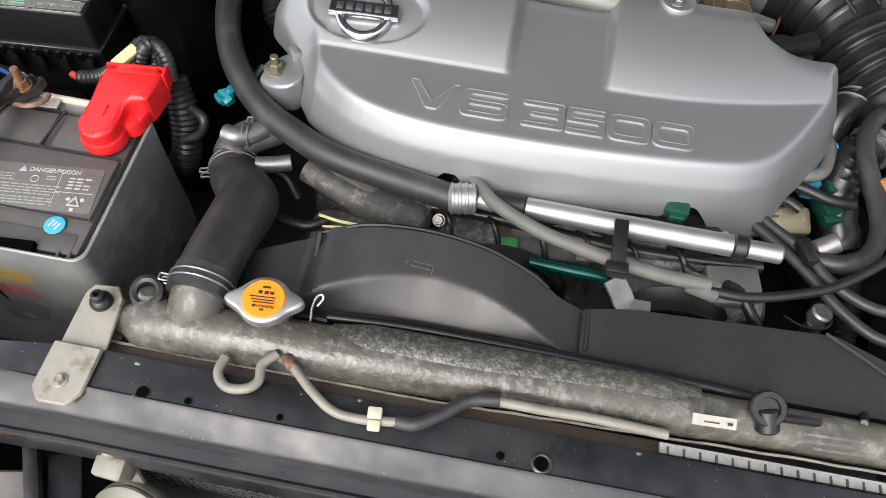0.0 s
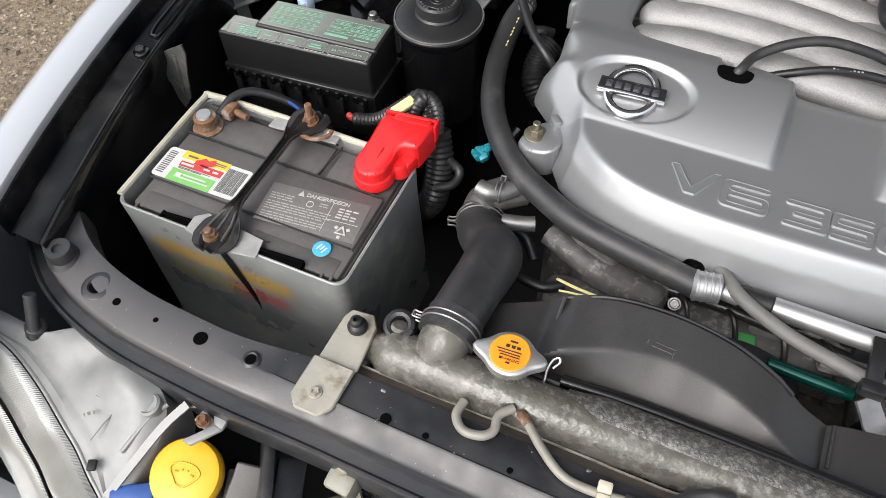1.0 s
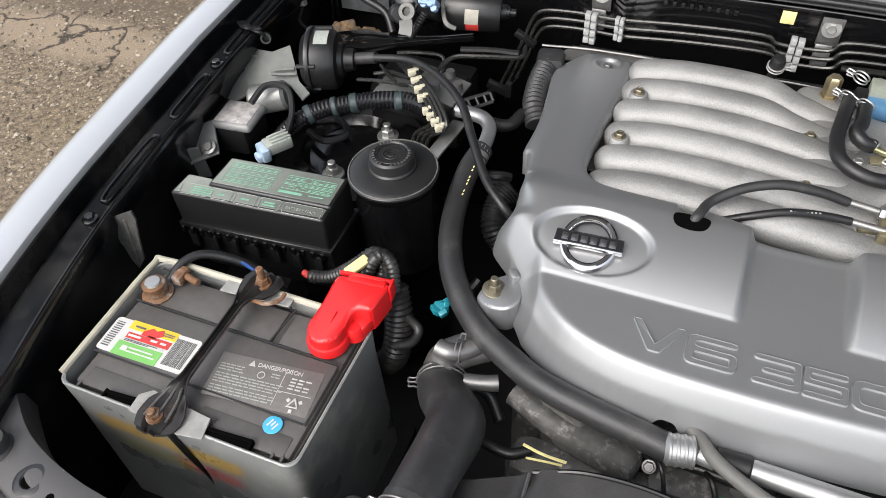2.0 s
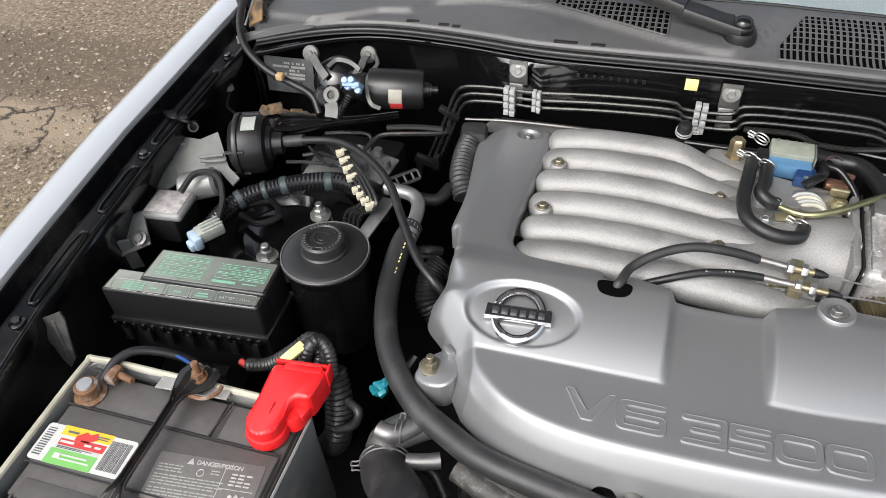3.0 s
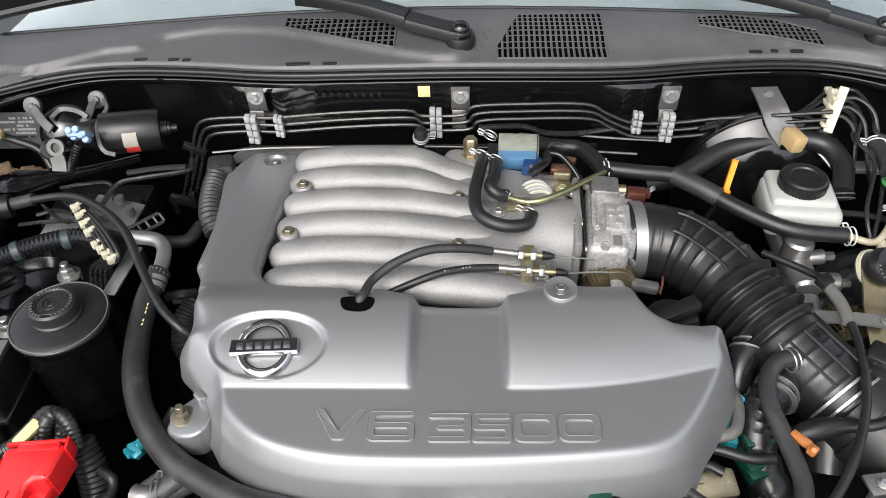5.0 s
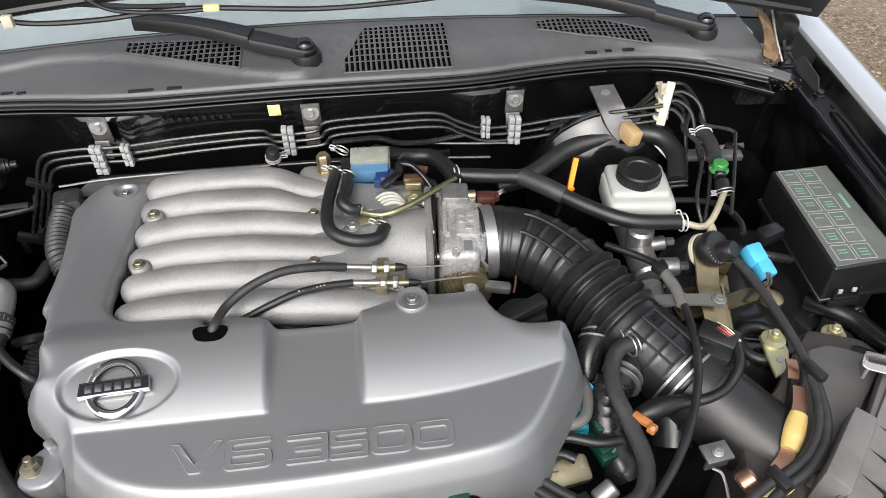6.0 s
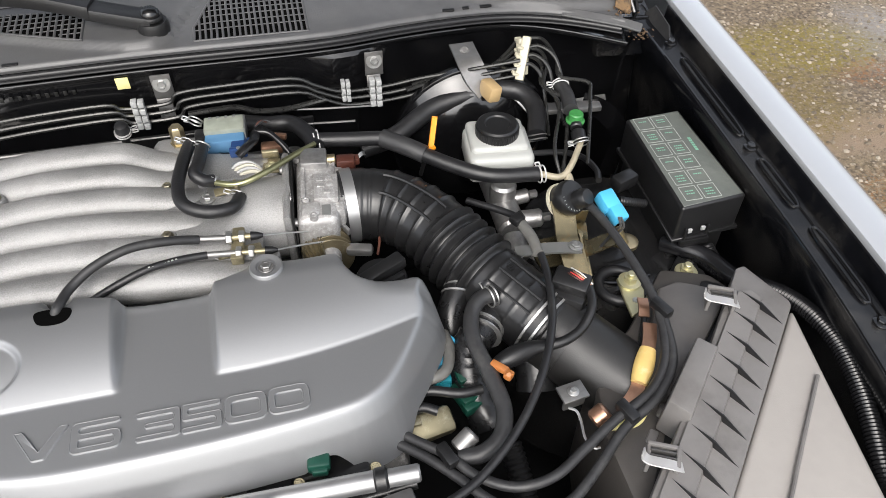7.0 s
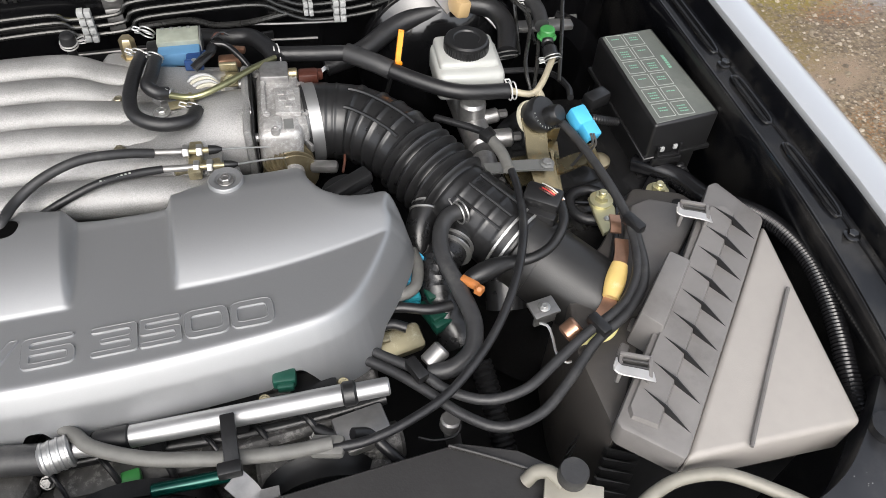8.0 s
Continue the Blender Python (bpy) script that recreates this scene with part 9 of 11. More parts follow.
part("drop_clip", join(rbox((-0.380, 0.956, 0.912), (0.040, 0.012, 0.012), 0.002, (0, 25, 8)), rbox((-0.392, 0.954, 0.902), (0.010, 0.012, 0.024), 0.002), rbox((-0.364, 0.956, 0.914), (0.010, 0.012, 0.024), 0.002)), BLACK, pipes, "black double pipe clip")
part("upper_clip", rbox((-0.348, 0.978, 0.990), (0.034, 0.010, 0.010), 0.002, (0, 30, 0)), BLACK, pipes)


def comb(p, n=4, w=0.016, mat_=CLIP_GREY, lean=0):
    """A stack of nylon pipe clips below p on the bulkhead."""
    for k in range(n):
        for q in (-1, 1):
            part("nylon_clip", moved(rbox((q * w * 0.28, -0.001 * q, -0.0118 * k), (w * 0.48, 0.011, 0.0085), 0.001), pose(p[0], p[1], p[2], 0, lean, 0)), mat_, pipes)


for p in ((-0.257, 0.980, 1.040), (0.003, 0.978, 1.050), (0.322, 0.978, 1.039)):
    comb(p)
for p in ((-0.218, 0.980, 1.039), (0.280, 0.979, 1.041)):
    comb(p, 3, 0.012)
for c, name in (((-0.249, 0.996, 1.064), "a"), ((0.037, 0.995, 1.063), "b"), ((0.325, 0.998, 1.059), "c")):
    b = thing("pipe_bracket", c, "dull zinc pipe bracket bolted to the bulkhead", "bracket", "bulkhead pipe brackets")
    x, y, z = c
    part("plate", join(rbox((x, y + 0.004, z - 0.006), (0.026, 0.003, 0.040), 0.001, (6, 0, 0)), rbox((x - 0.002, y - 0.001, z - 0.036), (0.020, 0.003, 0.028), 0.001, (-10, 0, 0))), STEEL, b)
    part("bolt", moved(join(lathe([(0, 0), (0.0115, 0), (0.0115, 0.002), (0, 0.002)], n=22), bolt(0.006, 0.007, 1.5)), pose(x, y + 0.002, z, 82)), ZINC, b)
part("yellow_sticker", rbox((-0.014, 1.012, 1.061), (0.017, 0.0012, 0.018), 0.0004, (4, 0, 0)), PALE_YELLOW, wall, "small yellow inspection sticker")
part("stamped_marks", moved(bars([(0.0082 * k, 0, 0.0048, 0.009) for k in range(-7, 8) if k not in (-6, 1)], 0.0006), pose(-0.13, 1.0165, 1.064, 86, 0, 0)), GLOSS, wall)
stub = thing("hose_stub", (-0.022, 0.955, 0.960), "short black hose stub closed by a clamped cap", "hose")
part("stalk", rod((-0.022, 0.955, 0.960), (-0.0155, 0.932, 1.040), 0.0055, 14), BLACK, stub)
part("cap", moved(lathe([(0, 0.0), (0.0086, 0.0), (0.0090, 0.002), (0.0090, 0.014), (0.0075, 0.0175), (0.004, 0.019), (0, 0.019)], n=22), along((-0.0158, 0.933, 1.036), (-0.0145, 0.928, 1.056))), RUBBER, stub)
part("clamp", clamp_ring((-0.0156, 0.932, 1.0395), (0.07, -0.25, 1), 0.0092, 0.006, True), CLIP, stub, "pale spring clamp")
shield = thing("heat_shield", (0.0, 0.985, 0.99), "thin bright-edged sheet shield behind the manifold", "heat shield")
part("upper_lip", hose([(-0.322, 0.975, 0.986), (-0.213, 0.980, 0.990), (0.090, 0.985, 0.985), (0.290, 0.985, 0.971)], 0.0018, 6), STEEL, shield)
part("lower_lip", hose([(0.167, 0.990, 1.005), (0.247, 0.990, 0.996), (0.325, 0.990, 0.990)], 0.0018, 6), STEEL, shield)
part("sheet", rbox((-0.02, 0.99, 0.955), (0.50, 0.004, 0.07), 0.001, (8, 0, 0)), DARK, shield)
part("flat_tab", prism([(-0.30, 0.945), (-0.18, 0.965), (-0.17, 0.985), (-0.28, 0.985)], 0.985, 0.987, 0), STEEL, shield)


# ---- wipers ----
def wiper(pivot, tip, knee, name_label, grp="windscreen wipers"):
    w = thing("wiper", pivot, name_label, "wiper", grp)
    p, k, t = Vector(pivot), Vector(knee), Vector(tip)
    cap_ = part("pivot_cap", lathe([(0, -0.004), (0.0128, -0.004), (0.0130, 0.004), (0.0118, 0.009), (0.008, 0.0122), (0, 0.0132)], p, 30), GLOSS, w, "glossy domed pivot cap")
    part("cap_ring", lathe([(0.0128, -0.003), (0.0152, -0.003), (0.0156, 0.0005), (0.0146, 0.0022), (0.0130, 0.0022)], p, 30), BLACK, cap_)
    part("pivot_base", lathe([(0, -0.024), (0.021, -0.024), (0.0215, -0.012), (0.019, -0.005), (0, -0.004)], p, 30), BLACK, w)
    d = (k - p).normalized()
    side = Vector((-d.y, d.x, 0)).normalized()

    def channel(a, b, wa, wb, h, bow=0.0):
        """A pressed arm, its top narrower than its foot, from a to b."""
        bm, rings = bmesh.new(), []
        e = (b - a).normalized()
        s_ = Vector((-e.y, e.x, 0)).normalized()
        for i in range(13):
            q = a.lerp(b, i / 12) + Vector((0, 0, bow * math.sin(math.pi * i / 12)))
            m = (wa + (wb - wa) * i / 12) / 2
            rings.append([bm.verts.new(q + s_ * c * m + Vector((0, 0, v * h))) for c, v in ((-1, -0.6), (-1, 0.1), (-0.86, 0.42), (-0.6, 0.5), (0.6, 0.5), (0.86, 0.42), (1, 0.1), (1, -0.6))])
        for u, v in zip(rings, rings[1:]):
            for j in range(8):
                bm.faces.new((u[j], u[(j + 1) % 8], v[(j + 1) % 8], v[j]))
        bm.faces.new(rings[0])
        bm.faces.new(rings[-1])
        return bm
    part("arm_root", channel(p + Vector((0, 0, -0.003)) - d * 0.004, k, 0.032, 0.033, 0.014), BLACK, w)
    part("arm_hinge", rod(k - side * 0.016, k + side * 0.016, 0.0068, 14), BLACK, w)
    part("arm", channel(k - d * 0.006 + Vector((0, 0, 0.003)), t, 0.034, 0.020, 0.016, 0.006), BLACK, w)
    part("hinge_pin", rod(p + d * 0.020 - side * 0.013, p + d * 0.020 - side * 0.020, 0.0025, 8), BLACK, w)
    part("blade", hose([k.lerp(t, 0.55) + Vector((0, 0.03, 0.02)), t + Vector((0, 0.02, 0.012)), t + (t - k) * 0.6 + Vector((0, 0.01, 0.006))], 0.004, 8), RUBBER, w)


wiper((0.037, 1.066, 1.124), (-0.199, 1.130, 1.148), (-0.043, 1.094, 1.130), "black wiper arm with glossy round pivot cap")
wiper((0.628, 1.090, 1.110), (0.367, 1.163, 1.142), (0.549, 1.114, 1.122), "black wiper arm beside the second scuttle grille")
hcable = thing("bonnet_washer_hose", (0.0, 1.10, 1.17), "black washer hose along the bonnet edge with clips", "hose")
part("tube", hose([(-0.368, 1.060, 1.201), (-0.308, 1.070, 1.182), (-0.225, 1.080, 1.177), (-0.138, 1.090, 1.180), (-0.078, 1.090, 1.179), (0.058, 1.090, 1.169), (0.167, 1.090, 1.171), (0.246, 1.090, 1.176)], 0.0038, 8), BLACK, hcable)
part("second_tube", hose([(-0.243, 1.080, 1.212), (-0.207, 1.080, 1.189), (-0.137, 1.085, 1.179), (-0.078, 1.088, 1.179)], 0.003, 8), BLACK, hcable)
part("yellow_clip", rbox((-0.081, 1.085, 1.182), (0.022, 0.010, 0.009), 0.002), PALE_YELLOW, hcable)
part("white_clip", rbox((-0.334, 1.060, 1.192), (0.014, 0.010, 0.016), 0.002), CREAM, hcable)


# cream comb where the pipes turn down beside the booster
cmb = thing("pipe_comb", (0.535, 0.965, 1.03), "long cream nylon comb holding four pipes", "pipe clip")
CT, CD = Vector((0.542, 0.976, 1.0765)), Vector((0.528, 0.951, 1.036))
part("bar", moved(rbox((0, 0, 0), (0.012, 0.013, (CT - CD).length + 0.012), 0.0015), Matrix.Translation((CT + CD) / 2) @ (CT - CD).to_track_quat("Z", "Y").to_matrix().to_4x4()), CREAM, cmb)
for k in range(4):
    q = CD.lerp(CT, (k + 0.5) / 4)
    part("tooth", rbox(q + Vector((-0.009, -0.002, 0)), (0.010, 0.010, 0.004), 0.001, (0, 20, 0)), CREAM, cmb)
for k in range(3):
    q = CD.lerp(CT, (k + 1.2) / 4)
    part("pipe_end", hose([q, q + Vector((0.012 + 0.004 * k, -0.004, 0.003)), q + Vector((0.024 + 0.008 * k, -0.02, -0.010)), q + Vector((0.026 + 0.012 * k, -0.045, -0.045)), q + Vector((0.030 + 0.022 * k, -0.06, -0.085))], 0.0027, 8), PIPE, cmb)
# ---- intake duct and air cleaner ----
duct = thing("intake_duct", (0.38, 0.66, 0.93), "black ribbed rubber intake duct from throttle to airflow meter", "duct")
DP_ = [(0.242, 0.789, 0.985), (0.270, 0.788, 0.985), (0.308, 0.774, 0.984), (0.345, 0.735, 0.980), (0.372, 0.690, 0.972), (0.402, 0.640, 0.962), (0.432, 0.598, 0.952), (0.452, 0.570, 0.945)]
DPATH = resample(spline(DP_, 14), 0.0018)


def duct_r(s, d):
    if s < 0.09:
        return 0.0465
    if 0.46 < s < 0.70:
        return 0.0465 + 0.0042 * math.cos(2 * math.pi * d / 0.0135)
    if 0.14 < s < 0.46:
        return 0.0455 + 0.0022 * max(0.0, math.cos(2 * math.pi * d / 0.021)) ** 4
    return 0.0455 + 0.001 * max(0.0, math.cos(2 * math.pi * d / 0.02)) ** 4


part("rubber", sweep(DPATH, duct_r, 32), DUCT, duct)
for a0 in (62, 96):
    # raised lengthwise ribs
    pts = []
    n = len(DPATH)
    for i in range(int(n * 0.17), int(n * 0.44), 3):
        t = (DPATH[i + 1] - DPATH[i - 1]).normalized()
        up = (Vector((0, 0, 1)) - t * t.z).normalized()
        side = t.cross(up)
        pts.append(DPATH[i] + 0.0475 * (math.cos(radians(a0)) * side + math.sin(radians(a0)) * up))
    part("long_rib", sweep(pts, 0.0022, 6), DUCT, duct)
for a0 in (55, 80, 105):
    pts = []
    for i in range(int(n * 0.74), int(n * 0.93), 3):
        t = (DPATH[i + 1] - DPATH[i - 1]).normalized()
        up = (Vector((0, 0, 1)) - t * t.z).normalized()
        pts.append(DPATH[i] + 0.0468 * (math.cos(radians(a0)) * t.cross(up) + math.sin(radians(a0)) * up))
    part("long_rib", sweep(pts, 0.0018, 6), DUCT, duct)
i = int(n * 0.77)
part("embossed_word", moved(bars([(0.0055 * k, 0, 0.0036, 0.007) for k in range(-2, 3)], 0.0008), along(DPATH[i], DPATH[i] + Vector((0.05, 0.06, 1))) @ Matrix.Translation((0, 0, 0.046)) @ pose(0, 0, 0, 0, 0, -30)), DUCT, duct)
part("side_branch", hose([(0.365, 0.647, 0.968), (0.352, 0.630, 0.962), (0.342, 0.612, 0.950), (0.338, 0.590, 0.925)], 0.0165, 20), DUCT, duct, "rubber branch to the breather")
for q in ((0.359, 0.640, 0.967), (0.354, 0.633, 0.964)):
    part("branch_wire", clamp_ring(q, Vector((-0.01, -0.03, -0.012)), 0.0172, 0.002, False), ZINC, duct)
part("resonator_elbow", hose([(0.388, 0.640, 0.925), (0.409, 0.617, 0.930), (0.426, 0.589, 0.925), (0.431, 0.559, 0.915), (0.427, 0.529, 0.890)], 0.024, 22), DUCT, duct)
band = part("throttle_clamp", moved(lathe([(0.0468, -0.007), (0.048, -0.007), (0.048, 0.007), (0.0468, 0.007)], n=36), along(DPATH[6], DPATH[9])), ALU_TUBE, duct, "bright steel hose band")
for s in (0.955, 0.985):
    j = int((n - 2) * s)
    part("wire_clamp", moved(lathe([(0.0475, -0.0014), (0.0492, -0.0014), (0.0492, 0.0014), (0.0475, 0.0014)], n=36), along(DPATH[j], DPATH[j + 1])), ZINC, duct)
# branch to the idle air hose
part("branch", sweep(spline([(0.395, 0.612, 0.955), (0.375, 0.585, 0.955), (0.352, 0.562, 0.950), (0.345, 0.53, 0.93), (0.36, 0.49, 0.90)], 8), lambda s, d: 0.021 + 0.001 * math.cos(d * 700), 18), DUCT, duct)
for k in (0.0, 0.008):
    part("branch_wire_clamp", clamp_ring((0.375 - k * 0.6, 0.585 - k, 0.955), (-0.6, -0.8, 0), 0.0228, 0.0022, False), ZINC, duct)

meter = thing("airflow_meter", (0.49, 0.52, 0.93), "black airflow meter housing with sensor plug", "airflow meter")
M0, M1 = Vector((0.446, 0.578, 0.946)), Vector((0.530, 0.478, 0.918))
part("barrel", join(rod(M0, M1, 0.047, 34), moved(lathe([(0.047, -0.004), (0.05, -0.004), (0.05, 0.004), (0.047, 0.004)], n=34), along(M0.lerp(M1, 0.25), M1))), METER, meter)
part("plug_seat", rbox((0.474, 0.587, 0.985), (0.045, 0.035, 0.02), 0.004, (0, 0, -40)), BLACK, meter)
plug = part("sensor_plug", rbox((0.477, 0.590, 1.000), (0.042, 0.026, 0.020), 0.004, (10, 0, -38)), BLACK, meter)
for k in range(4):
    part("wire", hose([Vector((0.472, 0.602, 1.008)) + Vector((0.003 * k, 0.001 * k, 0)), Vector((0.478, 0.586, 1.012)) + Vector((0.003 * k, 0.001 * k, 0.001)), Vector((0.492, 0.579, 1.004)) + Vector((0.002 * k, 0, 0))], 0.0009, 5), (AMBER, LABEL_RED, COPPER, LABEL_WHITE)[k], plug)
part("screw", moved(bolt(0.005, 0.004, 1.4), pose(*(0.457, 0.579, 0.985))), STEEL, meter)
part("sheath", hose([(0.495, 0.586, 1.000), (0.490, 0.557, 0.995), (0.472, 0.537, 0.985), (0.446, 0.527, 0.980), (0.411, 0.529, 0.975), (0.378, 0.523, 0.970), (0.355, 0.513, 0.965)], lambda s, d: 0.0055 + 0.006 * math.exp(-((s - 0.78) / 0.16) ** 2), 12, 8), BLACK, meter)
part("orange_clip", join(rbox((0.369, 0.509, 0.982), (0.008, 0.021, 0.008), 0.002, (0, 0, 42)), rbox((0.375, 0.496, 0.984), (0.0105, 0.009, 0.008), 0.002, (0, 0, 42)), rod((0.375, 0.495, 0.985), (0.373, 0.492, 0.991), 0.003, 10)), mat("orange_brown_clip", (0.38, 0.14, 0.04), 0.42), meter, "orange-brown cable clip")
part("white_peg", rbox((0.481, 0.518, 0.955), (0.012, 0.006, 0.006), 0.001, (0, 0, 30)), CREAM, meter)

air = thing("air_cleaner", (0.60, 0.43, 0.75), "grey-brown plastic air cleaner box with gusseted lid", "air filter box")


def air_z(x, y):
    """The lid falls slightly to the front."""
    return 0.985 + 0.03 * (y - 0.42)


part("lower_box", prism([(0.462, 0.335), (0.500, 0.295), (0.665, 0.285), (0.690, 0.42), (0.700, 0.50), (0.680, 0.585), (0.655, 0.60)], 0.70, 0.955, 0.008, 2), BLACK, air)
# clean side coloured darker to paint the shade of its slope
part("clean_side", join(prism([(0.458, 0.325), (0.520, 0.372), (0.690, 0.572), (0.672, 0.606), (0.615, 0.628), (0.575, 0.585), (0.535, 0.545), (0.480, 0.512), (0.458, 0.42)], 0.74, 0.952, 0.008, 2)), AIRBOX_SIDE, air, "brown plastic lower box, side shade in its colour")
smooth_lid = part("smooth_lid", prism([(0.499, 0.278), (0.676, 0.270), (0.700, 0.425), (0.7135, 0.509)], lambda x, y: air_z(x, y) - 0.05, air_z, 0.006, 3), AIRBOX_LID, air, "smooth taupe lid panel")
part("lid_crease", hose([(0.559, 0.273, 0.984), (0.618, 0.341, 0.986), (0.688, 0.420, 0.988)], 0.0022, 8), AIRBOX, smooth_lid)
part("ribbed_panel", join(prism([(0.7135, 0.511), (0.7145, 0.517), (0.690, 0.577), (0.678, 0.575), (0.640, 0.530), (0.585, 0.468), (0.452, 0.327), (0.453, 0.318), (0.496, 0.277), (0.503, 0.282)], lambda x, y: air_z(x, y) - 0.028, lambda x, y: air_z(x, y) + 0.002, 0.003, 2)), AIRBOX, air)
AX = (Vector((0.7135, 0.511, 0)) - Vector((0.499, 0.279, 0))).normalized()
AY = Vector((-AX.y, AX.x, 0))
A0 = Vector((0.499, 0.279, 0.0))


def on_lid(s, d, h=0.0):
    p = A0 + AX * s + AY * d
    return Vector((p.x, p.y, air_z(p.x, p.y) + h))


# upper step of the ribbed panel, and the blades that stiffen it, black to paint their shaded faces
bm = bmesh.new()
lo = [bm.verts.new(on_lid(s, d, 0.001)) for s, d in ((0.012, 0.030), (0.305, 0.030), (0.312, 0.046), (0.300, 0.060), (0.018, 0.062), (0.010, 0.056))]
hi = [bm.verts.new(on_lid(s, d, 0.007)) for s, d in ((0.014, 0.0325), (0.303, 0.0325), (0.309, 0.046), (0.299, 0.058), (0.020, 0.060), (0.012, 0.055))]
bm.faces.new(hi)
for k in range(6):
    bm.faces.new((lo[k], lo[(k + 1) % 6], hi[(k + 1) % 6], hi[k]))
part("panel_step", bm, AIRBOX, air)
for k in range(9):
    s = 0.031 + 0.0324 * k
    bm = bmesh.new()
    tip, heel = bm.verts.new(on_lid(s - 0.008, 0.003, 0.002)), bm.verts.new(on_lid(s + 0.012, 0.056, 0.007))
    q = [bm.verts.new(on_lid(s + 0.002 + e, 0.031, h)) for e, h in ((-0.0015, 0.001), (0.0015, 0.001), (0.0008, 0.0108), (-0.0008, 0.0108))]
    for f in ((tip, q[1], q[2]), (tip, q[2], q[3]), (tip, q[3], q[0]), (heel, q[2], q[1]), (heel, q[3], q[2]), (heel, q[0], q[3])):
        bm.faces.new(f)
    part("gusset", bm, BLACK, air)
BLOCK = [(0.516, 0.421, 1.000), (0.532, 0.400, 1.000), (0.596, 0.469, 1.000), (0.580, 0.486, 1.000)]
mid = sum((Vector(p) for p in BLOCK), Vector()) / 4
bm = bmesh.new()
hi = [bm.verts.new((p[0], p[1], air_z(p[0], p[1]) + 0.016)) for p in BLOCK]
lo = [bm.verts.new((mid.x + 1.16 * (p[0] - mid.x), mid.y + 1.16 * (p[1] - mid.y), air_z(p[0], p[1]) - 0.03)) for p in BLOCK]
bm.faces.new(hi)
bm.faces.new(lo)
for k in range(4):
    bm.faces.new((lo[k], lo[(k + 1) % 4], hi[(k + 1) % 4], hi[k]))
bmesh.ops.recalc_face_normals(bm, faces=bm.faces)
bmesh.ops.bevel(bm, geom=bm.edges[:], offset=0.0025, segments=2, affect="EDGES", profile=0.5)
part("raised_block", bm, AIRBOX, air)
for k in range(6):
    c2 = A0 + AX * (0.10 + 0.035 * k) + AY * (0.085)
    part("flange_notch", moved(rbox((0, 0, 0), (0.018, 0.010, 0.012), 0.002), Matrix.Translation((c2.x, c2.y, 0.948)) @ pose(0, 0, 0, 0, 0, math.degrees(math.atan2(AX.y, AX.x)))), AIRBOX, air)
for c, a in (((0.627, 0.520, 1.003), -26), ((0.482, 0.358, 0.996), -26)):
    M = pose(*c, 0, 0, a)
    arch = [M @ Vector(p) for p in ((-0.0215, 0.004, 0.0135), (-0.0195, 0.003, 0.0075), (-0.0150, 0.001, 0.0058), (-0.006, 0.0, 0.0064), (0.004, 0.0, 0.0062), (0.012, 0.0005, 0.0046), (0.0175, 0.002, 0.0018))]
    cl = part("spring_clip", strip(spline(arch, 4), 0.0105, 0.0016, tuple(M.to_3x3() @ Vector((0.3, 0, 1))), 0.0004), CLIP, air, "bright steel lid clip")
    part("clip_frame", moved(join(rbox((-0.001, 0.020, -0.004), (0.030, 0.004, 0.020), 0.001), rbox((0.013, 0.010, -0.004), (0.004, 0.022, 0.020), 0.001), rbox((-0.014, 0.010, -0.006), (0.004, 0.022, 0.018), 0.001)), M), AIRBOX, cl)
    for k in range(2):
        part("clip_seat", moved(rbox((0.000, 0.008 + 0.006 * k, -0.001), (0.026, 0.0022, 0.012), 0.0006), M), AIRBOX_DARK, cl)
# half-dark copy of the box plastic, between lit lid and shaded side
part("clean_cover", prism([(0.589, 0.585), (0.616, 0.590), (0.642, 0.577), (0.668, 0.560), (0.612, 0.505), (0.578, 0.478), (0.540, 0.446), (0.512, 0.448), (0.548, 0.520)], 0.93, lambda x, y: 0.967 + 0.02 * (y - 0.5), 0.004, 2), AIRBOX_MID, air, "plastic clean-air cover, half shade in its colour")
part("seam_flange", strip(spline([(0.563, 0.560, 0.958), (0.535, 0.512, 0.958), (0.515, 0.478, 0.956)], 4), 0.006, 0.010, (0, 0, 1), 0.001), BLACK, air)
part("ear_top", prism([(0.604, 0.600), (0.662, 0.662), (0.684, 0.628), (0.672, 0.590)], 0.915, 0.929, 0.003, 2), BLACK, air, "black plastic mounting ear")
# fins on the dark lower box
for k in range(8):
    a = Vector((0.464, 0.333, 0.930)).lerp(Vector((0.413, 0.275, 0.930)), k / 7)
    part("side_fin", prism([(a.x - 0.004, a.y + 0.002), (a.x + 0.026, a.y - 0.014), (a.x - 0.002, a.y - 0.002)], a.z - 0.016, a.z - 0.001, 0), BLACK, air)
    b = a + Vector((-0.030, 0.012, -0.01))
    part("side_fin", prism([(b.x - 0.012, b.y - 0.006), (b.x + 0.006, b.y + 0.006), (b.x - 0.008, b.y - 0.004)], b.z - 0.016, b.z - 0.001, 0), BLACK, air)
for p in ((0.657, 0.629, 0.930), (0.577, 0.626, 0.936)):
    nut = part("mount_nut", join(lathe([(0, 0), (0.0145, 0), (0.0145, 0.003), (0.012, 0.004), (0, 0.004)], p, 24), lathe([(0, 0.003), (0.0088, 0.003), (0.0088, 0.011), (0, 0.011)], p, 6), rod(p, (p[0], p[1], p[2] + 0.017), 0.005)), GOLD, air, "gold-tinted mounting nut")
part("ear", rbox((0.656, 0.620, 0.922), (0.05, 0.05, 0.012), 0.004, (0, 0, 30)), AIRBOX, air)
ep = part("ear_plate", prism([(0.564, 0.636), (0.588, 0.640), (0.590, 0.610), (0.577, 0.580), (0.558, 0.574), (0.560, 0.605)], 0.932, 0.936, 0.001, 1), GOLD, air)
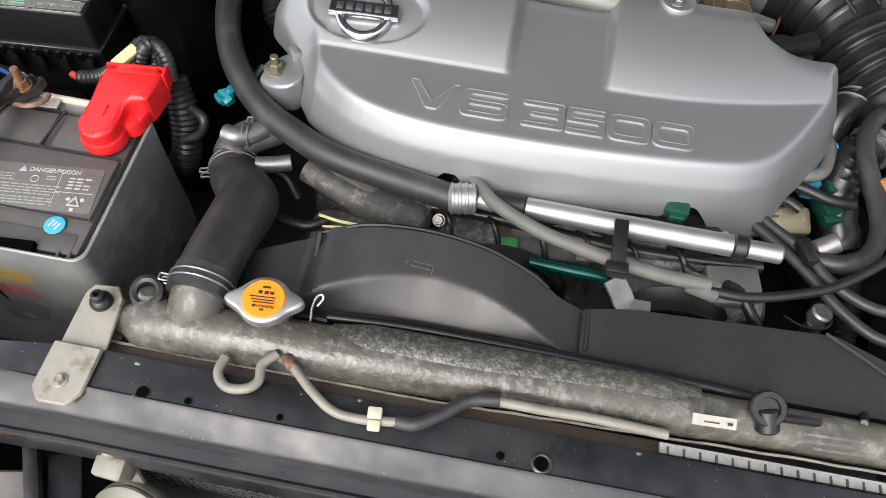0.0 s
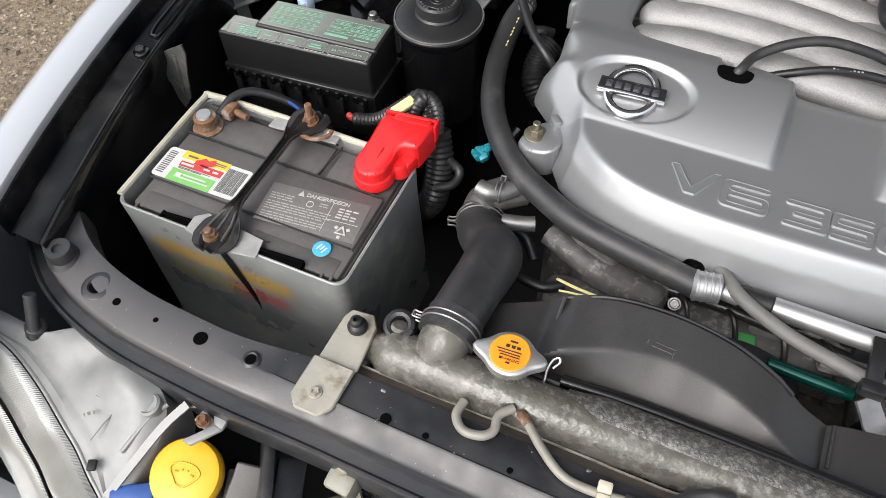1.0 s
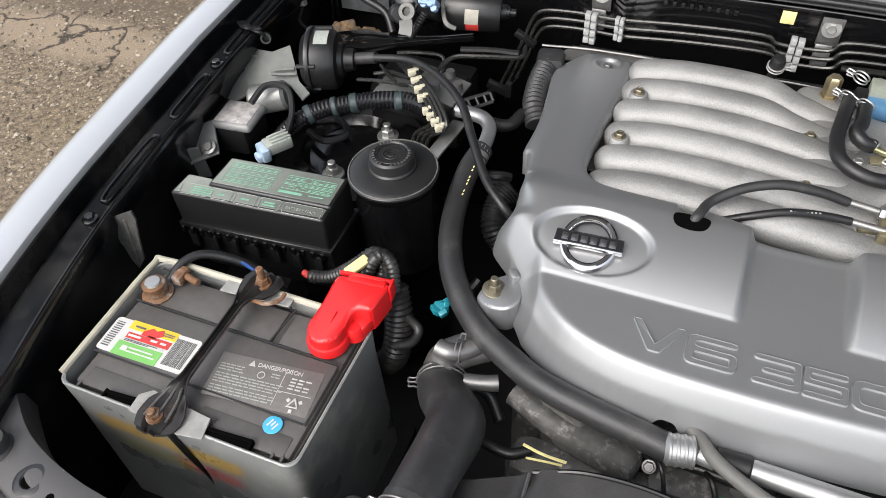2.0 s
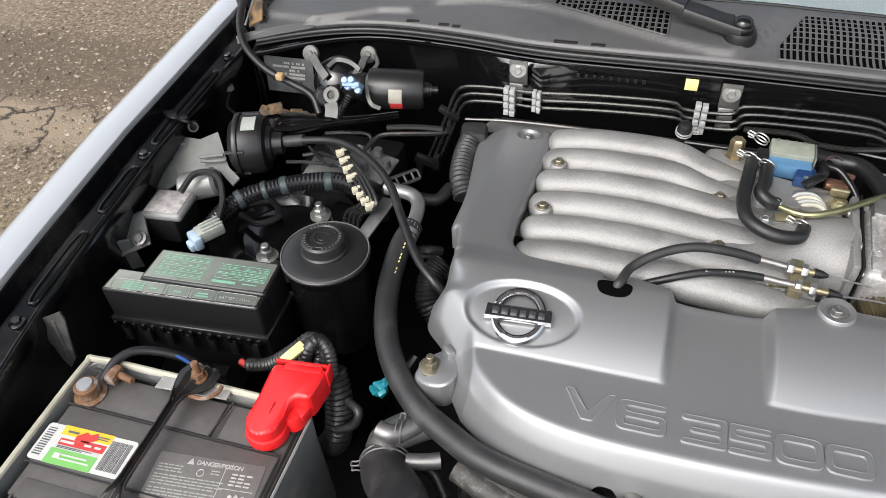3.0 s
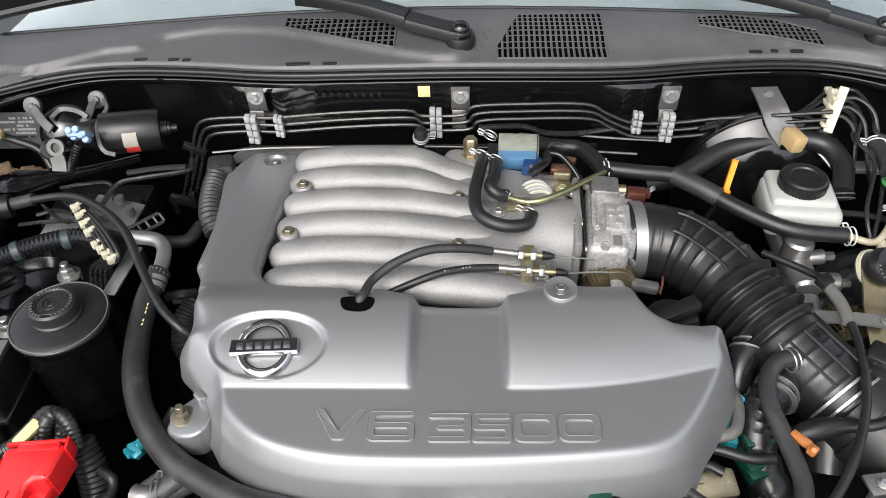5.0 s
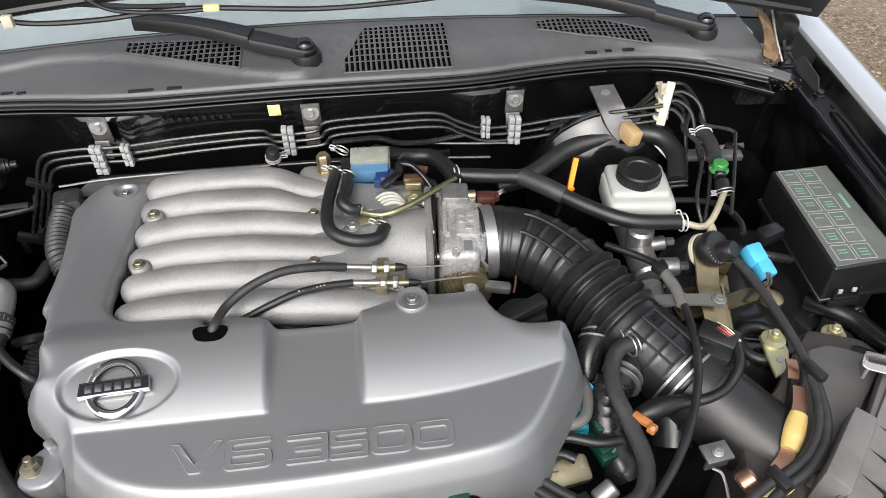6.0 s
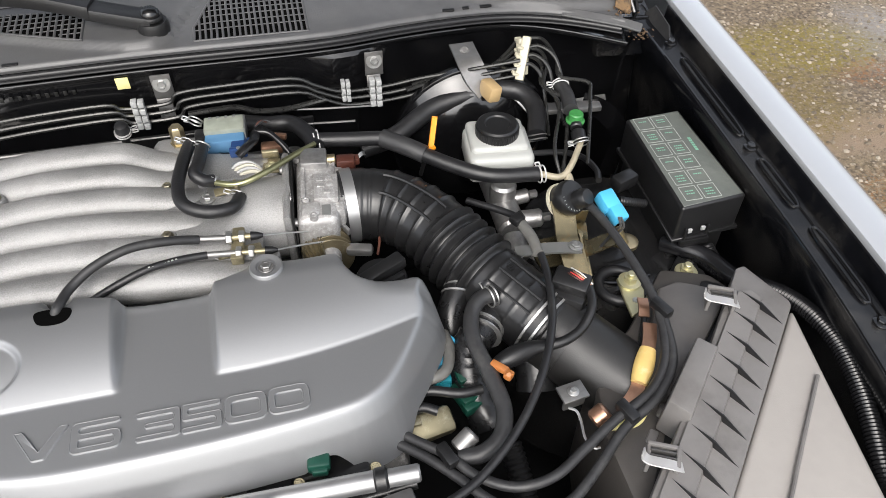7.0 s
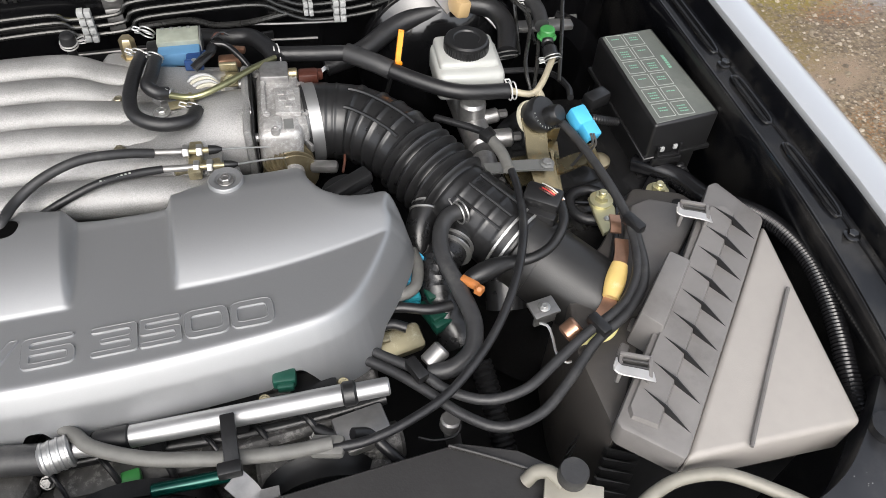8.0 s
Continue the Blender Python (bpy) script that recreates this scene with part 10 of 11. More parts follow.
part("rivet", lathe([(0, 0), (0.0042, 0), (0.0036, 0.0022), (0.0012, 0.0024), (0, 0.001)], (0.572, 0.596, 0.936), 14), ZINC, ep)
part("rubber_ring", moved(sweep([Vector((0.026 * math.cos(a), 0.026 * math.sin(a), 0)) for a in (2 * math.pi * k / 24 for k in range(25))], 0.007, 10, False), pose(*(0.567, 0.632, 0.925))), RUBBER, air)

# ---- right-hand fuse box ----
relay = thing("relay_box", (0.70, 0.765, 0.92), "black relay box with pale green printed lid", "fuse box")
# sides blackened as shade, the top panel greyed as sky reflection
rlid = part("lid", prism([(0.650, 0.666), (0.742, 0.673), (0.739, 0.860), (0.656, 0.855)], 0.955, 1.009, 0.004, 3), BLACK, relay, "black lid with printed grid")
part("top_panel", prism([(0.6535, 0.6695), (0.7385, 0.6765), (0.7355, 0.8565), (0.6595, 0.8515)], 1.008, 1.0093, 0.0005, 1), RELAY_LID, rlid, "printed lid top greyed by painted sky sheen")
part("base", prism([(0.657, 0.674), (0.735, 0.680), (0.733, 0.852), (0.662, 0.848)], 0.88, 0.953, 0.003, 1), BLACK, relay)
part("lid_rim", prism([(0.647, 0.663), (0.745, 0.670), (0.742, 0.863), (0.653, 0.858)], 0.952, 0.957, 0.001, 1), BLACK, relay)
hasp = part("catch", join(rbox((0.679, 0.6625, 0.9585), (0.034, 0.004, 0.003), 0.001), rbox((0.663, 0.6620, 0.966), (0.003, 0.004, 0.018), 0.001), rbox((0.695, 0.6640, 0.966), (0.003, 0.004, 0.018), 0.001), rbox((0.679, 0.6625, 0.950), (0.040, 0.005, 0.010), 0.001)), BLACK, relay, "black lid catch")
for x in (0.6685, 0.6875):
    part("catch_window", rbox((x, 0.6625 + 0.07 * (x - 0.6685), 0.9705), (0.0055, 0.0030, 0.0065), 0.0006), CLIP_GREY, hasp, "pale square window")
RM = pose(0.696, 0.764, 1.0094, 0, 0, -1)
fr, wd = [], []
for r in range(6):
    for c in range(2):
        cx, cy = -0.022 + 0.026 * c, 0.074 - 0.0295 * r
        fr += [(cx, cy + 0.0125, 0.022, 0.001), (cx, cy - 0.0125, 0.022, 0.001), (cx - 0.011, cy, 0.001, 0.025), (cx + 0.011, cy, 0.001, 0.025)]
        for k in range(1 + (r * 2 + c) % 3):
            wd.append((cx, cy + 0.004 - 0.005 * k, 0.013, 0.0032))
part("print_frames", moved(bars(fr, 0.0003), RM), PRINT_WHITE, rlid)
for x, y, w, h in wd:
    part("print_word", moved(bars([(x + e * w * 0.22, y, w * 0.16, h * 0.52) for e in (-1.6, -0.6, 0.5, 1.5)], 0.0003), RM), PRINT, rlid)
part("print_name", moved(bars([(0.026, 0.007 + 0.0048 * k, 0.0042, 0.0036) for k in range(6)], 0.0003), RM), PRINT, rlid)
part("side_knob", rod((0.752, 0.70, 0.985), (0.738, 0.70, 0.985), 0.008, 14), BLACK, relay)
part("loom_stub", join(loom([(0.675, 0.664, 0.93), (0.678, 0.645, 0.915), (0.672, 0.62, 0.90)], 0.008, 0.005), loom([(0.705, 0.667, 0.93), (0.71, 0.64, 0.92), (0.725, 0.61, 0.90)], 0.010, 0.005)), RUBBER, relay)

conduit = thing("wing_conduit", (0.765, 0.463, 0.930), "black ribbed wiring conduit along the inner wing", "wiring")
part("ribbed_sleeve", loom([(0.691, 0.647, 0.930), (0.706, 0.602, 0.935), (0.731, 0.575, 0.945), (0.744, 0.545, 0.955), (0.751, 0.508, 0.963), (0.753, 0.465, 0.965), (0.745, 0.418, 0.963), (0.732, 0.372, 0.958), (0.717, 0.326, 0.950), (0.713, 0.291, 0.940), (0.725, 0.265, 0.930)], 0.0112, 0.0042, 0.12, 14), LOOM_GLOSS, conduit)
part("taped_end", hose([(0.655, 0.690, 0.925), (0.672, 0.668, 0.932), (0.694, 0.642, 0.934), (0.708, 0.600, 0.938), (0.728, 0.577, 0.945)], 0.0122, 14), LOOM_GLOSS, conduit, "tape-wrapped harness end")
part("clip", rbox((0.762, 0.439, 0.962), (0.010, 0.016, 0.006), 0.001, (0, 0, 40)), STEEL, conduit)

# ---- brake booster, master cylinder, reservoir ----
booster = thing("brake_booster", (0.475, 0.95, 0.93), "large black brake booster drum on the bulkhead", "brake booster")
part("drum", moved(lathe([(0, 0.0), (0.105, 0.0), (0.116, 0.008), (0.118, 0.02), (0.121, 0.022), (0.121, 0.03), (0.112, 0.036), (0.095, 0.055), (0.07, 0.068), (0.03, 0.074), (0, 0.074)], n=48), along((0.465, 1.0, 0.925), (0.465, 0.9, 0.925))), GLOSS, booster)
part("rim_band", moved(lathe([(0.1205, 0.021), (0.1225, 0.022), (0.1225, 0.031), (0.1205, 0.032)], n=48), along((0.465, 1.0, 0.925), (0.465, 0.9, 0.925))), GLOSS, booster)
master = thing("brake_master_cylinder", (0.465, 0.80, 0.93), "cast grey brake master cylinder under its reservoir", "brake cylinder")
part("cylinder", join(rod((0.465, 0.93, 0.94), (0.462, 0.745, 0.935), 0.020, 22), rod((0.462, 0.80, 0.94), (0.462, 0.80, 0.975), 0.018, 18), rod((0.462, 0.76, 0.94), (0.505, 0.756, 0.942), 0.0125, 16), rod((0.462, 0.80, 0.94), (0.50, 0.80, 0.945), 0.010, 14), rod((0.46, 0.74, 0.93), (0.458, 0.705, 0.925), 0.017, 18)), CAST_SMOOTH, master)
for a, b in (((0.505, 0.756, 0.942), (0.517, 0.755, 0.942)), ((0.50, 0.80, 0.945), (0.512, 0.80, 0.945))):
    part("union", rod(a, b, 0.0062, 6), STEEL, master)
part("reservoir", join(rbox((0.463, 0.838, 0.996), (0.088, 0.080, 0.042), 0.010, (0, 0, -6), 3), rbox((0.463, 0.846, 1.016), (0.078, 0.066, 0.016), 0.007, (0, 0, -6), 3), rod((0.463, 0.846, 1.018), (0.463, 0.846, 1.026), 0.027, 30)), MILK, master, "milky white fluid reservoir")
rc = part("filler_cap", lathe([(0, 1.0375), (0.016, 1.0375), (0.0175, 1.0395), (0.0255, 1.0395), (0.028, 1.0375), (0.0285, 1.034), (0.0285, 1.022), (0, 1.022)], (0.463, 0.846, 0), 40), BLACK, master, "ribbed black filler cap")
part("cap_ribs", join(*[rbox((0.463 + 0.0288 * math.cos(a), 0.846 + 0.0288 * math.sin(a), 1.029), (0.0010, 0.0026, 0.011), 0, (0, 0, math.degrees(a))) for a in (2 * math.pi * k / 48 for k in range(48))]), BLACK, rc)

dip = thing("dipstick", (0.376, 0.853, 1.000), "orange dipstick pull tab on a wire stem", "dipstick")
DH = Vector((0.378, 0.858, 1.024))
HA, HB = Vector((0.373, 0.850, 1.010)), Vector((0.383, 0.870, 1.046))
part("handle", join(strip([HA, HA.lerp(HB, 0.5), HB], 0.0068, 0.004, (0.1, -0.7, 0.7)), rbox(HA, (0.013, 0.006, 0.005), 0.0015, (0, 0, 8)), rod(HA.lerp(HB, 0.94), HB, 0.0036, 10)), ORANGE_PLASTIC, dip, "orange pull tab")
part("stem", rod((0.364, 0.847, 0.992), (0.371, 0.848, 1.012), 0.0022, 8), ZINC, dip)
part("stem_low", rod((0.359, 0.851, 0.965), (0.364, 0.847, 0.992), 0.003, 8), DARK, dip)

oil = thing("oil_filler_cap", (0.272, 0.688, 0.980), "black winged oil filler cap beside the cover", "oil cap")
OC = Vector((0.268, 0.642, 1.012))
part("cap", join(lathe([(0, -0.04), (0.028, -0.04), (0.030, -0.012), (0.028, -0.006), (0, -0.004)], OC, 26), rbox(OC + Vector((0, 0, 0.002)), (0.060, 0.018, 0.016), 0.004, (0, -6, 24)), rbox(OC + Vector((0.006, -0.014, -0.002)), (0.040, 0.008, 0.008), 0.003, (0, 0, 24))), BLACK, oil)

# ---- heater hoses and their clips ----
hosA = thing("vacuum_hose", (0.399, 0.836, 0.990), "black rubber vacuum hose running to the booster valve", "hose")
part("run", hose([(0.226, 0.887, 1.020), (0.270, 0.879, 1.020), (0.315, 0.873, 1.018), (0.341, 0.853, 1.015), (0.393, 0.811, 1.008), (0.439, 0.785, 1.004), (0.501, 0.779, 1.000)], 0.0098, 14), RUBBER, hosA)
part("sleeve", hose([(0.312, 0.876, 1.018), (0.341, 0.852, 1.016), (0.362, 0.836, 1.012)], 0.0122, 14), RUBBER_GREY, hosA)
for p, d in (((0.226, 0.884, 1.020), (1, 0, 0)), ((0.505, 0.778, 1.000), (1, 0, 0))):
    part("clamp", clamp_ring(p, d, 0.0105, 0.008), WHITE, hosA)
part("joint_pipe", hose([(0.503, 0.779, 1.000), (0.527, 0.767, 1.000), (0.545, 0.778, 1.005), (0.577, 0.822, 1.010)], 0.0044, 10), PIPE_CREAM, hosA)
part("joint_leg", hose([(0.537, 0.773, 1.000), (0.539, 0.762, 0.995), (0.533, 0.747, 0.985)], 0.006, 10), PIPE_CREAM, hosA)
part("check_valve", join(rod((0.572, 0.818, 1.012), (0.574, 0.833, 1.018), 0.010, 14), rod((0.573, 0.836, 1.020), (0.576, 0.849, 1.022), 0.0085, 14)), BLACK, hosA)
part("valve_clamp", clamp_ring((0.574, 0.817, 1.011), (0, 0.5, 0.3), 0.0105, 0.006), ZINC, hosA)
part("green_cap", lathe([(0, 0), (0.013, 0), (0.0132, 0.002), (0.0105, 0.004), (0.010, 0.012), (0.0085, 0.0135), (0, 0.0135)], (0.576, 0.850, 1.022), 22), LIME, hosA, "bright green valve cap")
part("upper_hose", hose([(0.574, 0.865, 1.030), (0.581, 0.898, 1.030), (0.581, 0.929, 1.030)], 0.010, 12), RUBBER_GREY, hosA)
part("upper_clamp", clamp_ring((0.580, 0.924, 1.032), (0.1, 0.7, 0.2), 0.0108, 0.006), WHITE, hosA)
hosB = thing("heater_hose", (0.481, 0.987, 0.990), "thick black heater hose arching to the booster", "hose")
part("run", hose([(0.288, 0.911, 0.975), (0.338, 0.919, 0.985), (0.394, 0.948, 1.000), (0.446, 0.955, 1.010), (0.497, 0.956, 1.015), (0.531, 0.941, 1.013), (0.541, 0.908, 1.005), (0.528, 0.864, 0.995)], 0.0135, 16), RUBBER, hosB)
part("end_clamp", clamp_ring((0.526, 0.860, 0.994), (0, 0.5, 0.5), 0.0145, 0.008), STEEL, hosB)
part("tan_clip", rbox((0.481, 0.940, 1.026), (0.020, 0.032, 0.024), 0.004, (0, 10, 15)), TAN, hosB, "tan nylon hose clip")
part("gold_saddle", rbox((0.488, 0.948, 1.005), (0.034, 0.014, 0.006), 0.002, (0, 0, 8)), YZINC, hosB)
brk = thing("hose_bracket", (0.473, 1.011, 1.020), "bent grey steel strap holding the heater hose", "bracket")
part("strap", strip(spline([(0.458, 1.023, 1.055), (0.459, 0.978, 1.052), (0.467, 0.959, 1.035), (0.479, 0.950, 1.020)], 6), 0.036, 0.003, (0, -0.6, 0.8)), STEEL, brk)
part("bolt", moved(bolt(0.006, 0.005, 1.2), pose(*(0.458, 1.002, 1.056), 30)), STEEL, brk)
part("wires_loop", hose([(0.502, 0.945, 1.010), (0.519, 0.942, 1.005), (0.534, 0.917, 0.995)], 0.002, 6), ZINC, brk)
mani = thing("pipe_clip_strip", (0.551, 1.010, 1.030), "cream nylon strip holding brake pipes", "clip")
part("strip", join(rbox((0.545, 0.994, 1.040), (0.017, 0.012, 0.052), 0.002, (-25, 6, 0)), *[rbox(Vector((0.546, 1.019, 1.052)).lerp(Vector((0.530, 0.967, 1.030)), k / 3), (0.010, 0.012, 0.006), 0.001) for k in range(4)]), CREAM, mani)
for pts in (((0.556, 1.018, 1.055), (0.580, 1.009, 1.055), (0.585, 0.961, 1.050), (0.578, 0.926, 1.045), (0.615, 0.911, 1.040), (0.612, 0.890, 1.035), (0.589, 0.829, 1.020), (0.572, 0.784, 1.000)), ((0.551, 1.000, 1.050), (0.569, 0.988, 1.050), (0.570, 0.957, 1.045), (0.552, 0.918, 1.040), (0.563, 0.881, 1.030), (0.536, 0.816, 1.010), (0.534, 0.781, 0.990)), ((0.548, 0.989, 1.045), (0.560, 0.975, 1.045), (0.564, 0.959, 1.040), (0.552, 0.925, 1.035), (0.577, 0.892, 1.025), (0.556, 0.825, 1.010), (0.537, 0.781, 0.990)), ((0.545, 1.022, 1.050), (0.517, 1.000, 1.040), (0.487, 0.984, 1.035), (0.437, 0.988, 1.030), (0.377, 0.987, 1.020)), ((0.542, 1.011, 1.045), (0.511, 0.994, 1.035), (0.469, 0.981, 1.030), (0.419, 0.985, 1.025), (0.366, 0.974, 1.020)), ((0.537, 0.996, 1.040), (0.506, 0.991, 1.030), (0.450, 0.975, 1.025), (0.403, 0.988, 1.020))):
    part("pipe", hose(pts, 0.0027, 8), PIPE, mani)
part("right_tray", rbox((0.60, 0.93, 0.985), (0.10, 0.02, 0.01), 0.003, (0, 0, -6)), STEEL, mani)

# ---- purge valve, brackets and sky-blue plug ----
valve = thing("purge_valve", (0.541, 0.739, 0.990), "black purge valve on gold zinc bracket", "valve")
VA = Vector((0.525, 0.722, 1.004))
VX = Vector((0.45, -0.55, 0.70)).normalized()
part("body", moved(lathe([(0, -0.028), (0.017, -0.028), (0.020, -0.024), (0.020, -0.008), (0.0225, -0.006), (0.0225, 0.002), (0.021, 0.005), (0.012, 0.007), (0, 0.007)], n=36), along(VA, VA + VX)), BLACK, valve)
part("outlet", moved(lathe([(0.0125, 0.004), (0.0125, 0.016), (0.011, 0.022), (0.0095, 0.024), (0, 0.024)], n=22), along(VA + Vector((0.004, -0.003, -0.004)), VA + VX + Vector((0.004, -0.003, -0.004)))), BLACK, valve)
part("rim_marks", moved(join(*[moved(bars([(0, 0, 0.0008, 0.0022)], 0.0003), pose(0, 0, 0, 0, 0, 15 * k) @ Matrix.Translation((0, 0.0185, 0))) for k in range(4, 13)]), along(VA, VA + VX) @ Matrix.Translation((0, 0, 0.0056))), PRINT_WHITE, valve)
up_ = part("upright", strip(spline([(0.513, 0.726, 1.000), (0.514, 0.708, 0.986), (0.511, 0.690, 0.975), (0.510, 0.677, 0.970), (0.511, 0.655, 0.956), (0.513, 0.636, 0.944)], 5), 0.029, 0.003, (0, -0.6, 0.7), 0.0006), PLATED, valve, "stained yellow zinc strap")
part("strap_side", strip(spline([(0.528, 0.690, 0.968), (0.527, 0.660, 0.950), (0.528, 0.634, 0.935)], 4), 0.003, 0.016, (0, -0.5, 0.8)), PLATED, up_)
part("upper_step", join(rbox((0.537, 0.722, 0.968), (0.028, 0.003, 0.030), 0.001, (14, 0, -14)), rbox((0.534, 0.709, 0.9545), (0.030, 0.028, 0.003), 0.001, (8, 0, -14))), PLATED, up_)
part("lower_plate", join(rbox((0.521, 0.672, 0.948), (0.027, 0.050, 0.003), 0.001, (22, 0, -6)), rbox((0.5345, 0.668, 0.945), (0.003, 0.052, 0.014), 0.001, (22, 0, -6))), PLATED, up_)
part("step_bolt", moved(bolt(0.006, 0.005, 1.5), pose(0.531, 0.701, 0.957, 8)), YZINC, up_)
part("valve_ring", moved(lathe([(0.0205, -0.022), (0.0225, -0.022), (0.0225, -0.017), (0.0205, -0.017)], n=36, caps=False), along(VA, VA + VX)), CREAM, valve, "cream plastic collar")
part("cross_bar", strip(spline([(0.438, 0.672, 0.975), (0.475, 0.667, 0.978), (0.500, 0.663, 0.978), (0.519, 0.659, 0.977)], 4), 0.017, 0.003), GALV, valve, "flat galvanised bar")
part("rear_bar", strip(spline([(0.470, 0.668, 0.950), (0.505, 0.674, 0.951), (0.540, 0.679, 0.951), (0.574, 0.688, 0.950), (0.592, 0.678, 0.948)], 4), 0.022, 0.003), PLATED, valve)
part("gold_tray", join(rbox((0.495, 0.694, 0.944), (0.050, 0.038, 0.005), 0.002, (6, 0, 4)), rbox((0.474, 0.690, 0.948), (0.004, 0.040, 0.014), 0.001, (0, 0, 4))), PLATED, valve)
part("tray_bolt", moved(bolt(0.0055, 0.005, 1.4), pose(0.488, 0.697, 0.947)), YZINC, valve)
part("bar_bolt", moved(bolt(0.006, 0.005, 1.5), pose(0.512, 0.661, 0.980)), GALV, valve)
part("pivot_lug", join(lathe([(0, 0), (0.014, 0), (0.014, 0.006), (0.010, 0.008), (0, 0.008)], (0.589, 0.672, 0.955), 20), hose([(0.570, 0.679, 0.990), (0.576, 0.673, 0.980), (0.585, 0.668, 0.962)], 0.0038, 8)), BRASS, valve)
BP, BQ = Vector((0.562, 0.713, 1.012)), Vector((0.572, 0.671, 0.996))
BM = along(BP, BQ)
sk = part("blue_plug", join(moved(rbox((0, 0, 0.013), (0.022, 0.021, 0.026), 0.004), BM), moved(rbox((0.002, 0.001, 0.034), (0.019, 0.018, 0.022), 0.003), BM)), SKYBLUE, valve, "sky-blue electrical connector")
for k in range(3):
    part("plug_rib", moved(rbox((-0.006 + 0.006 * k, -0.0105, 0.017), (0.0016, 0.002, 0.02), 0.0005), BM), SKYBLUE, sk)
part("plug_mouth", moved(rbox((0.002, -0.004, 0.0452), (0.012, 0.007, 0.001), 0.0004), BM), HOLE_SHADE, sk)
part("plug_wires", join(hose([(0.566, 0.669, 1.010), (0.571, 0.668, 0.995), (0.567, 0.675, 0.980)], 0.0015, 6), hose([(0.569, 0.668, 1.010), (0.575, 0.667, 0.995), (0.573, 0.671, 0.980)], 0.0015, 6)), STEEL, sk)
part("small_plug", rbox((0.616, 0.757, 0.985), (0.035, 0.02, 0.02), 0.004, (0, 0, 20)), BLACK, valve)
part("ribbed_lead", loom([(0.594, 0.722, 0.985), (0.610, 0.721, 0.980), (0.634, 0.724, 0.970)], 0.006, 0.004), BLACK, valve)
part("black_lead", hose([(0.513, 0.839, 0.985), (0.552, 0.833, 0.985), (0.576, 0.811, 0.990), (0.582, 0.776, 0.995), (0.574, 0.749, 1.000)], 0.0042, 8), RUBBER, valve)

# ---- looping hoses and cables in front of the duct ----
loops = thing("washer_hose_pair", (0.436, 0.402, 0.960), "pair of black hoses looping past the air cleaner", "hose")
for o, pts in ((0, ((0.539, 0.726, 1.000), (0.552, 0.675, 1.000), (0.562, 0.604, 0.995), (0.563, 0.545, 0.990), (0.548, 0.487, 0.985), (0.517, 0.449, 0.980), (0.467, 0.426, 0.975), (0.427, 0.405, 0.970), (0.388, 0.386, 0.965), (0.349, 0.386, 0.962), (0.316, 0.407, 0.960), (0.295, 0.434, 0.960), (0.267, 0.459, 0.957), (0.234, 0.490, 0.955))), (1, ((0.567, 0.543, 0.990), (0.552, 0.478, 0.985), (0.521, 0.441, 0.980), (0.472, 0.415, 0.973), (0.434, 0.385, 0.968), (0.396, 0.360, 0.963), (0.356, 0.356, 0.960), (0.325, 0.378, 0.958), (0.300, 0.409, 0.957), (0.274, 0.439, 0.955), (0.236, 0.473, 0.953)))):
    part("hose", hose(pts, 0.0053, 12), RUBBER_GREY, loops)
for p in ((0.293, 0.431, 0.966), (0.480, 0.429, 0.980), (0.564, 0.536, 0.995)):
    part("tie_clip", rbox(p, (0.012, 0.026, 0.012), 0.002, (0, 0, 20)), BLACK, loops)
thin = thing("thin_cable", (0.430, 0.535, 0.980), "thin black cable hanging in a wide loop", "cable")
part("sheath", hose([(0.400, 0.760, 0.990), (0.439, 0.724, 0.995), (0.451, 0.698, 1.000), (0.457, 0.632, 1.000), (0.442, 0.556, 1.000), (0.410, 0.489, 0.995), (0.368, 0.436, 0.985), (0.318, 0.397, 0.975), (0.273, 0.378, 0.972), (0.232, 0.369, 0.970), (0.197, 0.370, 0.970)], 0.0046, 10), RUBBER, thin)
part("grey_end", hose([(0.449, 0.695, 1.003), (0.454, 0.665, 1.004), (0.454, 0.640, 1.002)], 0.0068, 10), LOOM_GREY, thin)
part("black_clip", join(rbox((0.445, 0.695, 1.008), (0.016, 0.014, 0.010), 0.002, (0, 0, 30)), rbox((0.451, 0.697, 1.012), (0.004, 0.014, 0.004), 0.001, (0, 0, 10))), BLACK, thin)
part("grey_sleeve", hose([(-0.032, 0.453, 0.972), (-0.014, 0.435, 0.975), (0.004, 0.416, 0.978), (0.044, 0.396, 0.978), (0.086, 0.385, 0.977), (0.122, 0.378, 0.976), (0.163, 0.373, 0.975), (0.201, 0.373, 0.973)], 0.0066, 12), LOOM_GREY, thin, "dusty grey cable sleeve")
breath = thing("crankcase_hose", (0.359, 0.537, 0.970), "black crankcase hose curling down from the duct", "hose")
part("run", hose([(0.390, 0.601, 0.990), (0.371, 0.597, 0.990), (0.357, 0.580, 0.985), (0.352, 0.550, 0.980), (0.358, 0.510, 0.975), (0.362, 0.469, 0.970), (0.351, 0.440, 0.965), (0.328, 0.428, 0.960), (0.306, 0.432, 0.955)], 0.0090, 14), RUBBER_GREY, breath)
part("clamp", clamp_ring((0.385, 0.599, 0.990), (1, 0.3, 0), 0.0115, 0.008), ZINC, breath)
part("grey_stub", rod((0.306, 0.441, 0.955), (0.325, 0.450, 0.965), 0.010, 14), STEEL, breath)
part("loop_hose", hose([(0.326, 0.582, 0.960), (0.327, 0.560, 0.962), (0.317, 0.532, 0.962), (0.297, 0.525, 0.960), (0.283, 0.532, 0.955)], 0.0065, 10), LOOM_GREY, breath)
strap = thing("fusible_link", (0.533, 0.503, 0.960), "corroded copper strap with yellowed insulation", "cable")
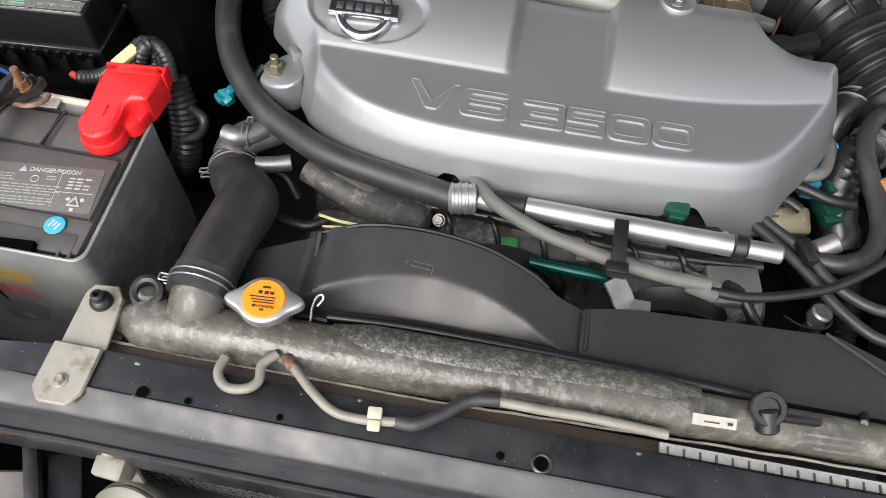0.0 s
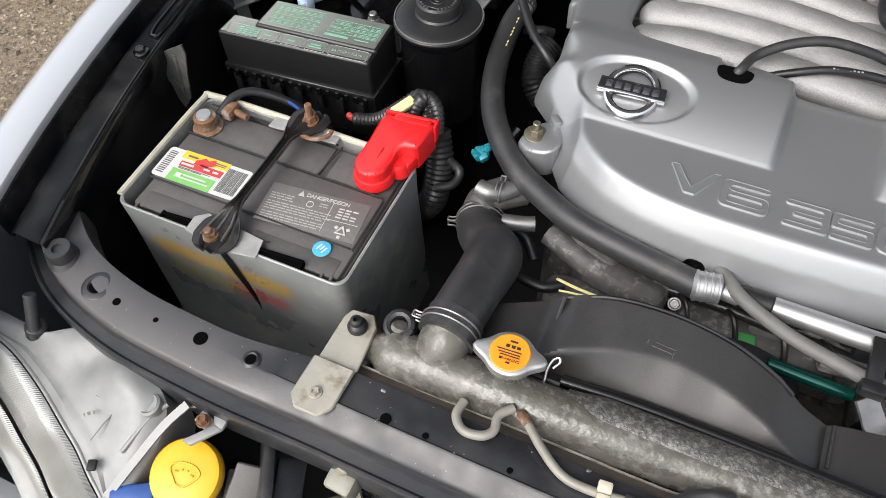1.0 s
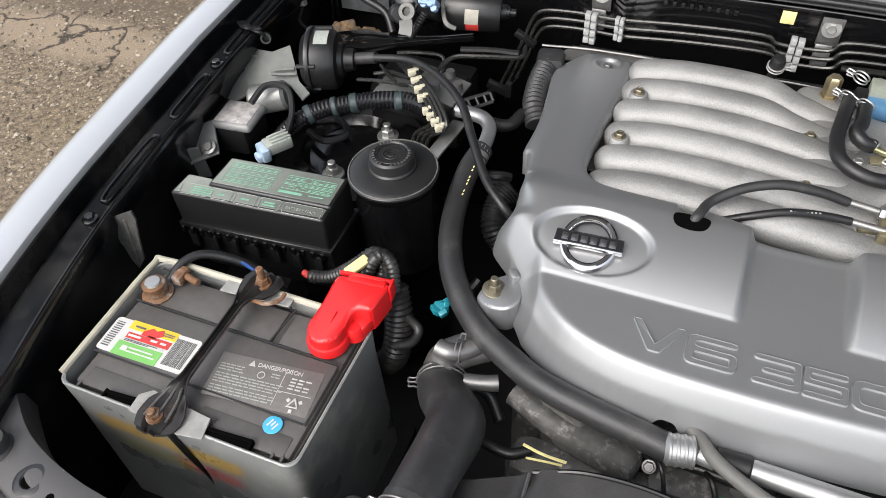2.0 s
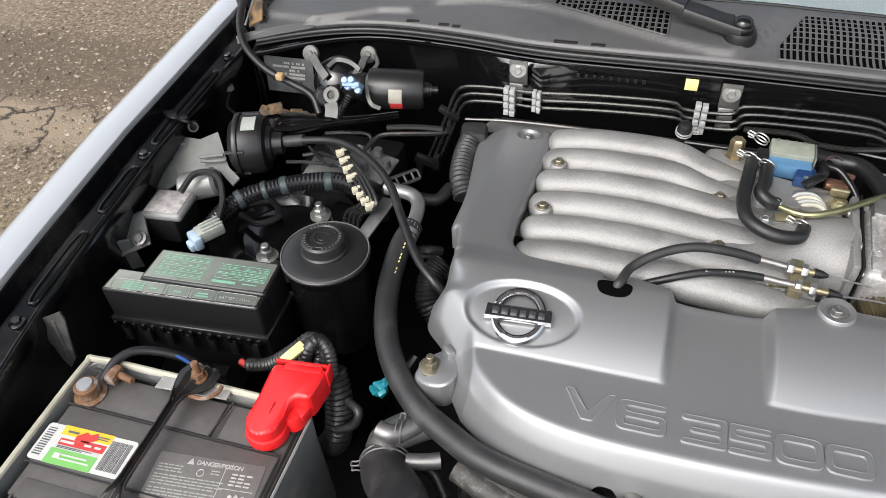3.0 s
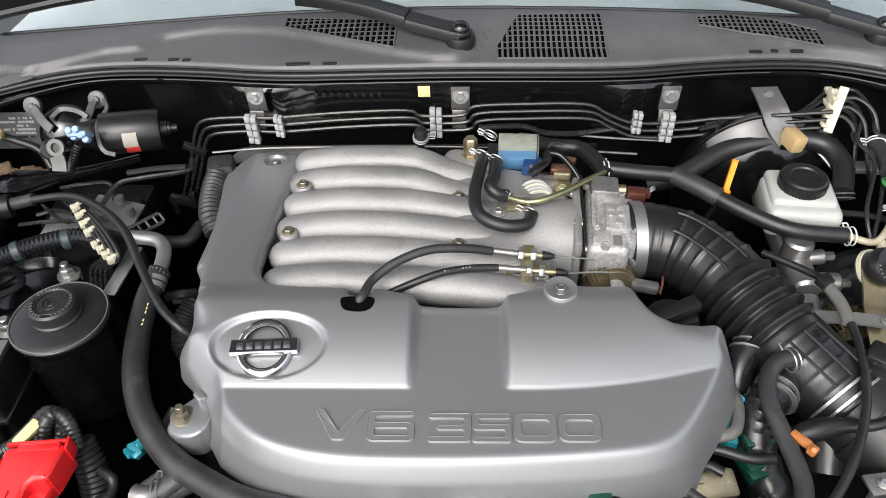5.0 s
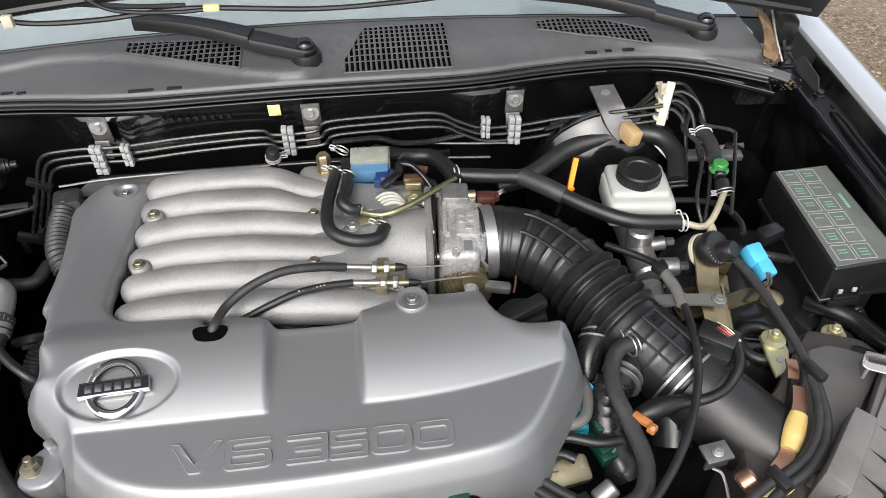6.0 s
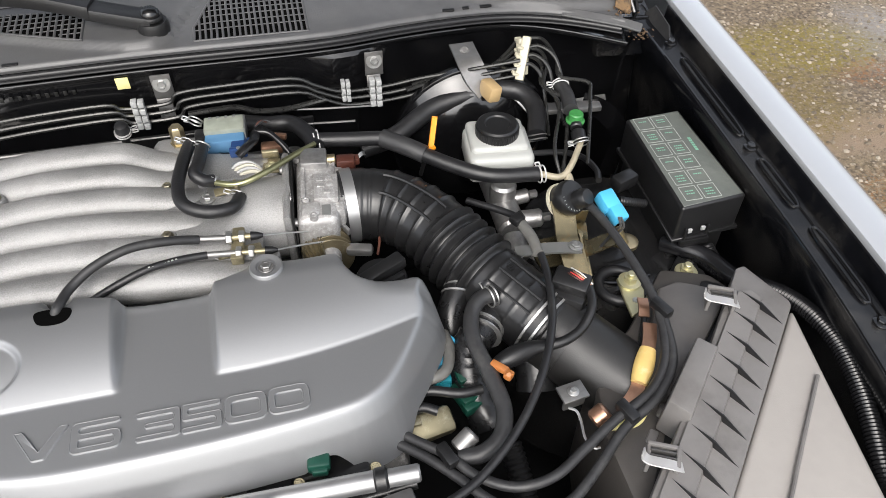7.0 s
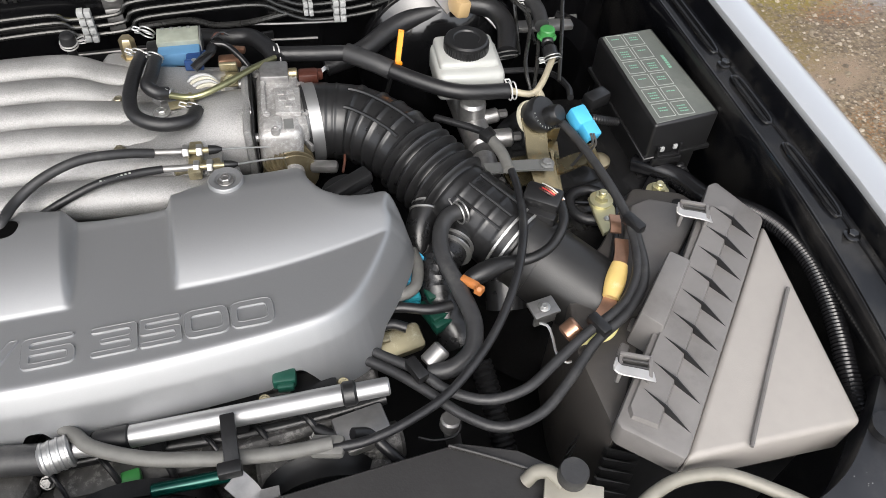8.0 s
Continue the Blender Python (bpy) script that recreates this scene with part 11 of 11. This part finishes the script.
part("strap", strip(spline([(0.552, 0.532, 0.975), (0.543, 0.511, 0.972), (0.524, 0.483, 0.968), (0.507, 0.460, 0.963), (0.494, 0.449, 0.958)], 6), 0.015, 0.004, (0, 0, 1)), COPPER, strap)
part("yellow_sleeve", hose([(0.536, 0.500, 0.975), (0.522, 0.480, 0.972), (0.511, 0.465, 0.968)], lambda s, d: 0.0088 + 0.0022 * math.sin(math.pi * s), 12, 8, 0.6), mat("stained_yellow_sleeve", (0.56, 0.40, 0.14), 0.4, 0, 0.25, 30, spots=(0.60, 0.52, 0.32), spot_scale=40), strap)
part("yellow_bundle", hose([(0.513, 0.448, 0.958), (0.496, 0.432, 0.955), (0.478, 0.432, 0.952), (0.463, 0.433, 0.950)], 0.007, 10, 8, 0.6), PALE_YELLOW, strap)
part("plate", join(rbox((0.443, 0.478, 0.955), (0.030, 0.022, 0.004), 0.001, (0, 0, 8)), rbox((0.445, 0.474, 0.945), (0.026, 0.004, 0.024), 0.001, (0, 0, 8))), STEEL, strap)
part("plate_bolt", moved(bolt(0.004, 0.004, 1.6), pose(*(0.443, 0.477, 0.958))), ZINC, strap)
part("spring_hook", hose([(0.432, 0.461, 0.955), (0.439, 0.455, 0.955), (0.441, 0.445, 0.950), (0.440, 0.428, 0.945), (0.445, 0.416, 0.945), (0.451, 0.415, 0.945)], 0.0016, 6), ZINC, strap)
part("strap_lug", strip(spline([(0.552, 0.545, 0.972), (0.556, 0.556, 0.975), (0.561, 0.570, 0.972)], 4), 0.012, 0.003), COPPER, strap)
part("clear_cup", rod((0.452, 0.439, 0.955), (0.467, 0.443, 0.965), 0.012, 16), COPPER, strap)

# ---- front of the engine: fuel rail, plugs, clips ----
rail_t = thing("fuel_pipe", (0.151, 0.428, 0.955), "bright aluminium pipe across the engine front", "pipe")
RL, RR = Vector((0.030, 0.4258, 0.967)), Vector((0.262, 0.4105, 0.984))
part("tube", rod(RL, RL.lerp(RR, 0.82), 0.0102, 20), ALU_TUBE, rail_t)
part("tail", rod(RL.lerp(RR, 0.86), RR, 0.0088, 18), ALU_TUBE, rail_t)
part("left_collar", rod(RL - (RR - RL) * 0.13, RL + (RR - RL) * 0.01, 0.0112, 18), DARK, rail_t)
part("right_collar", rod(RL.lerp(RR, 0.81), RL.lerp(RR, 0.87), 0.0118, 18), BLACK, rail_t)
part("black_clip", join(rbox((0.117, 0.392, 0.988), (0.013, 0.044, 0.006), 0.0015, (6, 0, 0)), rbox((0.115, 0.362, 0.990), (0.020, 0.012, 0.012), 0.002)), BLACK, rail_t)
part("steel_bracket", strip(spline([(0.115, 0.359, 0.980), (0.124, 0.349, 0.972), (0.132, 0.339, 0.968), (0.151, 0.338, 0.968)], 5), 0.020, 0.003), STEEL, rail_t)
part("green_pipe", rod((0.042, 0.381, 0.945), (0.117, 0.379, 0.945), 0.0062, 14), GREEN, rail_t, "dark green metal pipe")
part("sleeve_end", rbox((0.197, 0.373, 0.968), (0.03, 0.02, 0.012), 0.004, (0, 0, -15)), LOOM_GREY, rail_t)
for p, s, m, r in (((0.170, 0.447, 0.975), (0.022, 0.016, 0.014), GREEN_PLASTIC, -5), ((0.022, 0.405, 0.930), (0.018, 0.014, 0.010), LIME, 5), ((0.339, 0.518, 0.930), (0.03, 0.03, 0.02), GREEN_PLASTIC, 20), ((0.323, 0.571, 0.955), (0.022, 0.02, 0.02), SKYBLUE, 30), ((0.307, 0.554, 0.950), (0.022, 0.028, 0.018), SKYBLUE, 15), ((0.342, 0.545, 0.935), (0.032, 0.045, 0.03), GREEN_PLASTIC, 10), ((0.313, 0.535, 0.940), (0.02, 0.02, 0.02), TEAL, 0), ((0.231, 0.396, 0.945), (0.05, 0.03, 0.016), STEEL, 8), ((0.021, 0.460, 0.950), (0.022, 0.014, 0.010), AMBER, 0)):
    part("connector", join(rbox(p, s, 0.003, (0, 0, r)), rbox(Vector(p) + Vector((0, -s[1] * 0.55, -0.002)), (s[0] * 0.7, s[1] * 0.4, s[2] * 0.7), 0.002, (0, 0, r))), m, engine)
for a in (((0.190, 0.407, 0.940), (0.205, 0.397, 0.940), (0.221, 0.397, 0.942)), ((0.221, 0.384, 0.960), (0.237, 0.384, 0.950), (0.251, 0.368, 0.940), (0.262, 0.358, 0.930)), ((0.256, 0.513, 0.955), (0.291, 0.513, 0.958), (0.325, 0.503, 0.957), (0.350, 0.504, 0.955)), ((0.260, 0.494, 0.950), (0.282, 0.498, 0.952), (0.298, 0.491, 0.950)), ((-0.211, 0.392, 0.930), (-0.175, 0.386, 0.930), (-0.155, 0.397, 0.930)), ((-0.066, 0.457, 0.940), (-0.046, 0.468, 0.950), (-0.017, 0.471, 0.945))):
    part("lead", hose(a, 0.0055, 10), RUBBER, engine)
part("ring_terminal_lead", hose([(0.314, 0.396, 0.940), (0.323, 0.379, 0.942), (0.315, 0.368, 0.940), (0.296, 0.369, 0.938), (0.281, 0.376, 0.938)], 0.0014, 6), DARK, engine)
part("sensor_body", join(rod((0.314, 0.383, 0.930), (0.315, 0.384, 0.945), 0.010, 14), rod((0.323, 0.384, 0.880), (0.315, 0.381, 0.930), 0.008, 12)), STEEL, engine)
part("yellow_wires", join(hose([(-0.162, 0.395, 0.940), (-0.141, 0.389, 0.945), (-0.120, 0.391, 0.940)], 0.0016, 6), hose([(-0.156, 0.383, 0.940), (-0.137, 0.384, 0.943), (-0.123, 0.387, 0.940)], 0.0012, 6)), PALE_YELLOW, engine)
part("gold_bracket", join(rbox((0.285, 0.487, 0.930), (0.06, 0.03, 0.02), 0.006, (20, 0, 10)), rbox((0.269, 0.488, 0.945), (0.02, 0.012, 0.004), 0.001)), YZINC, engine)
part("pump_pulley", moved(lathe([(0, 0), (0.05, 0), (0.055, 0.004), (0.05, 0.012), (0.05, 0.02), (0.055, 0.03), (0.02, 0.034), (0, 0.03)], n=34), along((0.185, 0.375, 0.900), Vector((0.185, 0.375, 0.900)) + Vector((0, -1, 0.1)))), DARK, engine)
part("alternator", join(rbox((0.20, 0.40, 0.87), (0.12, 0.10, 0.10), 0.02), rod((0.13, 0.39, 0.91), (0.27, 0.39, 0.91), 0.02)), DIRTY_CAST, engine)
part("timing_cover", join(rbox((-0.06, 0.40, 0.84), (0.24, 0.05, 0.16), 0.02), rbox((0.04, 0.42, 0.90), (0.18, 0.04, 0.05), 0.012)), DIRTY_CAST, engine)
part("lower_conduit", loom([(0.378, 0.474, 0.880), (0.382, 0.441, 0.860), (0.384, 0.409, 0.840), (0.386, 0.377, 0.820)], 0.014, 0.006, 0.14), BLACK, engine)

# ---- hoses and solenoid on the plenum ----
sol = thing("solenoid_valve", (0.115, 0.913, 1.030), "blue and grey solenoid valve on the manifold", "valve")
part("grey_top", rbox((0.1125, 0.907, 1.0450), (0.050, 0.027, 0.015), 0.0015, (6, 0, -3)), mat("grey_green_solenoid", (0.28, 0.30, 0.25), 0.5, 0.2, 0.2, 90), sol)
part("blue_body", rbox((0.1115, 0.893, 1.034), (0.050, 0.026, 0.021), 0.003, (6, 0, -3)), STEEL_BLUE, sol)
np_ = part("navy_plug", join(rbox((0.1275, 0.880, 1.031), (0.018, 0.034, 0.022), 0.003, (0, 0, -6)), rbox((0.1385, 0.884, 1.033), (0.008, 0.014, 0.008), 0.002, (0, 0, -6)), rbox((0.1265, 0.863, 1.036), (0.022, 0.006, 0.014), 0.002, (0, 0, -6))), NAVY, sol, "navy blue plug")
part("plug_eye", lathe([(0, 0), (0.0028, 0), (0.0028, 0.001), (0, 0.001)], (0.1275, 0.862, 1.0432), 12), ZINC, np_)
for k in range(4):
    part("top_peg", rbox((0.096 + 0.010 * k, 0.918 - 0.0005 * k, 1.0535), (0.004, 0.003, 0.003), 0.0006), GALV, sol)
part("side_plate", rbox((0.1385, 0.902, 1.042), (0.0016, 0.030, 0.024), 0.0004, (0, 0, -3)), GALV, sol)
for k in range(4):
    o = Vector((0.002 * k, -0.0052 * k, -0.001 * k))
    part("grey_wire", hose([Vector(p) + o for p in ((0.112, 0.838, 1.022), (0.122, 0.845, 1.030), (0.138, 0.845, 1.032), (0.150, 0.836, 1.026), (0.157, 0.826, 1.014))], 0.0027, 8), SLEEVE_PALE if k % 2 else CLIP_GREY, sol)
part("taped_lead", hose([(0.126, 0.850, 1.040), (0.137, 0.858, 1.045), (0.147, 0.872, 1.044), (0.151, 0.893, 1.040), (0.158, 0.910, 1.034)], 0.0062, 10, 8, 0.7), LOOM_GLOSS, sol)
part("taped_lead", hose([(0.150, 0.893, 1.042), (0.166, 0.890, 1.040), (0.180, 0.876, 1.032), (0.190, 0.862, 1.022)], 0.0040, 10), LOOM_GLOSS, sol)
for k in range(3):
    part("bare_wire", hose([(0.150, 0.900, 1.044), (0.155 + 0.004 * k, 0.909, 1.046), (0.160 + 0.006 * k, 0.914 - 0.003 * k, 1.042)], 0.0012, 5), (BLACK, MAROON, BLACK)[k], sol)
part("rust_connector", join(rbox((0.168, 0.879, 1.024), (0.028, 0.014, 0.013), 0.003, (0, 0, -6)), rbox((0.180, 0.898, 1.026), (0.018, 0.008, 0.008), 0.002, (0, 0, -20))), COPPER, sol, "orange-brown connector")
yb = part("zinc_upright", join(rbox((0.1655, 0.852, 1.034), (0.021, 0.005, 0.018), 0.0015, (20, 0, -6)), rbox((0.1645, 0.838, 1.027), (0.022, 0.026, 0.004), 0.0015, (0, 0, -6))), YZINC, sol, "yellow zinc bracket")
part("bolt", moved(bolt(0.0055, 0.006, 1.5), pose(0.1650, 0.833, 1.029)), GOLD, yb)
part("black_mount", rbox((0.087, 0.903, 1.035), (0.026, 0.02, 0.018), 0.003), BLACK, sol)
part("base_bracket", join(rbox((0.128, 0.876, 1.030), (0.018, 0.022, 0.012), 0.002), rbox((0.113, 0.864, 1.018), (0.06, 0.03, 0.006), 0.002, (0, 0, -6))), YZINC, sol)
part("bracket_foot", join(rbox((0.109, 0.795, 1.034), (0.030, 0.012, 0.003), 0.001, (4, 0, 8)), rbox((0.120, 0.796, 1.036), (0.004, 0.014, 0.014), 0.001, (0, 0, 8))), YZINC, sol, "yellow zinc pipe bracket")
part("foot_bolt", moved(bolt(0.006, 0.005, 1.6), pose(*(0.085, 0.794, 1.026))), ZINC, sol)
brass = thing("blanking_plug", (0.052, 0.927, 1.02), "brass hexagon plug in the plenum", "plug")
part("hex", lathe([(0, -0.022), (0.012, -0.022), (0.012, -0.014), (0.0095, -0.014), (0.0095, 0.008), (0.007, 0.011), (0, 0.011)], (0.051, 0.920, 1.036), 6), BRASS, brass)
hs = thing("vacuum_hose", (0.075, 0.793, 1.040), "short printed black vacuum hose looping on the plenum", "hose")
part("outer_loop", hose([(0.068, 0.885, 1.042), (0.062, 0.842, 1.050), (0.056, 0.793, 1.052), (0.062, 0.762, 1.050), (0.086, 0.748, 1.046), (0.114, 0.753, 1.042), (0.124, 0.779, 1.035)], 0.0078, 12), RUBBER, hs)
part("inner_loop", hose([(0.084, 0.870, 1.045), (0.080, 0.833, 1.050), (0.075, 0.814, 1.050), (0.084, 0.806, 1.045), (0.095, 0.809, 1.040)], 0.0078, 12), RUBBER, hs)
for p in ((0.066, 0.889, 1.042), (0.084, 0.874, 1.045), (0.091, 0.810, 1.040), (0.122, 0.783, 1.035), (0.077, 0.921, 1.050)):
    part("wire_clamp", clamp_ring(p, (0.3, 0.5, 0.3), 0.0082, 0.006), ZINC, hs)
gp = thing("vacuum_pipe", (0.157, 0.817, 1.040), "thin green-gold metal vacuum pipe across the plenum", "pipe")
part("pipe", hose([(0.090, 0.808, 1.040), (0.123, 0.794, 1.042), (0.157, 0.805, 1.045), (0.194, 0.837, 1.040), (0.222, 0.869, 1.028)], 0.0038, 10), mat("green_gold_pipe", (0.30, 0.30, 0.17), 0.3, 0.85, 0.25, 60), gp)
part("union", rod((0.080, 0.818, 1.040), (0.100, 0.806, 1.041), 0.0058, 10), ZINC, gp)
part("cast_lug", join(rbox((0.139, 0.848, 1.022), (0.05, 0.02, 0.016), 0.006, (0, 0, 4)), rbox((0.103, 0.802, 1.022), (0.04, 0.022, 0.014), 0.004), rod((0.103, 0.781, 1.010), (0.105, 0.768, 1.025), 0.009)), CAST_SMOOTH, gp)
back = thing("rear_heater_hose", (0.182, 0.964, 1.000), "black hose arching behind the solenoid", "hose")
part("run", hose([(0.120, 0.980, 1.000), (0.163, 0.944, 1.015), (0.198, 0.931, 1.020), (0.217, 0.901, 1.020), (0.224, 0.872, 1.020)], 0.011, 12), RUBBER, back)

# ---- front right corner ----
rk = thing("radiator_bracket", (0.395, 0.289, 0.970), "radiator bracket with ribbed rubber cap and hose", "bracket")
part("plate", rbox((0.386, 0.268, 0.985), (0.05, 0.03, 0.004), 0.001, (0, 0, -25)), BRACKET, rk)
part("rubber_cap", lathe([(0, 0), (0.0105, 0), (0.0115, 0.004), (0.0128, 0.006), (0.0128, 0.018), (0.0118, 0.020), (0, 0.020)], (0.390, 0.284, 0.985), 26), RUBBER_GREY, rk)
part("hook_hose", hose([(0.356, 0.298, 0.970), (0.366, 0.300, 0.980), (0.376, 0.294, 0.985), (0.383, 0.281, 0.985)], 0.0065, 12), TUBE_BEIGE, rk)
tubeR = thing("bonnet_stay", (0.526, 0.256, 0.970), "bent beige metal tube before the air cleaner", "tube")
part("tube", hose([(0.444, 0.253, 0.965), (0.463, 0.261, 0.968), (0.487, 0.266, 0.970), (0.518, 0.263, 0.972), (0.541, 0.253, 0.972), (0.576, 0.227, 0.970), (0.598, 0.207, 0.968)], 0.0062, 12), TUBE_BEIGE, tubeR)
part("bump_stop", lathe([(0, 0), (0.014, 0), (0.015, 0.01), (0, 0.011)], (0.690, 0.258, 0.980), 20), RUBBER, support)
latch = thing("wing_clip", (-0.717, 0.844, 1.020), "black clip on the fender rail", "clip")
part("clip", join(strip(spline([(-0.722, 0.830, 1.036), (-0.703, 0.816, 1.040), (-0.696, 0.820, 1.036), (-0.684, 0.815, 1.038), (-0.681, 0.817, 1.030)], 6), 0.013, 0.0035, (0, 0.3, 1)), moved(lathe([(0.005, -0.006), (0.0075, -0.006), (0.0075, 0.006), (0.005, 0.006), (0.005, -0.006)], n=16), pose(*(-0.678, 0.820, 1.024), 70, 0, 30))), BLACK, latch)
wireL = thing("bulkhead_stud", (-0.700, 0.954, 1.000), "zinc stud with wire on the black panel", "stud")
part("stud", lathe([(0, 0), (0.008, 0), (0.007, 0.008), (0, 0.008)], (-0.700, 0.954, 1.000), 14), ZINC, wireL)
part("wire", hose([(-0.696, 0.947, 1.000), (-0.690, 0.924, 0.990), (-0.670, 0.912, 0.985)], 0.002, 6), RUBBER, wireL)
tabL = thing("wing_bracket", (-0.699, 0.491, 0.950), "dull steel bracket beside the fuse box", "bracket")
TAB = [(-0.671, 0.470, 1.005), (-0.638, 0.470, 1.025), (-0.637, 0.470, 1.012), (-0.647, 0.470, 0.978), (-0.656, 0.470, 0.939), (-0.673, 0.470, 0.917), (-0.678, 0.470, 0.930), (-0.680, 0.470, 0.957), (-0.715, 0.470, 0.932), (-0.714, 0.470, 0.952), (-0.685, 0.470, 0.981)]
bm = bmesh.new()
bm.faces.new([bm.verts.new(p) for p in TAB])
part("plate", thick(bm, 0.002), WORN_ZINC, tabL)
part("pressed_bead", hose([Vector(p) + Vector((0, -0.001, 0)) for p in ((-0.655, 0.470, 1.006), (-0.660, 0.470, 0.973), (-0.667, 0.470, 0.931))], 0.003, 8), WORN_ZINC, tabL)
# dark disc through the plate paints the shade of its hole
part("plate_hole", lathe([(0, -0.003), (0.004, -0.003), (0.004, 0.003), (0, 0.003)], (-0.705, 0.470, 0.951), 14, (90, 0, 0)), DARK, tabL)


towerR = thing("strut_tower", (0.60, 0.70, 0.6), "glossy black strut tower beside the air cleaner", "strut tower")
part("tower", lathe([(0, 0.55), (0.15, 0.55), (0.145, 0.87), (0.13, 0.900), (0.10, 0.912), (0.05, 0.914), (0, 0.914)], (0.605, 0.735, 0), 44), TOWER, towerR)
part("seam_lip", hose([(0.50, 0.70, 0.912), (0.53, 0.665, 0.914), (0.57, 0.645, 0.914), (0.62, 0.65, 0.912)], 0.003, 8), GLOSS, towerR)
part("ground_strap", hose([(0.578, 0.688, 0.970), (0.554, 0.677, 0.950), (0.531, 0.672, 0.940)], 0.002, 6), DARK, towerR)

# ignition coils, harness and screws below the cover's front edge
for k in range(3):
    c0 = Vector((0.045 + 0.075 * k, 0.447, 0.945))
    part("coil", join(rbox(c0, (0.046, 0.032, 0.026), 0.005, (-20, 0, 3)), rbox(c0 + Vector((0.0, -0.020, 0.004)), (0.022, 0.018, 0.018), 0.003, (-20, 0, 3))), BLACK, engine, "black ignition coil")
    part("coil_screw", moved(bolt(0.0042, 0.005, 1.4), Matrix.Translation(c0 + Vector((0.028, -0.006, 0.008))) @ pose(0, 0, 0, 25)), YZINC, engine)
part("harness", hose([(-0.06, 0.43, 0.935), (0.0, 0.428, 0.938), (0.06, 0.425, 0.935), (0.13, 0.42, 0.935), (0.2, 0.418, 0.94), (0.26, 0.42, 0.945)], 0.006, 10), BLACK, engine, "taped black wiring harness")
for k in range(7):
    x0 = -0.05 + 0.045 * k
    part("lead", hose([(x0, 0.43, 0.936), (x0 + 0.01, 0.415, 0.945), (x0 + 0.018, 0.40, 0.93), (x0 + 0.02, 0.385, 0.90)], 0.0022 + 0.0006 * (k % 3), 8), (RUBBER, DARK, RUBBER)[k % 3], engine)
part("pulley_rim", moved(lathe([(0.03, -0.01), (0.062, -0.01), (0.066, -0.006), (0.058, 0.0), (0.066, 0.006), (0.062, 0.01), (0.03, 0.01)], n=40), along((0.02, 0.385, 0.875), (0.02, 0.28, 0.88))), DARK, engine)
part("belt", moved(lathe([(0.0655, -0.008), (0.068, -0.008), (0.068, 0.008), (0.0655, 0.008)], n=40), along((0.02, 0.385, 0.875), (0.02, 0.28, 0.88))), RUBBER, engine)

# white specks of dust on the front panel
dust = specks("dust_specks", support, (-0.60, 0.74, 0.13, 0.25), 380, 0.0007, 3)
tagged(dust, "pale dust specks lying on the black front panel", "dust", kind="stuff")
